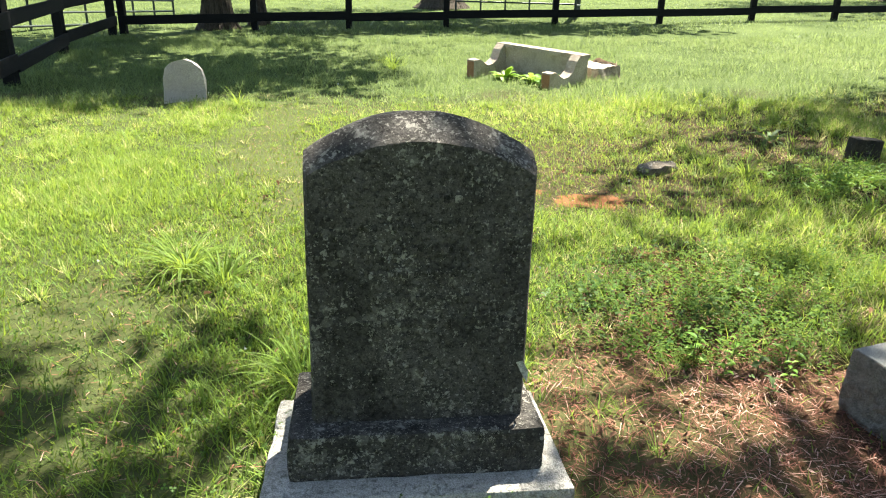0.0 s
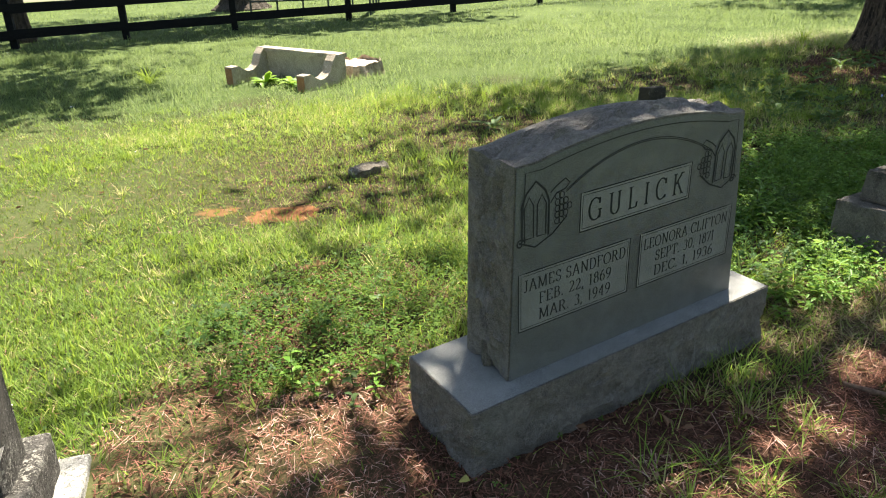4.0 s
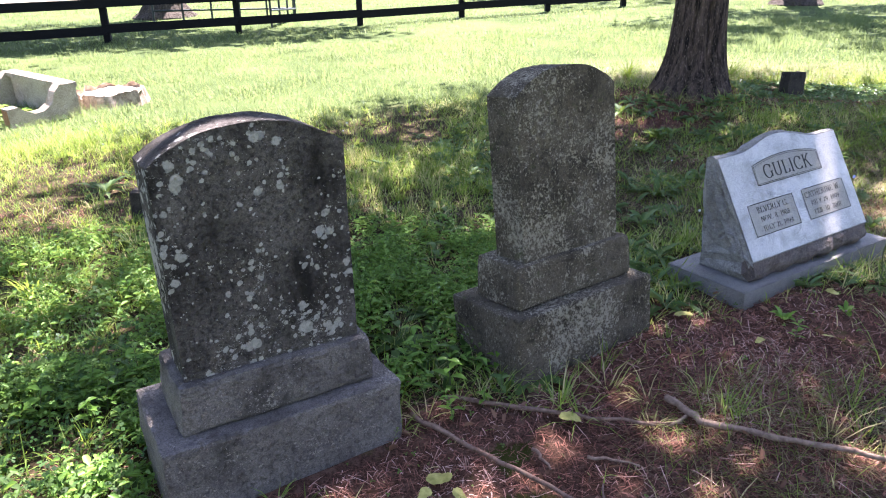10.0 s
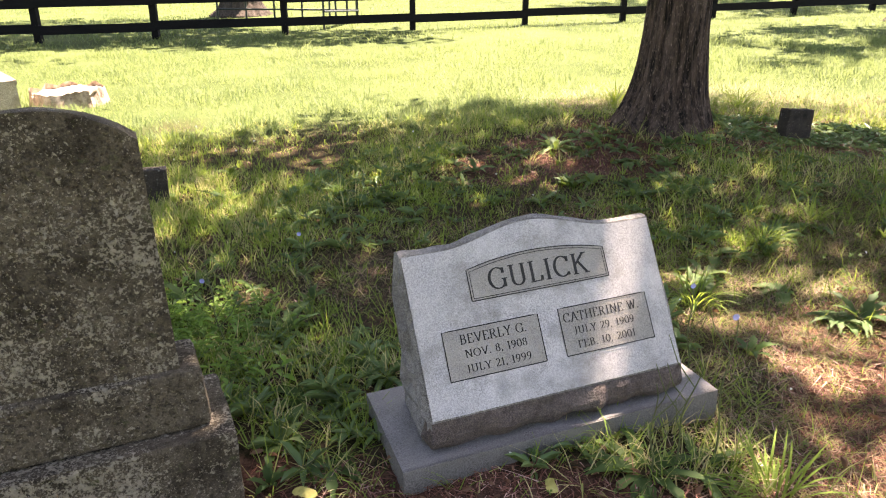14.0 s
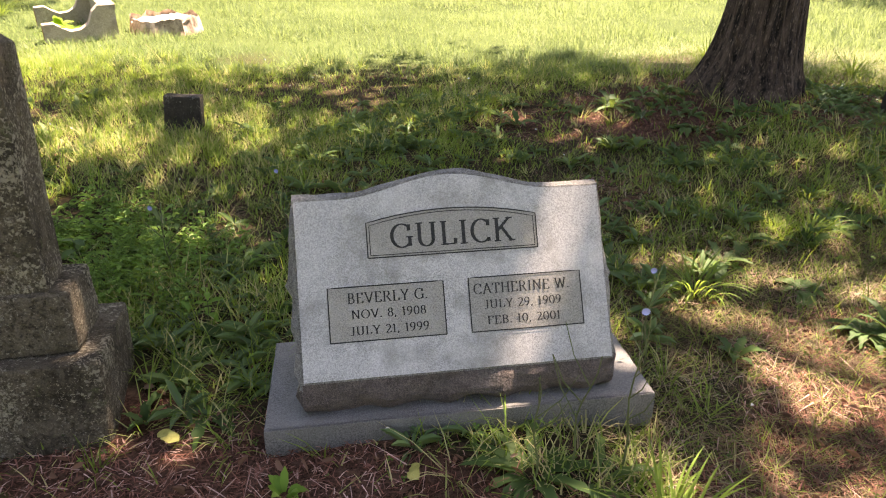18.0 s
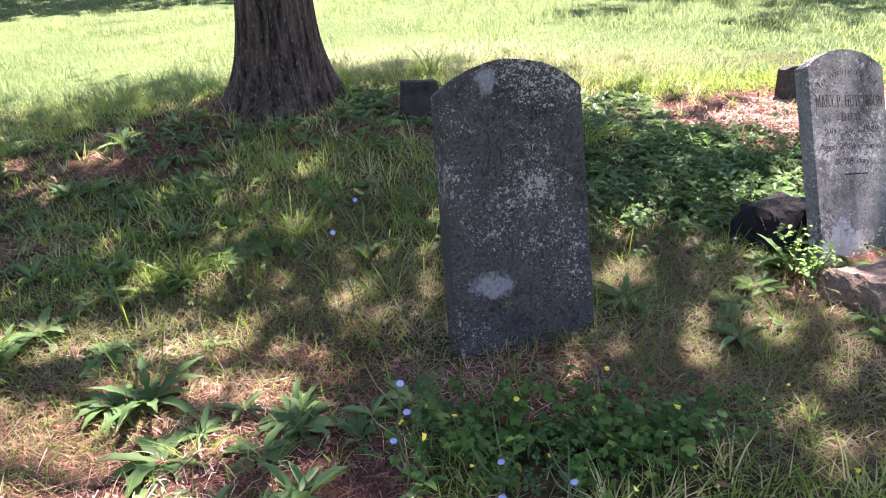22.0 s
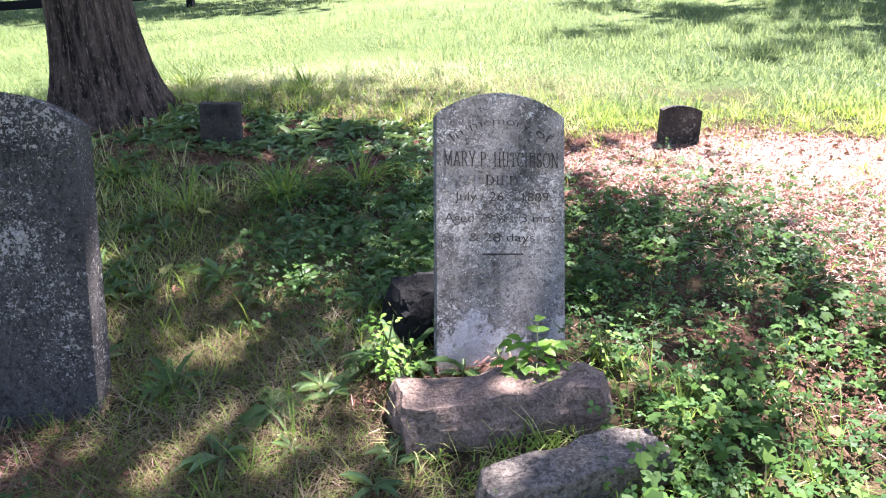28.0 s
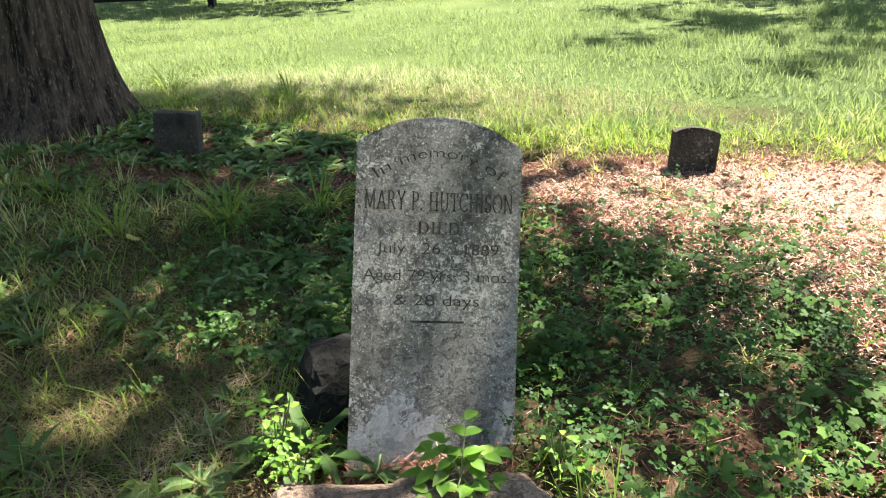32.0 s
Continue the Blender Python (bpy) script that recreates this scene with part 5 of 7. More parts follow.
# ---- fences ----
def board_fence(posts, label):
    t = thing("board_fence", pose(posts[0][0], posts[0][1], ground_at(*posts[0])), label, "fence")
    ox, oy, oz = t.matrix_basis.translation
    bm = block(0.13, 0.13, 1.55, 0.008, 0.003, 2, 0, 3)
    source = None
    for x, y in posts:
        m = pose(x - ox, y - oy - 0.065, ground_at(x, y) - oz - 0.2, 0, 0, 0)
        if source is None:
            source = part("post", bm, FENCE_BLACK, t, "", m)
        else:
            same_part("post", source, t, m)
    for n, ((x0, y0), (x1, y1)) in enumerate(zip(posts, posts[1:])):
        z0, z1 = ground_at(x0, y0) - oz, ground_at(x1, y1) - oz
        size = math.hypot(x1 - x0, y1 - y0)
        nx, ny = (y1 - y0) / size * 0.08, -(x1 - x0) / size * 0.08
        for k, h in enumerate((0.25, 0.73, 1.21)):
            bm = bmesh.new()
            sag = 0.02 * math.sin(n * 2.3 + k * 1.7)
            vs = []
            for (x, y, z) in ((x0, y0, z0), (x1, y1, z1)):
                for out in (1.0, 1.35):
                    for dz in (-0.085, 0.085):
                        vs.append(bm.verts.new((x - ox + nx * out, y - oy + ny * out, z + h + dz + sag)))
            for q in ((0, 1, 3, 2), (4, 6, 7, 5), (0, 4, 5, 1), (2, 3, 7, 6), (0, 2, 6, 4), (1, 5, 7, 3)):
                bm.faces.new([vs[i] for i in q])
            part("rail", bm, FENCE_BLACK, t)
    return t


board_fence([(-7.3, 14.55), (-4.9, 15.25), (-3.0, 15.7), (-0.9, 16.12), (1.6, 16.55), (4.25, 17.22), (6.83, 17.95), (9.25, 18.45), (11.7, 19.1), (14.1, 19.75), (16.6, 20.4), (19.1, 21.1), (21.6, 21.7)],
            "long black-painted three-board fence beyond the lawn")
board_fence([(-4.75, 2.6), (-5.45, 5.45), (-6.17, 8.36), (-6.93, 11.22), (-7.42, 14.3)], "black-painted three-board fence along the side of the lawn")


def pipe_panel(x0, y0, x1, y1, label):
    size = math.hypot(x1 - x0, y1 - y0)
    t = thing("livestock_panel", pose(x0, y0, ground_at(x0, y0), 0, 0, math.degrees(math.atan2(y1 - y0, x1 - x0))), label, "gate", "pipe panels behind the fence")
    for k in range(6):
        part("pipe", tube(bmesh.new(), [(0, 0, 0.12 + 0.26 * k), (size, 0, 0.12 + 0.26 * k)], [0.022, 0.022]), PIPE, t)
    n = max(2, round(size / 0.75))
    for k in range(n + 1):
        part("upright", tube(bmesh.new(), [(size * k / n, 0.02, 0.0), (size * k / n, 0.02, 1.45)], [0.025, 0.025]), PIPE, t)
    return t


pipe_panel(-0.5, 19.4, 2.85, 19.9, "dark green pipe livestock panel standing behind the fence")
pipe_panel(2.3, 17.6, 2.9, 19.75, "dark pipe livestock panel set at an angle")
pipe_panel(-9.6, 14.4, -7.9, 19.5, "dark pipe livestock panel behind the corner")


# ---- trees ----
TOES = ((28, 1.0), (100, 0.6), (172, 0.8), (222, 0.5), (268, 0.7))   # where the roots swell: degrees, strength


def trunk_mesh(radius, height, flare, seed, sides=96, layers=44, ridge=0.125, lean=(0, 0)):
    bm = bmesh.new()
    rings = []
    for j in range(layers + 1):
        t = j / layers
        z = height * t ** 1.7 - 0.15
        r0 = radius * (1 - 0.35 * t) + flare * math.exp(-max(0, z) / 0.28)
        ring = []
        for k in range(sides):
            a = 2 * math.pi * k / sides
            c, s = math.cos(a), math.sin(a)
            toe = sum(much * max(0, math.cos(a - radians(way))) ** 7 for way, much in TOES) * flare * 1.1 * math.exp(-max(0, z) / 0.22)
            p = Vector((c * 4.5, s * 4.5, z * 0.35 + seed))
            groove = -abs(noise.noise(p)) * 1.6 - abs(noise.noise(p * 2.3)) * 0.7
            r = r0 * (1 + ridge * (groove + 0.6)) + toe
            ring.append(bm.verts.new((r * c + lean[0] * z, r * s + lean[1] * z, z)))
        rings.append(ring)
    for a, b in zip(rings, rings[1:]):
        for k in range(sides):
            bm.faces.new((a[k], a[(k + 1) % sides], b[(k + 1) % sides], b[k]))
    bm.faces.new(rings[-1])
    return bm


def leaves_on(points, per, spread, size, rng):
    """Leaves as folded quads strewn about points: vertices, faces and tones."""
    n = len(points) * per
    at = np.repeat(points, per, 0) + rng.normal(0, spread, (n, 3)) * (1, 1, 0.6)
    a, b = rng.normal(0, 1, (n, 3)), rng.normal(0, 1, (n, 3))
    a /= np.linalg.norm(a, axis=1, keepdims=True)
    b -= a * (a * b).sum(1, keepdims=True)
    b /= np.linalg.norm(b, axis=1, keepdims=True)
    s = (size * rng.uniform(0.6, 1.3, n))[:, None]
    verts = np.stack([at - a * s, at + b * s * 0.45, at + a * s, at - b * s * 0.45], 1).reshape(-1, 3)
    return verts, np.arange(4 * n).reshape(-1, 4), np.repeat(rng.rand(n), 4)


def tree(x, y, radius, height, flare, bark, crowns, label, name="tree", seed=1, leaf=0.13, density=1.0, detail=1.0):
    """A tapered trunk, limbs that reach into the crown, and leaves in clumps round their ends. crowns: ellipsoids (x, y, z, rx, ry, rz, clumps)."""
    t = thing(name, pose(x, y, ground_at(x, y)), label, "tree")
    part("trunk", trunk_mesh(radius, height * 0.75, flare, seed, int(150 * detail), int(44 * detail)), bark, t, smooth=False)
    rng = np.random.RandomState(seed)
    spots = []
    for cx, cy, cz, rx, ry, rz, clumps in crowns:
        rng = np.random.RandomState(int(abs(cx * 131 + cy * 517 + seed * 29) * 10) % 99991)
        for k in range(max(3, clumps // 14) if clumps > 4 else 1):
            d = rng.normal(0, 1, 3)
            d /= np.linalg.norm(d)
            end = np.array([cx, cy, cz]) + d * (rx, ry, rz) * 0.8
            start = np.array([0, 0, min(height * 0.7, max(height * 0.3, end[2] * rng.uniform(0.5, 0.8)))])
            mid = start + (end - start) * 0.5 + (0, 0, 0.35 + 0.08 * abs(end[0]))
            thick = radius * 0.3
            part("limb", tube(bmesh.new(), [tuple(start), tuple(mid), tuple(end)], [thick, thick * 0.55, thick * 0.15], 7), bark, t)
            for f in (0.55, 0.75, 0.95) if clumps > 4 else (0.95,):
                spots.append(mid + (end - mid) * f + rng.normal(0, 0.25, 3))
        d = rng.normal(0, 1, (clumps, 3))
        d /= np.linalg.norm(d, axis=1, keepdims=True)
        spots += list(np.array([cx, cy, cz]) + d * (rx, ry, rz) * (rng.rand(clumps, 1) ** 0.5))
    verts, faces, tone = leaves_on(np.array(spots), int(26 * density), 0.32, leaf, rng)
    crown = sheet("crown", verts, faces, CANOPY, tone)
    crown.parent = t
    tagged(crown, "crown of many small green leaves", kind="stuff")
    return t


# ---- trees: the cedar among the graves, those beyond the fence, and unseen ones added behind ----
# The crown is out of view; its lobes are placed to shade chosen ground.
tree(6.06, 6.48, 0.225, 9.0, 0.1, BARK, ((-0.7, 0.6, 7.6, 2.3, 1.9, 1.8, 72), (-3.0, 1.0, 7.2, 2.2, 0.8, 1.0, 12), (-3.9, -2.2, 7.3, 1.2, 0.6, 0.8, 8), (0.5, -0.4, 7.2, 0.7, 0.4, 0.6, 7), (-0.5, -1.4, 7.5, 1.4, 0.9, 0.9, 22),
                                         (2.6, 2.6, 7.0, 2.2, 1.2, 1.1, 62), (-4.6, -1.6, 7.0, 0.5, 0.4, 0.5, 7), (-2.9, -2.0, 7.2, 0.6, 0.4, 0.5, 5), (1.2, 4.0, 7.4, 3.2, 1.5, 1.2, 90), (-2.2, 3.0, 7.2, 1.6, 1.1, 1.0, 20), (3.5, 0.5, 7.0, 0.9, 1.0, 0.9, 42),
                                         (0.2, 1.0, 5.2, 1.5, 0.9, 0.7, 30), (1.75, -0.05, 7.3, 0.8, 0.5, 0.5, 4), (-4.15, -1.15, 7.2, 0.7, 0.5, 0.5, 4), (-2.6, -0.95, 7.2, 0.5, 0.5, 0.5, 3), (4.85, 2.05, 7.0, 0.8, 0.6, 0.6, 4), (4.95, 2.4, 7.0, 0.6, 0.4, 0.5, 3), (4.7, 1.35, 7.0, 0.6, 0.5, 0.5, 4), (-6.6, -0.9, 7.0, 1.0, 0.45, 0.6, 4), (-7.2, -1.0, 7.0, 0.7, 0.4, 0.6, 3)),
     "old cedar with shaggy ridged bark and a flared foot", "cedar_tree", 3)
# Crowns out of view; the side lobes are added to shade lawn near the fence.
tree(-5.75, 15.6, 0.3, 11.0, 0.1, BARK_FAR, ((1.6, -0.3, 8.5, 5.2, 4.0, 2.6, 190), (3.6, -3.0, 8.3, 2.8, 1.6, 1.6, 80), (-3.0, -2.0, 8.0, 3.0, 3.0, 2.0, 60)), "shade tree behind the fence with dark bark", seed=5, detail=0.5, leaf=0.17)
tree(-5.1, 16.6, 0.16, 9.0, 0.06, BARK_FAR, ((0, 0, 8.0, 2.0, 2.0, 1.5, 30),), "slender shade tree behind the fence", seed=6, detail=0.4, leaf=0.17)
tree(-0.7, 22.9, 0.5, 12.0, 0.25, BARK_FAR, ((0, 0, 9.5, 5.5, 4.5, 3.0, 170), (5.2, -2.6, 9.3, 3.2, 1.5, 1.3, 50), (1.2, -2.8, 9.3, 2.8, 1.6, 1.3, 44)), "broad shade tree in the field beyond the fence", seed=8, detail=0.5, leaf=0.2)
tree(17.6, 28.5, 0.5, 12.0, 0.25, BARK_FAR, ((-1.0, 0, 9.5, 6.0, 5.0, 3.0, 190),), "broad shade tree in the field beyond the fence", seed=9, detail=0.5, leaf=0.2)
tree(15.5, 17.0, 0.4, 11.0, 0.2, BARK_FAR, ((0, 0, 8.5, 4.5, 4.0, 2.5, 120),), "tall shade tree at the edge of the lawn", seed=10, detail=0.5, leaf=0.2)
# Added out of view to block part of the sky's light on the graves.
for k, (x, y) in enumerate(((-7, -7), (1, -9), (9, -8), (17, -5), (-12, 0))):
    tree(x, y, 0.4, 11.0, 0.2, BARK_FAR, ((0, 0, 8.5, 4.5, 3.5, 3.0, 90),), "unseen tree added on the near side to cut skylight", seed=40 + k, detail=0.3, leaf=0.35, density=0.6)
for k, (x, y) in enumerate(((-18, 38), (-6, 46), (7, 50), (20, 44), (33, 46), (-30, 34))):
    tree(x, y, 0.45, 11.0, 0.2, BARK_FAR, ((0, 0, 7.5, 5.5, 4.5, 4.0, 90),), "distant leafy tree across the field", seed=20 + k, detail=0.3, leaf=0.4, density=0.6)


# ---- dead branches on the litter ----
def branch(points, thick, label, material, twigs=()):
    x0, y0 = points[0]
    t = thing("fallen_branch", pose(x0, y0, ground_at(x0, y0)), label, "branch", "fallen branches")
    rng = random.Random(int(x0 * 1000))
    def line(pts, r):
        out, rad = [], []
        for (ax, ay), (bx, by) in zip(pts, pts[1:]):
            for k in range(6):
                f = k / 6
                x, y = ax + (bx - ax) * f + rng.uniform(-0.006, 0.006), ay + (by - ay) * f + rng.uniform(-0.006, 0.006)
                out.append((x - x0, y - y0, ground_at(x, y) - ground_at(x0, y0) + r + 0.012 + rng.uniform(0, 0.006)))
        x, y = pts[-1]
        out.append((x - x0, y - y0, ground_at(x, y) - ground_at(x0, y0) + r + 0.01))
        n = len(out)
        return out, [r * (1 - 0.5 * i / n) * rng.uniform(0.85, 1.15) for i in range(n)]
    pts, rad = line(points, thick)
    part("stem", tube(bmesh.new(), pts, rad, 8), material, t, smooth=True)
    for tw in twigs:
        pts, rad = line(tw, thick * 0.5)
        part("twig", tube(bmesh.new(), pts, rad, 6), material, t, smooth=True)
    return t


branch([(2.86, 2.72), (3.2, 2.53), (3.46, 2.41)], 0.009, "thin reddish dead branch on the needle litter", TWIG, ([(3.42, 2.43), (3.55, 2.4)],))
branch([(3.56, 2.52), (3.6, 2.38), (3.85, 2.2), (4.1, 2.03)], 0.012, "knotted pale dead branch on the needle litter", TWIG_PALE, ([(3.58, 2.42), (3.5, 2.4)],))
branch([(2.74, 2.66), (2.92, 2.4), (3.11, 2.16), (3.3, 1.92), (3.5, 1.72)], 0.008, "long dark dead branch on the needle litter", TWIG, ([(3.15, 2.12), (3.2, 2.22)],))
branch([(3.2, 2.33), (3.33, 2.26)], 0.005, "short pale stick on the needle litter", TWIG_PALE)
branch([(3.06, 2.4), (3.08, 2.31)], 0.006, "short pale stick on the needle litter", TWIG_PALE)
branch([(1.1, 1.75), (1.5, 1.3), (1.75, 1.05)], 0.008, "thin dead branch lying in the grass", TWIG)
branch([(2.05, 1.9), (2.2, 2.02), (2.45, 2.07)], 0.008, "thin dead branch beside the headstone", TWIG)


# ---- broad-leaved weeds, tufts and flowers ----
def leaf_mesh(bm, at, yaw, pitch, length, width, curl=0.5, lobes=0.0):
    """A pointed leaf that rises from at and droops towards its tip."""
    rows = 9
    x, y, z = at
    c, s = math.cos(yaw), math.sin(yaw)
    old = None
    for i in range(rows + 1):
        t = i / rows
        w = width * (math.sin(math.pi * min(1, 0.08 + t * 0.95)) ** 0.8) * (1 + lobes * math.sin(t * 22))
        if i == rows:
            w = width * 0.03
        lift = pitch - curl * t
        if i:
            x, y, z = x + length / rows * math.cos(lift) * c, y + length / rows * math.cos(lift) * s, z + length / rows * math.sin(lift)
        row = [bm.verts.new((x - s * w / 2, y + c * w / 2, z + w * 0.18)), bm.verts.new((x, y, z)), bm.verts.new((x + s * w / 2, y - c * w / 2, z + w * 0.18))]
        if old:
            bm.faces.new((old[0], old[1], row[1], row[0]))
            bm.faces.new((old[1], old[2], row[2], row[1]))
        old = row


def with_tone(ob, value):
    ob.data.attributes.new("tone", "FLOAT", "POINT").data.foreach_set("value", [value] * len(ob.data.vertices))
    return ob


def rosette(x, y, leaves, length, width, seed, label, material=LEAF_BIG, pitch=0.55, name="weed", lobes=0.32):
    t = thing(name, pose(x, y, ground_at(x, y)), label, "plant", "broad-leaved weeds")
    rng = random.Random(seed)
    for k in range(leaves):
        bm = bmesh.new()
        yaw = 2 * math.pi * (k * 0.382 + rng.uniform(-0.05, 0.05))
        leaf_mesh(bm, (0.01 * math.cos(yaw), 0.01 * math.sin(yaw), 0.005), yaw, pitch * rng.uniform(0.5, 1.3), length * rng.uniform(0.6, 1.15), width * rng.uniform(0.8, 1.2), rng.uniform(0.7, 1.5), lobes)
        with_tone(part("leaf", bm, material, t, smooth=True), rng.random())
    return t


for n, (x, y, leaves, length, width) in enumerate(((5.87, 3.9, 22, 0.13, 0.026), (6.42, 3.36, 14, 0.14, 0.03), (6.33, 3.66, 13, 0.12, 0.028), (4.8, 3.0, 18, 0.19, 0.03), (4.95, 3.02, 12, 0.16, 0.026),
                                                    (3.86, 3.42, 14, 0.17, 0.04), (3.95, 3.1, 9, 0.14, 0.035), (2.86, 2.92, 10, 0.15, 0.04), (2.78, 3.1, 12, 0.15, 0.04), (2.95, 3.3, 10, 0.16, 0.04),
                                                    (6.1, 3.5, 8, 0.14, 0.035), (5.6, 4.5, 10, 0.15, 0.04), (8.05, 5.0, 12, 0.17, 0.035), (7.85, 5.25, 12, 0.16, 0.035), (8.2, 5.45, 12, 0.16, 0.035),
                                                    (6.6, 6.3, 10, 0.13, 0.04), (7.2, 6.35, 12, 0.14, 0.04), (7.5, 6.45, 10, 0.14, 0.04), (1.95, 1.95, 8, 0.12, 0.03), (6.62, 2.95, 10, 0.16, 0.04))):
    rosette(x, y, leaves, length, width, 100 + n, "low broad-leaved green weed in the litter" if n < 12 else "broad-leaved green weed among ground cover")
WEED_SEEDS = [rosette(x, y, leaves, length, width, 150 + n, "low broad-leaved green weed among grass and litter", pitch=pitch)
              for n, (x, y, leaves, length, width, pitch) in enumerate(((3.95, 3.75, 13, 0.16, 0.036, 0.6), (4.25, 4.0, 11, 0.13, 0.03, 0.9), (3.7, 3.9, 15, 0.19, 0.028, 0.8), (5.75, 4.15, 9, 0.12, 0.045, 0.4), (5.4, 3.65, 8, 0.1, 0.03, 1.1)))]


def scatter_weeds():
    rng = random.Random(77)
    made = 0
    while made < 130:
        x, y = rng.uniform(1.0, 8.2), rng.uniform(2.6, 6.4)
        zone = 1.0 if x > 3.5 else 0.35
        at = np.array([x]), np.array([y])
        if rng.random() > zone * (0.25 + 0.9 * float(N2(*at)[0])) or not free_of_stones(*at)[0] or y < 1.9 + 0.27 * x:
            continue
        size = rng.uniform(0.6, 1.15)
        copy_thing(WEED_SEEDS[made % 5], pose(x, y, ground_at(x, y), rng.uniform(-8, 8), rng.uniform(-8, 8), rng.uniform(0, 360)) @ Matrix.Scale(size, 4))
        made += 1


scatter_weeds()


def leafy_stalk(x, y, height, pairs, size, seed):
    """An upright young plant with pairs of leaves."""
    t = thing("young_plant", pose(x, y, ground_at(x, y), 0, 0, seed * 61 % 360), "upright young plant with bright green leaves in pairs", "plant", "young leafy plants")
    rng = random.Random(seed)
    part("stem", tube(bmesh.new(), [(0, 0, -0.02), (0.006, 0.004, height * 0.5), (0.0, 0.012, height)], [0.0028, 0.0022, 0.001], 5), STEM, t)
    for k in range(pairs):
        f = (k + 0.6) / pairs
        for side in (0, math.pi):
            bm = bmesh.new()
            long = size * (1.15 - 0.6 * abs(f - 0.55)) * rng.uniform(0.85, 1.15)
            leaf_mesh(bm, (0.004, 0.006 * f, height * f), k * 1.57 + side + rng.uniform(-0.3, 0.3), rng.uniform(0.15, 0.6), long, long * 0.42, rng.uniform(0.5, 1.0))
            with_tone(part("leaf", bm, LEAF_BRIGHT if seed % 3 else LEAF_BIG, t, smooth=True), rng.random())
    return t


STALKS = [leafy_stalk(2.9, 2.78, 0.13, 4, 0.06, 1), leafy_stalk(3.0, 3.05, 0.16, 4, 0.055, 2), leafy_stalk(2.78, 3.2, 0.12, 3, 0.06, 3)]
for n, (x, y) in enumerate(((2.72, 2.95), (2.83, 3.02), (2.93, 2.92), (2.7, 3.35), (2.95, 3.3), (3.05, 2.7), (2.87, 2.62), (2.62, 3.5), (2.85, 3.55), (3.05, 3.4), (2.5, 3.7), (2.2, 3.3), (2.4, 3.45), (2.05, 3.55), (1.75, 3.3), (3.08, 2.85),
                            (-0.5, 2.32), (-0.42, 2.28), (-0.56, 2.25), (-0.36, 2.2), (-0.44, 2.15), (-0.3, 2.32), (-0.62, 2.35), (1.85, 2.15), (1.78, 2.4), (2.02, 1.8), (1.6, 2.6), (4.2, 2.72), (4.72, 2.8), (5.35, 2.85), (2.98, 2.66), (3.75, 3.5), (8.2, 5.3), (8.35, 5.6), (8.0, 5.6), (9.3, 4.6), (9.1, 4.5), (7.0, 3.55), (7.3, 3.6), (7.15, 3.45))):
    copy_thing(STALKS[n % 3], pose(x, y, ground_at(x, y), n * 37 % 17 - 8, n * 53 % 17 - 8, n * 71) @ Matrix.Scale(0.55 + 0.4 * (n * 29 % 10) / 10, 4))
rng = random.Random(31)
for n in range(60):
    x, y = rng.uniform(1.5, 3.1), rng.uniform(2.85, 4.1)
    if free_of_stones(np.array([x]), np.array([y]))[0]:
        copy_thing(STALKS[n % 3], pose(x, y, ground_at(x, y), rng.uniform(-12, 12), rng.uniform(-12, 12), rng.uniform(0, 360)) @ Matrix.Scale(rng.uniform(0.55, 1.05), 4))
for n, (x, y, leaves, length) in enumerate(((2.0, 1.75, 8, 0.06), (4.25, 2.85, 10, 0.055), (4.5, 2.82, 9, 0.05), (-0.1, 8.2, 14, 0.22), (-0.5, 8.75, 14, 0.22), (-0.2, 8.5, 10, 0.2), (1.75, 2.5, 8, 0.06))):
    rosette(x, y, leaves, length, length * 0.4, 200 + n, "bright green leafy seedling", LEAF_BRIGHT, 1.1, "seedling", 0.1)


def sapling():
    t = thing("sapling", pose(8.585, 4.27, 0.24), "low bright green sapling with paired leaflets before the marble tablet", "plant")
    rng = random.Random(5)
    part("stem", tube(bmesh.new(), [(0, 0, -0.06), (0.004, -0.006, 0.03), (0.008, -0.012, 0.075)], [0.005, 0.004, 0.002], 6), STEM, t)
    for k, (yaw, rise) in enumerate(((0.1, 0.55), (0.9, 1.0), (2.2, 0.95), (3.1, 0.5), (3.7, 0.2), (5.4, 0.15), (4.6, -0.1), (1.6, 1.3), (2.7, 0.7), (0.5, 0.8))):
        long = rng.uniform(0.07, 0.11)
        spine = [(0.006 + f * long * math.cos(rise - 0.7 * f) * math.cos(yaw), -0.01 + f * long * math.cos(rise - 0.7 * f) * math.sin(yaw), 0.055 + 0.004 * k + f * long * math.sin(rise - 0.5 * f)) for f in (0, 0.35, 0.7, 1.0)]
        part("side_stem", tube(bmesh.new(), spine, [0.002, 0.0016, 0.0012, 0.0008], 5), STEM, t)
        for p, turns in ((spine[1], (-1.1, 1.1)), (spine[2], (-0.9, 0.9)), (spine[3], (-0.4, 0.4))):
            for turn in turns:
                bm = bmesh.new()
                leaf_mesh(bm, p, yaw + turn, rng.uniform(-0.1, 0.4), rng.uniform(0.034, 0.048), rng.uniform(0.024, 0.031), 0.6)
                with_tone(part("leaf", bm, LEAF_BRIGHT, t, smooth=True), rng.random())


sapling()


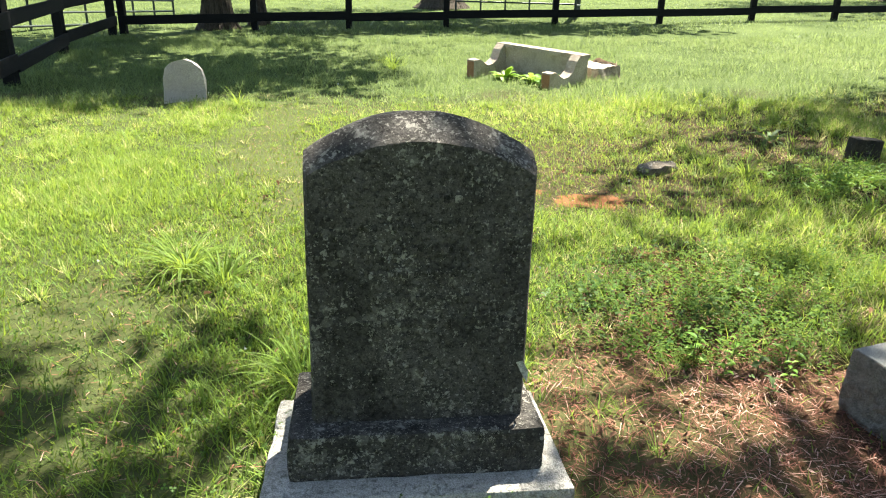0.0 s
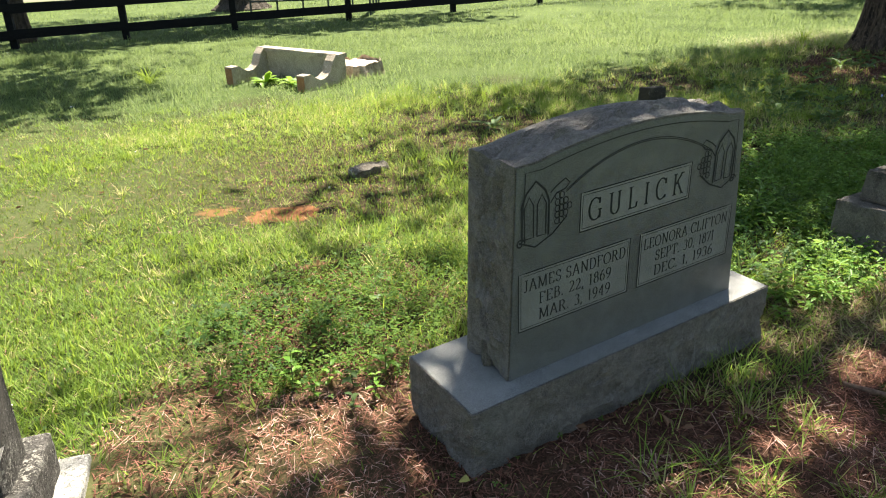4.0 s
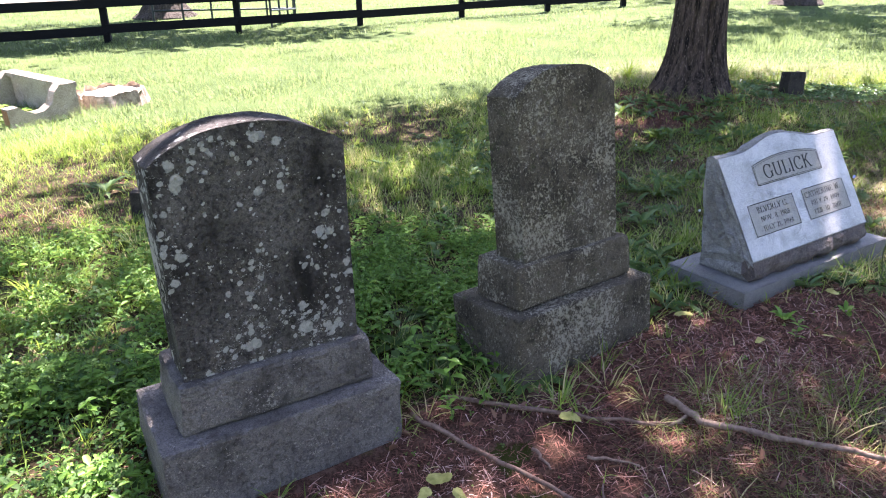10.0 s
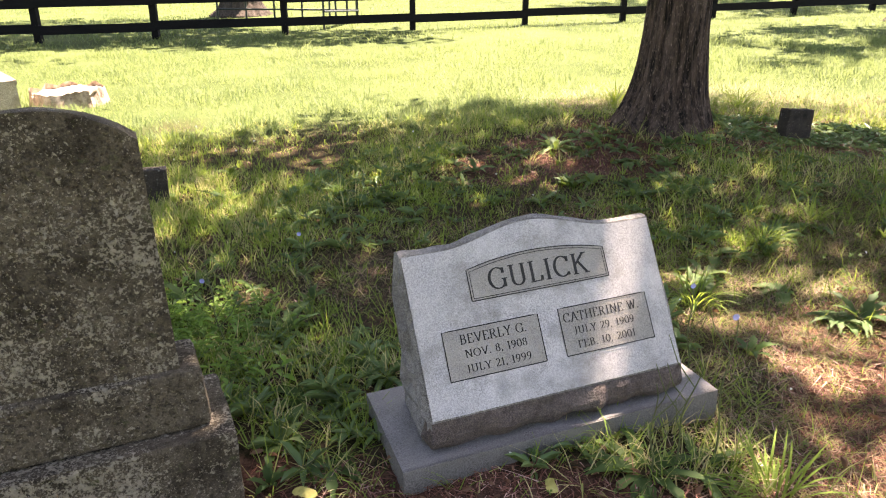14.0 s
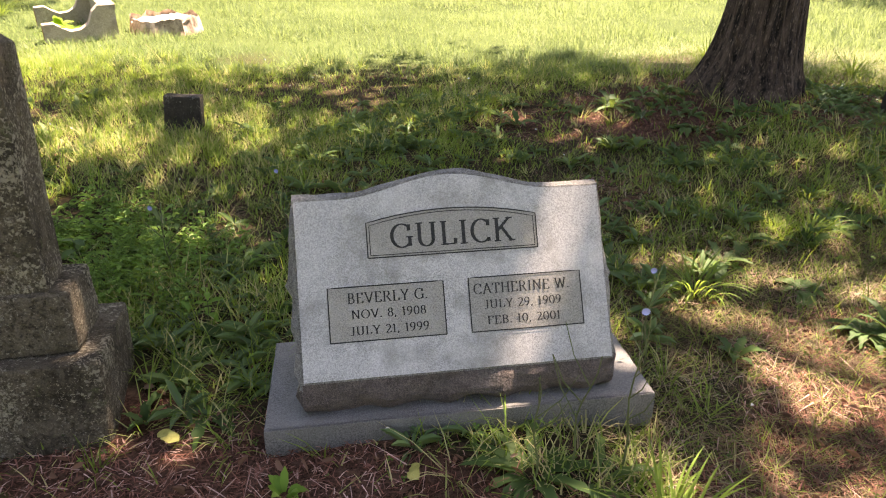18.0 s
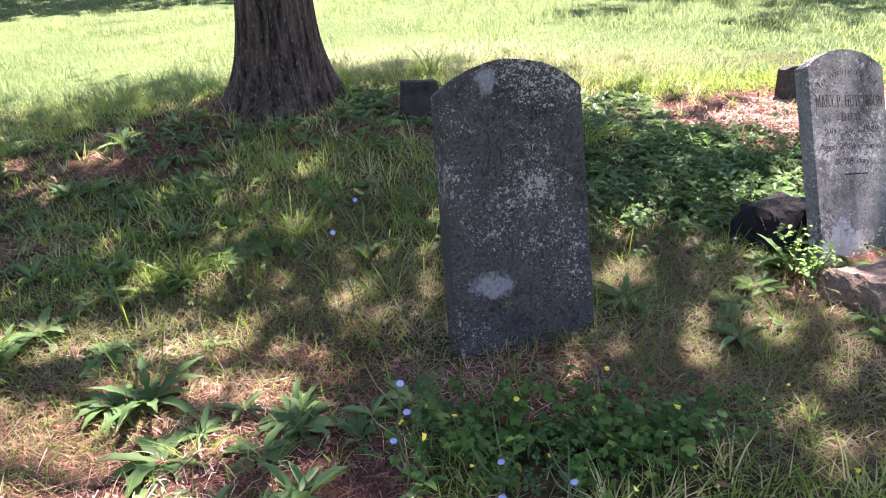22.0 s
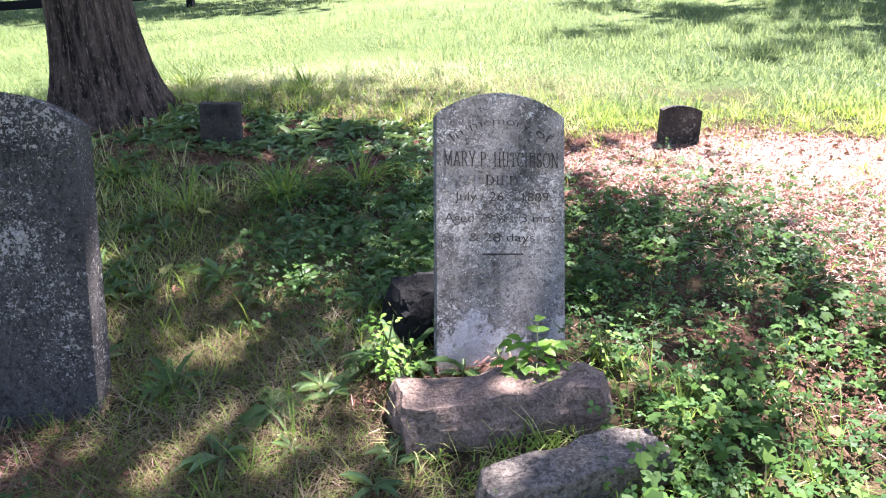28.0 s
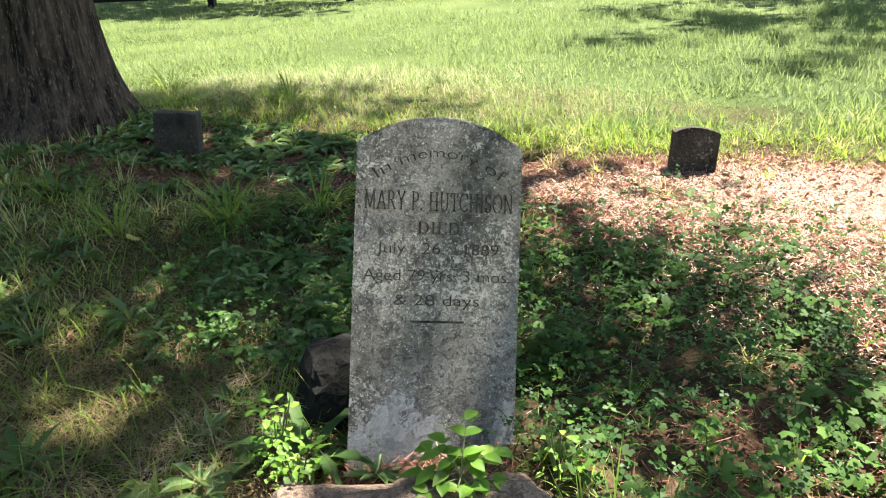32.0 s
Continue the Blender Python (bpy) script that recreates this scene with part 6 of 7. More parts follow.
def leafy_bush(x, y, wide, high, leaves, size, seed, label="small bush of round bright green leaves"):
    t = thing("small_bush", pose(x, y, ground_at(x, y)), label, "plant", "small bushes")
    rng = random.Random(seed)
    for k in range(5):
        a = rng.uniform(0, 6.28)
        part("stem", tube(bmesh.new(), [(0, 0, 0), (0.4 * wide * math.cos(a), 0.4 * wide * math.sin(a), high * 0.6), (0.7 * wide * math.cos(a), 0.7 * wide * math.sin(a), high)], [0.003, 0.002, 0.001], 5), STEM, t)
    for k in range(leaves):
        a, f = rng.uniform(0, 6.28), rng.random() ** 0.5
        bm = bmesh.new()
        leaf_mesh(bm, (wide * f * math.cos(a), wide * f * math.sin(a), high * rng.uniform(0.25, 1.0)), rng.uniform(0, 6.28), rng.uniform(-0.2, 0.6), size * rng.uniform(0.7, 1.3), size * rng.uniform(0.5, 0.8), 0.5)
        with_tone(part("leaf", bm, LEAF_BRIGHT, t, smooth=True), rng.random())
    return t


leafy_bush(8.22, 4.3, 0.07, 0.15, 64, 0.021, 1)
leafy_bush(8.15, 4.36, 0.06, 0.2, 50, 0.021, 2)
leafy_bush(8.78, 4.4, 0.05, 0.14, 24, 0.022, 3)


def grass_tuft(x, y, blades, length, seed, label="tuft of long arching grass"):
    t = thing("grass_tuft", pose(x, y, ground_at(x, y)), label, "plant", "grass tufts")
    rng = random.Random(seed)
    bm = bmesh.new()
    for k in range(blades):
        yaw = rng.uniform(0, 6.28)
        r = 0.07 * rng.random()
        leaf_mesh(bm, (r * math.cos(yaw), r * math.sin(yaw), 0), yaw + rng.uniform(-0.5, 0.5), rng.uniform(0.9, 1.45), length * rng.uniform(0.55, 1.15), 0.0065, rng.uniform(0.8, 1.9))
    data = bpy.data.meshes.new("tuft")
    bm.to_mesh(data)
    data.attributes.new("tone", "FLOAT", "POINT").data.foreach_set("value", [0.35 + 0.4 * noise.noise(v.co * 40) for v in bm.verts])
    bm.free()
    data.materials.append(GRASS)
    ob = new("tuft", data)
    ob.parent = t
    return tagged(ob, kind="stuff")


for n, (x, y, blades, length) in enumerate(((-2.66, 3.2, 110, 0.3), (-2.45, 3.05, 60, 0.26), (-1.98, 2.25, 50, 0.3), (7.45, 5.55, 90, 0.3), (7.75, 5.75, 60, 0.3), (7.05, 5.4, 50, 0.26), (0.95, 3.8, 50, 0.22),
                                            (1.25, 4.0, 60, 0.24), (-1.9, 9.6, 80, 0.4), (-3.3, 7.0, 60, 0.3), (6.0, 7.6, 60, 0.35), (7.0, 7.3, 70, 0.32), (3.3, 1.75, 50, 0.14), (5.1, 2.9, 60, 0.2), (0.6, 4.6, 50, 0.26), (1.3, 2.5, 60, 0.2),
                                            (5.35, 4.05, 60, 0.2), (5.9, 4.6, 60, 0.2), (6.3, 4.9, 50, 0.22))):
    grass_tuft(x, y, blades, length, 300 + n)


def chicory(x, y, height, seed, flowers=4):
    t = thing("chicory_plant", pose(x, y, ground_at(x, y)), "thin chicory stalk with pale blue flowers", "plant", "chicory plants")
    rng = random.Random(seed)
    lean = (rng.uniform(-0.12, 0.12), rng.uniform(-0.1, 0.1))
    spine = [(lean[0] * f * f * height + 0.008 * math.sin(f * 9), lean[1] * f * f * height, f * height) for f in [k / 8 for k in range(9)]]
    part("stalk", tube(bmesh.new(), spine, [0.0032 - 0.002 * k / 8 for k in range(9)], 5), STEM, t)
    for k in range(4):
        p = spine[3 + k]
        a = rng.uniform(0, 6.28)
        part("side_stalk", tube(bmesh.new(), [p, (p[0] + 0.05 * math.cos(a), p[1] + 0.05 * math.sin(a), p[2] + 0.06), (p[0] + 0.08 * math.cos(a), p[1] + 0.08 * math.sin(a), p[2] + 0.13)], [0.0018, 0.0015, 0.001], 4), STEM, t)
    for k in range(flowers):
        p = spine[8 - 2 * (k % 4)] if k else spine[8]
        bm = bmesh.new()
        a0 = rng.uniform(0, 6.28)
        c = Vector(p) + Vector((rng.uniform(-0.02, 0.02), -0.008, 0.0))
        for q in range(12):
            a = a0 + q * 2 * math.pi / 12
            way, side = Vector((math.cos(a), -0.35, math.sin(a))), Vector((-math.sin(a), 0, math.cos(a)))
            bm.faces.new([bm.verts.new(c), bm.verts.new(c + way * 0.0075 + side * 0.0021), bm.verts.new(c + way * 0.0098), bm.verts.new(c + way * 0.0075 - side * 0.0021)])
        part("flower", bm, PETAL_BLUE, t, "pale blue flower head")
    return t


for n, (x, y, h, k) in enumerate(((6.72, 3.5, 0.34, 3), (5.0, 3.05, 0.46, 1), (4.88, 3.02, 0.36, 0), (4.8, 2.98, 0.3, 0), (3.5, 3.75, 0.3, 1), (6.55, 4.35, 0.3, 1), (6.3, 3.05, 0.16, 1), (6.45, 3.1, 0.14, 1), (7.1, 3.35, 0.14, 1), (6.9, 3.3, 0.16, 1), (3.75, 4.2, 0.28, 1), (6.6, 4.7, 0.26, 1), (5.1, 3.5, 0.34, 1), (6.95, 3.45, 0.12, 1))):
    chicory(x, y, h, 400 + n, k)


def fallen_leaf(x, y, size, seed):
    t = thing("fallen_leaf", pose(x, y, ground_at(x, y) + 0.032, random.Random(seed).uniform(-25, 25), random.Random(seed + 1).uniform(-25, 25), seed * 57 % 360), "yellow fallen leaf on the litter", "leaf", "yellow fallen leaves")
    bm = bmesh.new()
    rim = []
    rng = random.Random(seed)
    for k in range(22):
        a = 2 * math.pi * k / 22
        r = size * (0.72 + 0.2 * math.cos(2 * a) + 0.16 * abs(math.cos(1.5 * a)) + rng.uniform(-0.09, 0.09))
        rim.append((r * math.cos(a), 0.8 * r * math.sin(a), 0.14 * r * math.cos(2 * a + seed)))
    mid = bm.verts.new((0, 0, 0.002))
    vs = [bm.verts.new(p) for p in rim]
    for k in range(22):
        bm.faces.new((mid, vs[k], vs[(k + 1) % 22]))
    part("blade", bm, YELLOW_LEAF, t, m=pose(0, 0, 0))


for n, (x, y) in enumerate(((3.22, 2.5), (2.71, 2.29), (2.8, 2.26), (2.76, 2.34), (3.62, 1.75), (4.53, 2.93), (3.9, 2.98), (4.05, 2.72), (1.0, 1.42), (1.12, 1.55), (0.55, 1.28), (-0.2, 1.7), (4.3, 2.65), (3.55, 2.95), (6.05, 5.3), (6.55, 5.2), (7.15, 5.35), (7.2, 4.9), (2.3, 1.55))):
    fallen_leaf(x, y, 0.028 if n % 3 else 0.036, n + 3)


# ---- a pale stake in the litter ----
stake = thing("wooden_stake", pose(5.99, 3.19, ground_at(5.99, 3.19), -12, 8, 25), "short pale wooden stake standing in the litter", "stake")
bm = bmesh.new()
box(bm, -0.012, 0.012, -0.006, 0.006, -0.03, 0.075)
for v in bm.verts:
    if v.co.z > 0.05:
        v.co.x *= 0.7
bmesh.ops.subdivide_edges(bm, edges=bm.edges[:], cuts=2, use_grid_fill=True)
roughen(bm, 0.003, 30, 6)
part("stake", bm, STAKE_WOOD, stake)


# ---- growth and litter that nobody could count ----
def strew_spots(density, spots, rng):
    """Points within ellipses of the plan, so many to the square metre."""
    xs, ys = [], []
    for spot in spots:
        cx, cy, rx, ry = spot[:4]
        n = int(density * 4 * 1.7 * rx * ry)
        x, y = cx + rng.uniform(-1.3, 1.3, n) * rx, cy + rng.uniform(-1.3, 1.3, n) * ry
        ok = (rng.rand(n) < blobs(x, y, (spot,))) & free_of_stones(x, y)
        xs.append(x[ok])
        ys.append(y[ok])
    return np.concatenate(xs), np.concatenate(ys)


def strew(count, x0, x1, y0, y1, keep, rng):
    x, y = rng.uniform(x0, x1, count), rng.uniform(y0, y1, count)
    ok = (rng.rand(count) < keep(x, y)) & free_of_stones(x, y)
    return x[ok], y[ok]


def blades(name, label, x, y, length, width, material, rng, bend=0.7, rise=(0.7, 1.45), rows=3, tone=None, lift=0.0, yaw=None):
    """Grass blades as narrow bent strips."""
    n = len(x)
    z = land(x, y) + (N1(x, y) - 0.5) * 0.02 + (N2(x, y) - 0.5) * 0.03 - 0.004 + lift
    yaw, up = rng.uniform(0, 2 * np.pi, n) if yaw is None else yaw, rng.uniform(rise[0], rise[1], n)
    droop = bend * rng.uniform(0.3, 1.6, n)
    long = length * rng.uniform(0.5, 1.3, n)
    c, s = np.cos(yaw), np.sin(yaw)
    p = np.stack([x, y, z], 1)
    side = np.stack([-s, c, np.zeros(n)], 1) * (width * rng.uniform(0.7, 1.3, n))[:, None] / 2
    cols = [p - side, p + side]
    for i in range(1, rows):
        ang = up - droop * i / rows
        p = p + np.stack([c * np.cos(ang), s * np.cos(ang), np.sin(ang)], 1) * (long / (rows - 1))[:, None]
        cols += [p - side * (1 - i / rows) * 0.9, p + side * (1 - i / rows) * 0.9] if i < rows - 1 else [p]
    verts = np.stack(cols, 1).reshape(-1, 3)
    k = len(cols)
    base = np.arange(n)[:, None] * k
    tris = []
    for i in range(0, k - 3, 2):
        tris += [base + [i, i + 1, i + 2], base + [i + 1, i + 3, i + 2]]
    tris.append(base + [k - 3, k - 2, k - 1])
    tone = rng.rand(n) if tone is None else tone
    ob = sheet(name, verts, np.concatenate(tris), material, np.repeat(tone, k))
    return tagged(ob, label, "grass", kind="stuff")


def build_growth():
    rng = np.random.RandomState(11)
    bare = lambda x, y: np.clip(blobs(x, y, LITTER) + blobs(x, y, RED), 0, 1)
    patchy = lambda x, y: np.clip(0.35 + 1.1 * (N2(x, y) - 0.2), 0.25, 1)
    gappy = lambda x, y: 1 - np.clip((x - 0.8) / 0.8, 0, 1) * (1 - np.clip(2.6 * (N1(x, y) - 0.3), 0.12, 1)) * 0.8
    lawn = lambda x, y: patchy(x, y) * gappy(x, y) * (1 - 0.93 * bare(x, y)) * (1 - 0.8 * blobs(x, y, IVY)) * (1 - 0.8 * blobs(x, y, STRAW)) * (1 - 0.75 * blobs(x, y, WEEDY))
    x, y = strew(430000, -7.0, 11.2, 0.9, 7.2, lawn, rng)
    x1, y1 = strew(130000, -4.6, 0.6, 1.0, 6.0, lawn, rng)
    x, y = np.r_[x, x1], np.r_[y, y1]
    shade = np.clip((x - 0.5) / 2, 0, 1)
    dry = np.clip(rng.rand(len(x)) * 0.75 + 0.55 * (N3(x, y) - 0.5) + 0.35 * (N2(x, y) - 0.5) + 0.12 * blobs(x, y, LITTER) + 0.28 * shade + 0.02 * np.clip(0.5 - x, 0, 1), 0, 1)
    tall = (0.04 + 0.05 * N2(x, y) + 0.02 * N3(x, y)) * (1 - 0.28 * np.clip(0.5 - x, 0, 1))
    blades("lawn_near", "uneven lawn grass round the gravestones", x, y, tall, 0.0048, GRASS, rng, tone=dry)
    # clumps of longer grass
    cx, cy = strew(22000, -6.0, 11.2, 0.9, 7.6, lambda x, y: np.clip(0.15 + 1.1 * (N2(x, y) - 0.25), 0.05, 1) * (1 - 0.8 * bare(x, y)) * (1 - 0.8 * blobs(x, y, IVY)) * (1 - 0.75 * blobs(x, y, STRAW)), rng)
    n = len(cx)
    size, hue = rng.uniform(0.07, 0.17, n) * (0.75 + 0.5 * N3(cx, cy)) * (1 - 0.3 * np.clip(0.5 - cx, 0, 1)), np.where(rng.rand(n) < 0.14 + 0.16 * np.clip((cx - 1) / 3, 0, 1), rng.uniform(0.8, 1, n), rng.uniform(0.1, 0.7, n))
    per = 16
    turn, away = rng.uniform(0, 2 * np.pi, n * per), rng.rand(n * per) ** 0.7
    reach = np.repeat(size * 0.22, per) * away
    x, y = np.repeat(cx, per) + reach * np.cos(turn), np.repeat(cy, per) + reach * np.sin(turn)
    blades("grass_clumps", "clumps of longer arching grass in the lawn", x, y, np.repeat(size, per), 0.0048, GRASS, rng, 1.3, (0.75, 1.5), 3,
           tone=np.clip(np.repeat(hue, per) + rng.uniform(-0.15, 0.15, n * per), 0, 1), yaw=turn + rng.uniform(-0.6, 0.6, n * per))
    x, y = strew(110000, -8, 15, -4.5, 7.2, lambda x, y: patchy(x, y) * ((y < 0.95) | (x > 11.1)), rng)
    blades("lawn_behind", "lawn grass on the near side of the row of graves", x, y, 0.05 + 0.06 * N2(x, y), 0.01, GRASS, rng, tone=rng.rand(len(x)) * 0.8, rows=2)
    x, y = strew(250000, -8, 14, 7.0, 13.5, lambda x, y: patchy(x, y), rng)
    dry = np.clip(rng.rand(len(x)) * 0.72 + 0.5 * (N3(x, y) - 0.5), 0, 1)
    dry = np.clip(dry - 0.22 * np.clip((x - 7.5) / 2, 0, 1), 0, 1)
    dry = np.clip(dry + 0.5 * blobs(x, y, ((7.3, 8.2, 2.0, 1.2, 1),)), 0, 1)
    blades("lawn_middle", "sunny lawn grass beyond the graves", x, y, 0.06 + 0.07 * N2(x, y), 0.008, GRASS_SUN, rng, tone=dry, rows=2)
    x, y = strew(150000, -16, 26, 13.5, 34, lambda x, y: patchy(x, y), rng)
    blades("lawn_far", "field grass along and beyond the fence", x, y, 0.055 + 0.06 * N2(x, y), 0.016, GRASS_SUN, rng, tone=rng.rand(len(x)) * 0.7, rows=2)
    x, y = strew_spots(8500, STRAW, rng)
    blades("straw", "matted dry straw-coloured grass", x, y, 0.11, 0.0021, GRASS_DRY, rng, 2.0, (0.15, 1.25), 3, tone=np.clip(rng.rand(len(x)) * 0.85 + 0.7 * (N1(x, y) - 0.5), 0, 1), lift=rng.uniform(0, 0.015, len(x)))
    x, y = strew_spots(3500, STRAW, rng)
    blades("fine_green_grass", "fine green grass growing through dry straw", x, y, 0.1, 0.0024, GRASS, rng, 1.6, (0.4, 1.3), 3, tone=rng.rand(len(x)) * 0.75)
    patches = ((-0.5, 2.8, 0.6, 0.4, 1), (0.1, 3.1, 0.5, 0.35, 0.8), (-2.4, 2.3, 0.9, 0.5, 0.5), (6.3, 4.6, 1.0, 0.6, 0.6), (1.3, 3.0, 0.5, 0.5, 0.7), (9.0, 6.9, 1.0, 0.3, 0.6), (7.2, 7.0, 1.2, 0.4, 0.7))
    x, y = strew(60000, -4, 11, 1.0, 8.5, lambda x, y: blobs(x, y, patches), rng)
    blades("tall_weeds", "knee-deep fine green weeds between the graves", x, y, 0.16, 0.0045, GRASS, rng, 0.9, tone=rng.rand(len(x)) * 0.6)
    x, y = strew(26000, -4, 11, 1.0, 8.5, lambda x, y: blobs(x, y, patches), rng)
    leaf_scatter("tall_weed_leaves", "small green leaves on tall weeds", x, y, 0.008, WEED_LEAF, rng, 0.8, 0.1, 0.05, trefoil=True)
    # needles and dead leaves
    x, y = strew_spots(7600, LITTER, rng)
    thin = rng.rand(len(x)) < 1 - 0.75 * blobs(x, y, MOSSY)
    x, y = x[thin], y[thin]
    # needles grow paler with x and y: sunlit brightness put into their tone
    blades("needle_litter", "brown fallen needles and stalks on the soil", x, y, 0.045, 0.003, NEEDLES, rng, 1.3, (-0.2, 0.6), 3, lift=rng.uniform(0.003, 0.022, len(x)), tone=np.clip(rng.rand(len(x)) ** 1.2 * 0.95 + 0.5 * (N1(x, y) - 0.5) + 0.6 * np.clip(x - 8.8, 0, 1) * np.clip(y - 5.2, 0, 1), 0, 1))
    x, y = strew(60000, -3, 11.3, 0.6, 7.2, lambda x, y: 0.5 * (1 - bare(x, y)), rng)
    blades("stray_needles", "dead needles and stalks lying in the grass", x, y, 0.06, 0.003, NEEDLES, rng, 1.0, (-0.1, 0.6), 3, lift=0.015)
    x, y = strew(13000, -3, 11.3, 0.6, 7.2, lambda x, y: np.clip(0.03 + blobs(x, y, LITTER), 0, 1), rng)
    blades("dead_stalks", "scattered pale dead stalks on the litter", x, y, 0.12, 0.003, NEEDLES, rng, 0.5, (-0.1, 0.25), 3, lift=0.02, tone=rng.uniform(0.6, 1, len(x)))
    x, y = strew(16000, -3, 11.3, 0.6, 7.2, lambda x, y: np.clip(0.03 + blobs(x, y, LITTER), 0, 1), rng)
    leaf_scatter("dead_leaves", "brown dead leaf fragments on the soil", x, y, 0.015, DEAD_LEAF, rng, 0.9, 0.014, ratio=0.5)
    x, y = strew(90000, -1.0, 4.2, 1.2, 3.6, lambda x, y: blobs(x, y, MOSSY), rng)
    blades("moss", "low olive moss on the bare soil", x, y, 0.012, 0.004, MOSS, rng, 0.4, (0.8, 1.5), 2, tone=np.clip(rng.rand(len(x)) * 0.7 + 0.6 * (N1(x, y) - 0.4), 0, 1))
    # low leaves
    x, y = strew(210000, -4.4, 11.2, 0.9, 7.0, lambda x, y: blobs(x, y, IVY) * (1 - 0.6 * bare(x, y)), rng)
    leaf_scatter("ground_cover", "dense low green ground cover with small lobed leaves", x, y, 0.0115, LEAF, rng, 0.6, 0.03, 0.055, trefoil=True)
    x, y = strew(260000, -4.4, 4.6, 0.9, 5.2, lambda x, y: blobs(x, y, WEEDY) * (1 - 0.6 * bare(x, y)) * np.clip(3.2 * (N1(x, y) - 0.38), 0.06, 1), rng)
    leaf_scatter("small_weeds", "thick growth of small-leaved green weeds", x, y, 0.007, WEED_LEAF, rng, 0.8, 0.05, 0.07, trefoil=True)
    # lobed leaves over the cover, thick in clumps and thin between them
    x, y = strew(400000, -4.4, 11.2, 0.9, 7.0, lambda x, y: 0.8 * blobs(x, y, IVY) * (1 - 0.75 * bare(x, y)) * np.clip(2.6 * (N1(x, y) - 0.3), 0.08, 1) * np.clip(0.4 + N2(x, y), 0, 1), rng)
    lobed_leaves("cover_leaves", "low creeping plants with lobed dark green leaves", x, y, 0.0145, LEAF_IVY, rng)
    # leafy sprigs between the headstones
    x, y = strew(52000, 0.6, 4.4, 2.2, 5.4, lambda x, y: blobs(x, y, WEEDY) * (1 - 0.75 * bare(x, y)) * np.clip(2.4 * (N1(x, y) - 0.25), 0.1, 1) * 0.42, rng)
    sprigs("leafy_sprigs", "dense sprigs of small pointed green leaves", x, y, 6, 0.034, 0.4, 0.02, 0.1, (-0.1, 0.8), SPRIG_LEAF, rng)
    x, y = strew(3600, -1.2, 0.6, 2.2, 3.4, lambda x, y: blobs(x, y, ((-0.45, 2.7, 0.5, 0.4, 1), (0.1, 3.1, 0.5, 0.3, 0.6))), rng)
    sprigs("fine_sprigs", "fine feathery green weeds at the edge of the litter", x, y, 6, 0.018, 0.34, 0.02, 0.11, (-0.1, 1.0), WEED_LEAF, rng)
    # broad leaves in the shade of the cedar
    x, y = strew(3000, 3.4, 8.4, 2.6, 6.5, lambda x, y: np.clip(0.1 + 2.2 * (N2(x, y) - 0.35), 0.05, 1) * (1 - 0.6 * bare(x, y)) * (y > 1.95 + 0.22 * x) * 0.42, rng)
    sprigs("broad_leaves", "low tufts of narrow broad-bladed weeds in the shade", x, y, 8, 0.085, 0.2, 0.004, 0.02, (0.05, 1.1), SHADE_LEAF, rng)
    x, y = strew(2600, 7.55, 8.5, 4.75, 6.1, lambda x, y: np.clip(0.1 + 2.0 * (N2(x, y) - 0.3), 0.1, 1) * 0.5 * (1 - bare(x, y)), rng)
    sprigs("dense_broad_leaves", "thick growth of pointed weeds beside the marble tablet", x, y, 7, 0.06, 0.3, 0.01, 0.06, (0.0, 0.9), SHADE_LEAF, rng)
    x, y = strew(900, 6.4, 8.4, 6.0, 6.75, lambda x, y: np.full(len(x), 0.5), rng)
    sprigs("edge_broad_leaves", "low broad weeds behind the cedar", x, y, 7, 0.06, 0.36, 0.004, 0.02, (0.05, 0.9), SHADE_LEAF, rng)
    # pale litter; part of its sunlit brightness is put into the colour
    x, y = strew_spots(6500, ((10.2, 5.65, 1.1, 0.65, 1), (9.5, 6.2, 0.9, 0.3, 0.9), (11.0, 5.2, 0.7, 0.8, 0.9)), rng)
    blades("bleached_litter", "sun-bleached needles and chips on bare soil", x, y, 0.03, 0.0045, PALE_LITTER, rng, 1.0, (-0.2, 0.5), 3, lift=rng.uniform(0.004, 0.02, len(x)))
    x, y = strew(95000, -6.0, 11.2, 0.9, 8.5, lambda x, y: (0.5 * np.clip(2.5 * (N3(x, y) - 0.45), 0, 1) + 0.5 * np.clip(-x, 0, 1) * np.clip(4 - y, 0, 1)) * (1 - bare(x, y)) + 0.08, rng)
    leaf_scatter("clover", "clover and small weeds mixed in the lawn", x, y, 0.0065, WEED_LEAF, rng, 0.6, 0.03, 0.03, trefoil=True)
    x, y = strew(220, -4.4, 11, 1.0, 8, lambda x, y: 0.35 * (1 - bare(x, y)), rng)
    leaf_scatter("clover_blossoms", "scattered tiny white clover blossoms", x, y, 0.007, PETAL_WHITE, rng, 0.6, 0.07, 0.02, True)
    x, y = strew(60, 6.6, 7.8, 3.3, 3.8, lambda x, y: np.full(len(x), 0.5), rng)
    leaf_scatter("yellow_blossoms", "scattered tiny yellow flowers in ground cover", x, y, 0.008, PETAL_YELLOW, rng, 0.6, 0.075, 0.02, True)


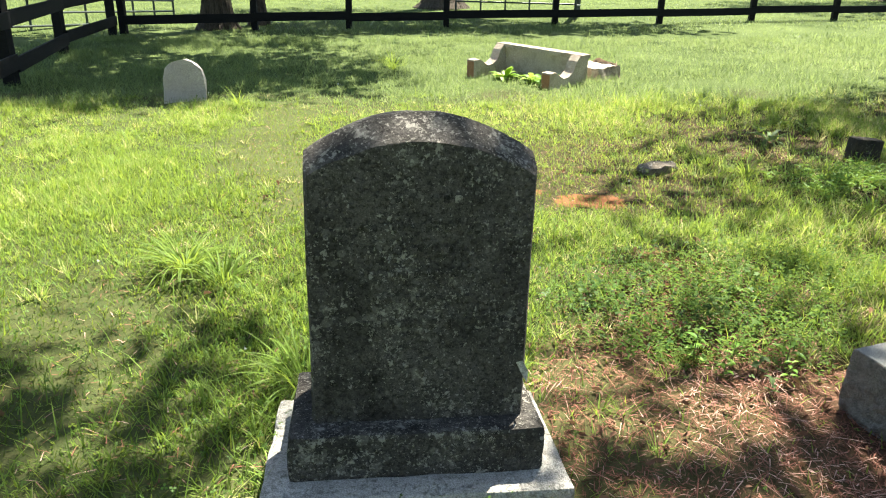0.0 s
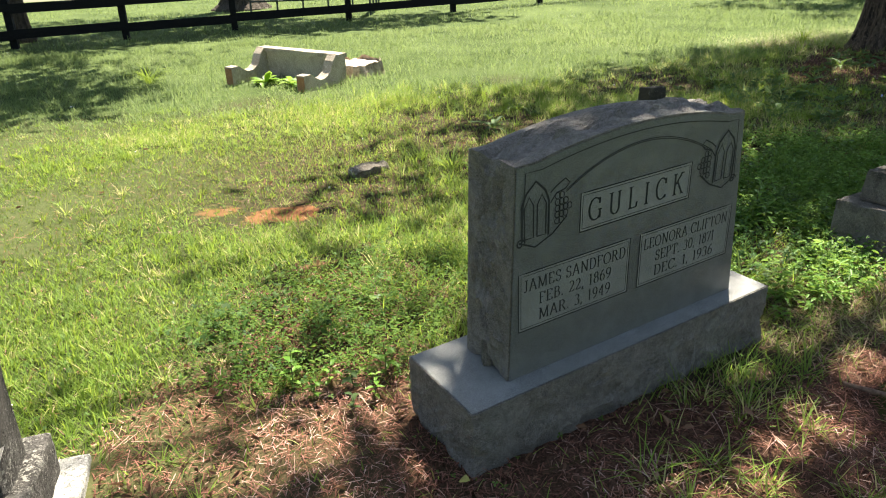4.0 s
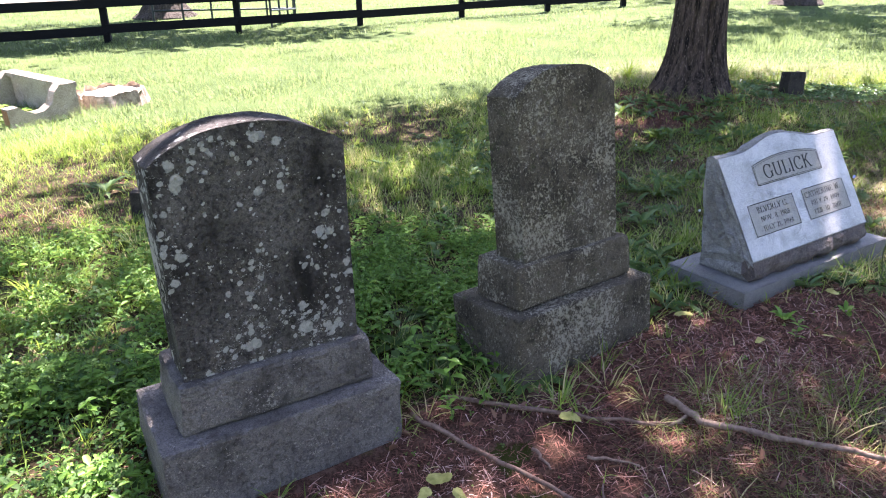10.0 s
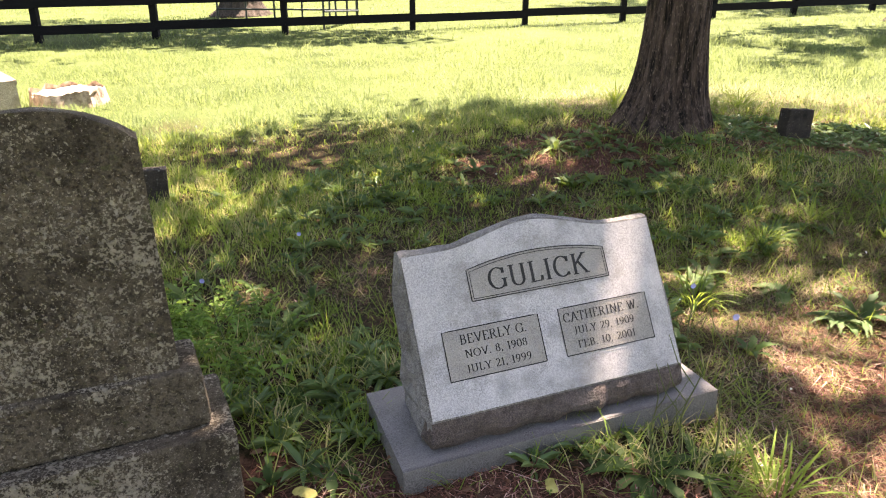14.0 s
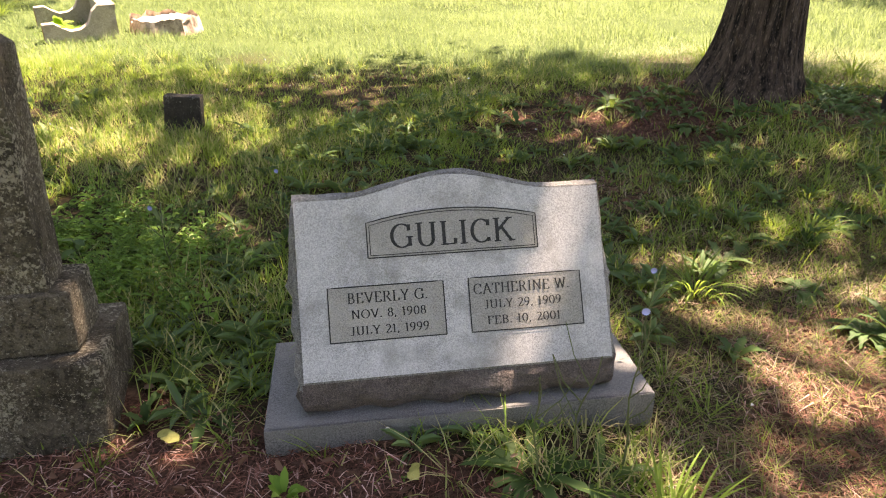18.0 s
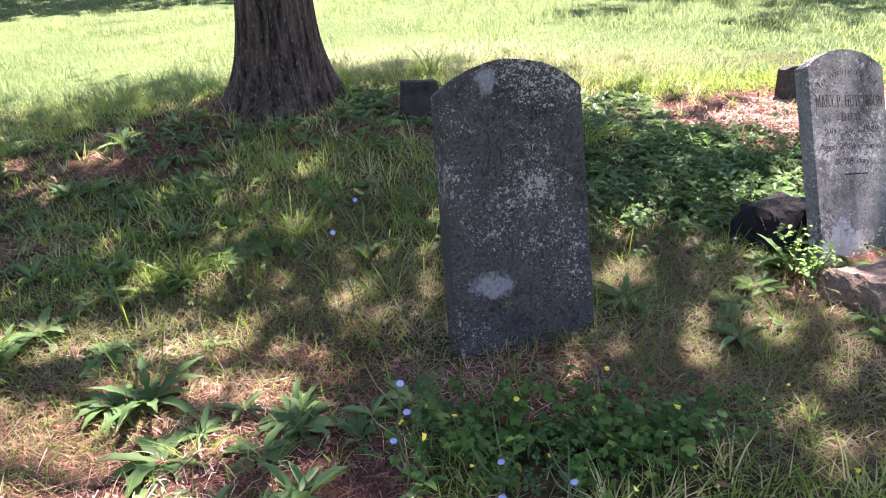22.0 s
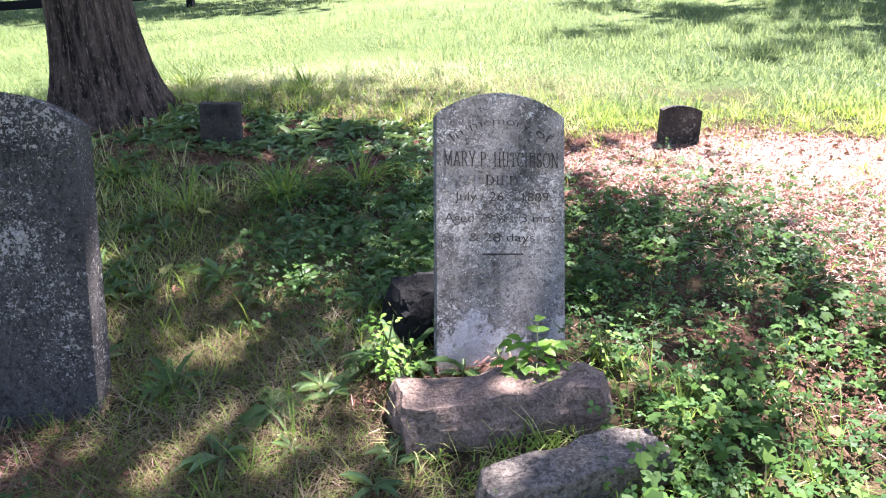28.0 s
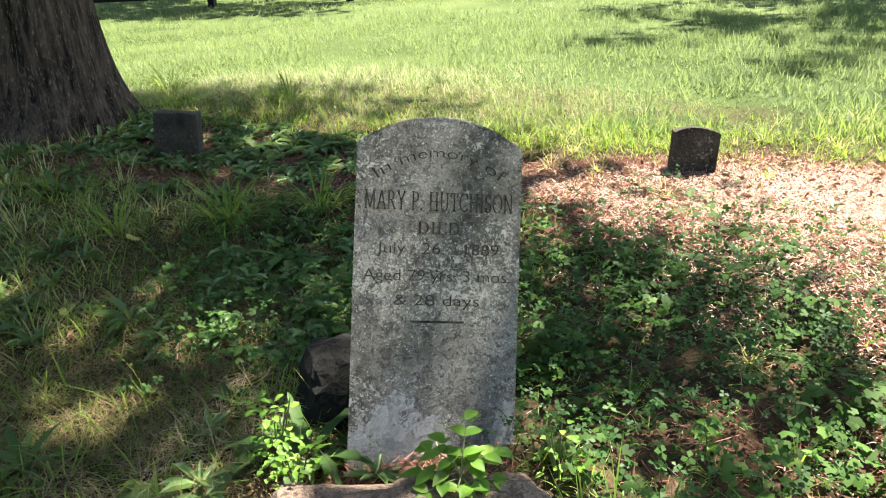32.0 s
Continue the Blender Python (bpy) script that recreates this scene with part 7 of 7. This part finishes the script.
def lobed_leaves(name, label, x, y, size, material, rng):
    """Five-lobed leaves held level at many heights above the ground."""
    n = len(x)
    z = land(x, y) + (N1(x, y) - 0.5) * 0.02 + (N2(x, y) - 0.5) * 0.03 + 0.012 + rng.rand(n) * (0.03 + 0.08 * N1(x, y))
    normal = np.stack([rng.normal(0, 0.35, n), rng.normal(-0.15, 0.35, n), np.ones(n)], 1)
    normal /= np.linalg.norm(normal, axis=1, keepdims=True)
    turn = rng.uniform(0, 6.283, n)
    a = np.stack([np.cos(turn), np.sin(turn), np.zeros(n)], 1)
    a -= normal * (a * normal).sum(1, keepdims=True)
    a /= np.linalg.norm(a, axis=1, keepdims=True)
    b = np.cross(normal, a)
    s = (size * rng.uniform(0.55, 1.5, n))[:, None]
    p = np.stack([x, y, z], 1)
    cols, quads = [p], []
    rim = []
    for k in range(5):
        ang = (k - 2) * 1.05
        rim += [(0.78, ang - 0.52, 0.06), (1.08 - 0.06 * abs(k - 2), ang, -0.1)]
    rim.append((0.6, 2 * 1.05 + 0.55, 0.06))
    for r, ang, w in rim:
        cols.append(p + s * (r * math.cos(ang) * a + r * math.sin(ang) * b + w * normal))
    quads = [[0, 1 + 2 * k, 2 + 2 * k, 3 + 2 * k] for k in range(5)]
    verts = np.stack(cols, 1).reshape(-1, 3)
    base = np.arange(n)[:, None] * len(cols)
    faces = np.concatenate([base + q for q in quads])
    ob = sheet(name, verts, faces, material, np.repeat(np.clip(rng.rand(n) * 0.9 + 0.3 * (N2(x, y) - 0.5), 0, 1), len(cols)))
    return tagged(ob, label, "plants", kind="stuff")


def sprigs(name, label, x, y, per, length, ratio, low, high, rise, material, rng):
    """Whorls of pointed, folded leaves, each on its own unseen stalk: per leaves to a whorl."""
    n = len(x)
    z0 = land(x, y) + (N1(x, y) - 0.5) * 0.02 + (N2(x, y) - 0.5) * 0.03
    top = rng.uniform(low, high, n)
    scale, hue = rng.uniform(0.6, 1.3, n), rng.rand(n)
    m = n * per
    rp = lambda v: np.repeat(v, per)
    f = np.tile(np.linspace(0.35, 1.0, per), n)
    yaw = rp(rng.uniform(0, 6.283, n)) + np.tile(np.arange(per) * 2.4, n) + rng.uniform(-0.3, 0.3, m)
    pitch = rng.uniform(rise[0], rise[1], m)
    long = length * rp(scale) * rng.uniform(0.7, 1.25, m)
    p = np.stack([rp(x), rp(y), rp(z0) + rp(top) * f], 1)
    c, s = np.cos(yaw), np.sin(yaw)
    side = np.stack([-s, c, np.zeros(m)], 1) * (long * ratio * 0.5)[:, None]
    ahead = lambda ang: np.stack([c * np.cos(ang), s * np.cos(ang), np.sin(ang)], 1)
    up = np.array([0.0, 0.0, 1.0])
    q1 = p + ahead(pitch) * (0.36 * long)[:, None]
    q2 = q1 + ahead(pitch - 0.45) * (0.36 * long)[:, None]
    tip = q2 + ahead(pitch - 0.9) * (0.3 * long)[:, None]
    fold = (long * ratio * 0.16)[:, None] * up
    cols = [p, q1 - side + fold, q2 - side * 0.75 + fold, tip, q2 + side * 0.75 + fold, q1 + side + fold]
    verts = np.stack(cols, 1).reshape(-1, 3)
    base = np.arange(m)[:, None] * 6
    faces = np.concatenate([base + [0, 1, 2, 3], base + [0, 3, 4, 5]])
    tone = np.clip(rp(hue) * 0.6 + rng.rand(m) * 0.3 + 0.25 * (f - 0.5), 0, 1)
    ob = sheet(name, verts, faces, material, np.repeat(tone, 6))
    return tagged(ob, label, "plants", kind="stuff")


def leaf_scatter(name, label, x, y, size, material, rng, tilt, lift, spread=0.01, both=False, trefoil=False, ratio=1.0):
    """Small lobed leaves lying or standing loosely above the ground."""
    n = len(x)
    z = land(x, y) + (N1(x, y) - 0.5) * 0.02 + (N2(x, y) - 0.5) * 0.03 + lift * 0.4 + rng.rand(n) * (lift + spread)
    normal = np.stack([rng.normal(0, tilt, n), rng.normal(0, tilt, n), np.ones(n)], 1)
    normal /= np.linalg.norm(normal, axis=1, keepdims=True)
    a = np.stack([np.cos(q := rng.uniform(0, 6.283, n)), np.sin(q), np.zeros(n)], 1)
    a -= normal * (a * normal).sum(1, keepdims=True)
    a /= np.linalg.norm(a, axis=1, keepdims=True)
    b = np.cross(normal, a)
    s = (size * rng.uniform(0.55, 1.4, n))[:, None]
    p = np.stack([x, y, z], 1)
    shape = ((-1, 0, 0), (-0.45, -0.75, 0.2), (0.4, -0.7, 0.15), (1.1, 0, -0.1), (0.4, 0.7, 0.15), (-0.45, 0.75, 0.2))
    curl = rng.uniform(0.6, 3.5, n)[:, None] if ratio < 1 else 1.0
    cols = [p + s * (u * a + ratio * v * b + curl * w * normal) for u, v, w in shape]
    if both:
        cols = [p + s * (u * a + w * 3 * b + v * normal) for u, v, w in shape]
    count, quads = 6, ([0, 1, 2, 3], [0, 3, 4, 5])
    if trefoil:
        cols, quads = [], []
        for k in range(3):
            q0, q1 = math.cos(k * 2.09), math.sin(k * 2.09)
            out, over = q0 * a + q1 * b, q0 * b - q1 * a
            cols += [p, p + s * (0.75 * out - 0.5 * over + 0.1 * normal), p + s * (1.25 * out - 0.12 * normal), p + s * (0.75 * out + 0.5 * over + 0.1 * normal)]
            quads.append([4 * k, 4 * k + 1, 4 * k + 2, 4 * k + 3])
        count = 12
    verts = np.stack(cols, 1).reshape(-1, 3)
    base = np.arange(n)[:, None] * count
    faces = np.concatenate([base + q for q in quads])
    ob = sheet(name, verts, faces, material, np.repeat(np.clip(rng.rand(n) * 0.85 + 0.3 * (N2(x, y) - 0.5), 0, 1), count))
    return tagged(ob, label, "plants", kind="stuff")


build_growth()
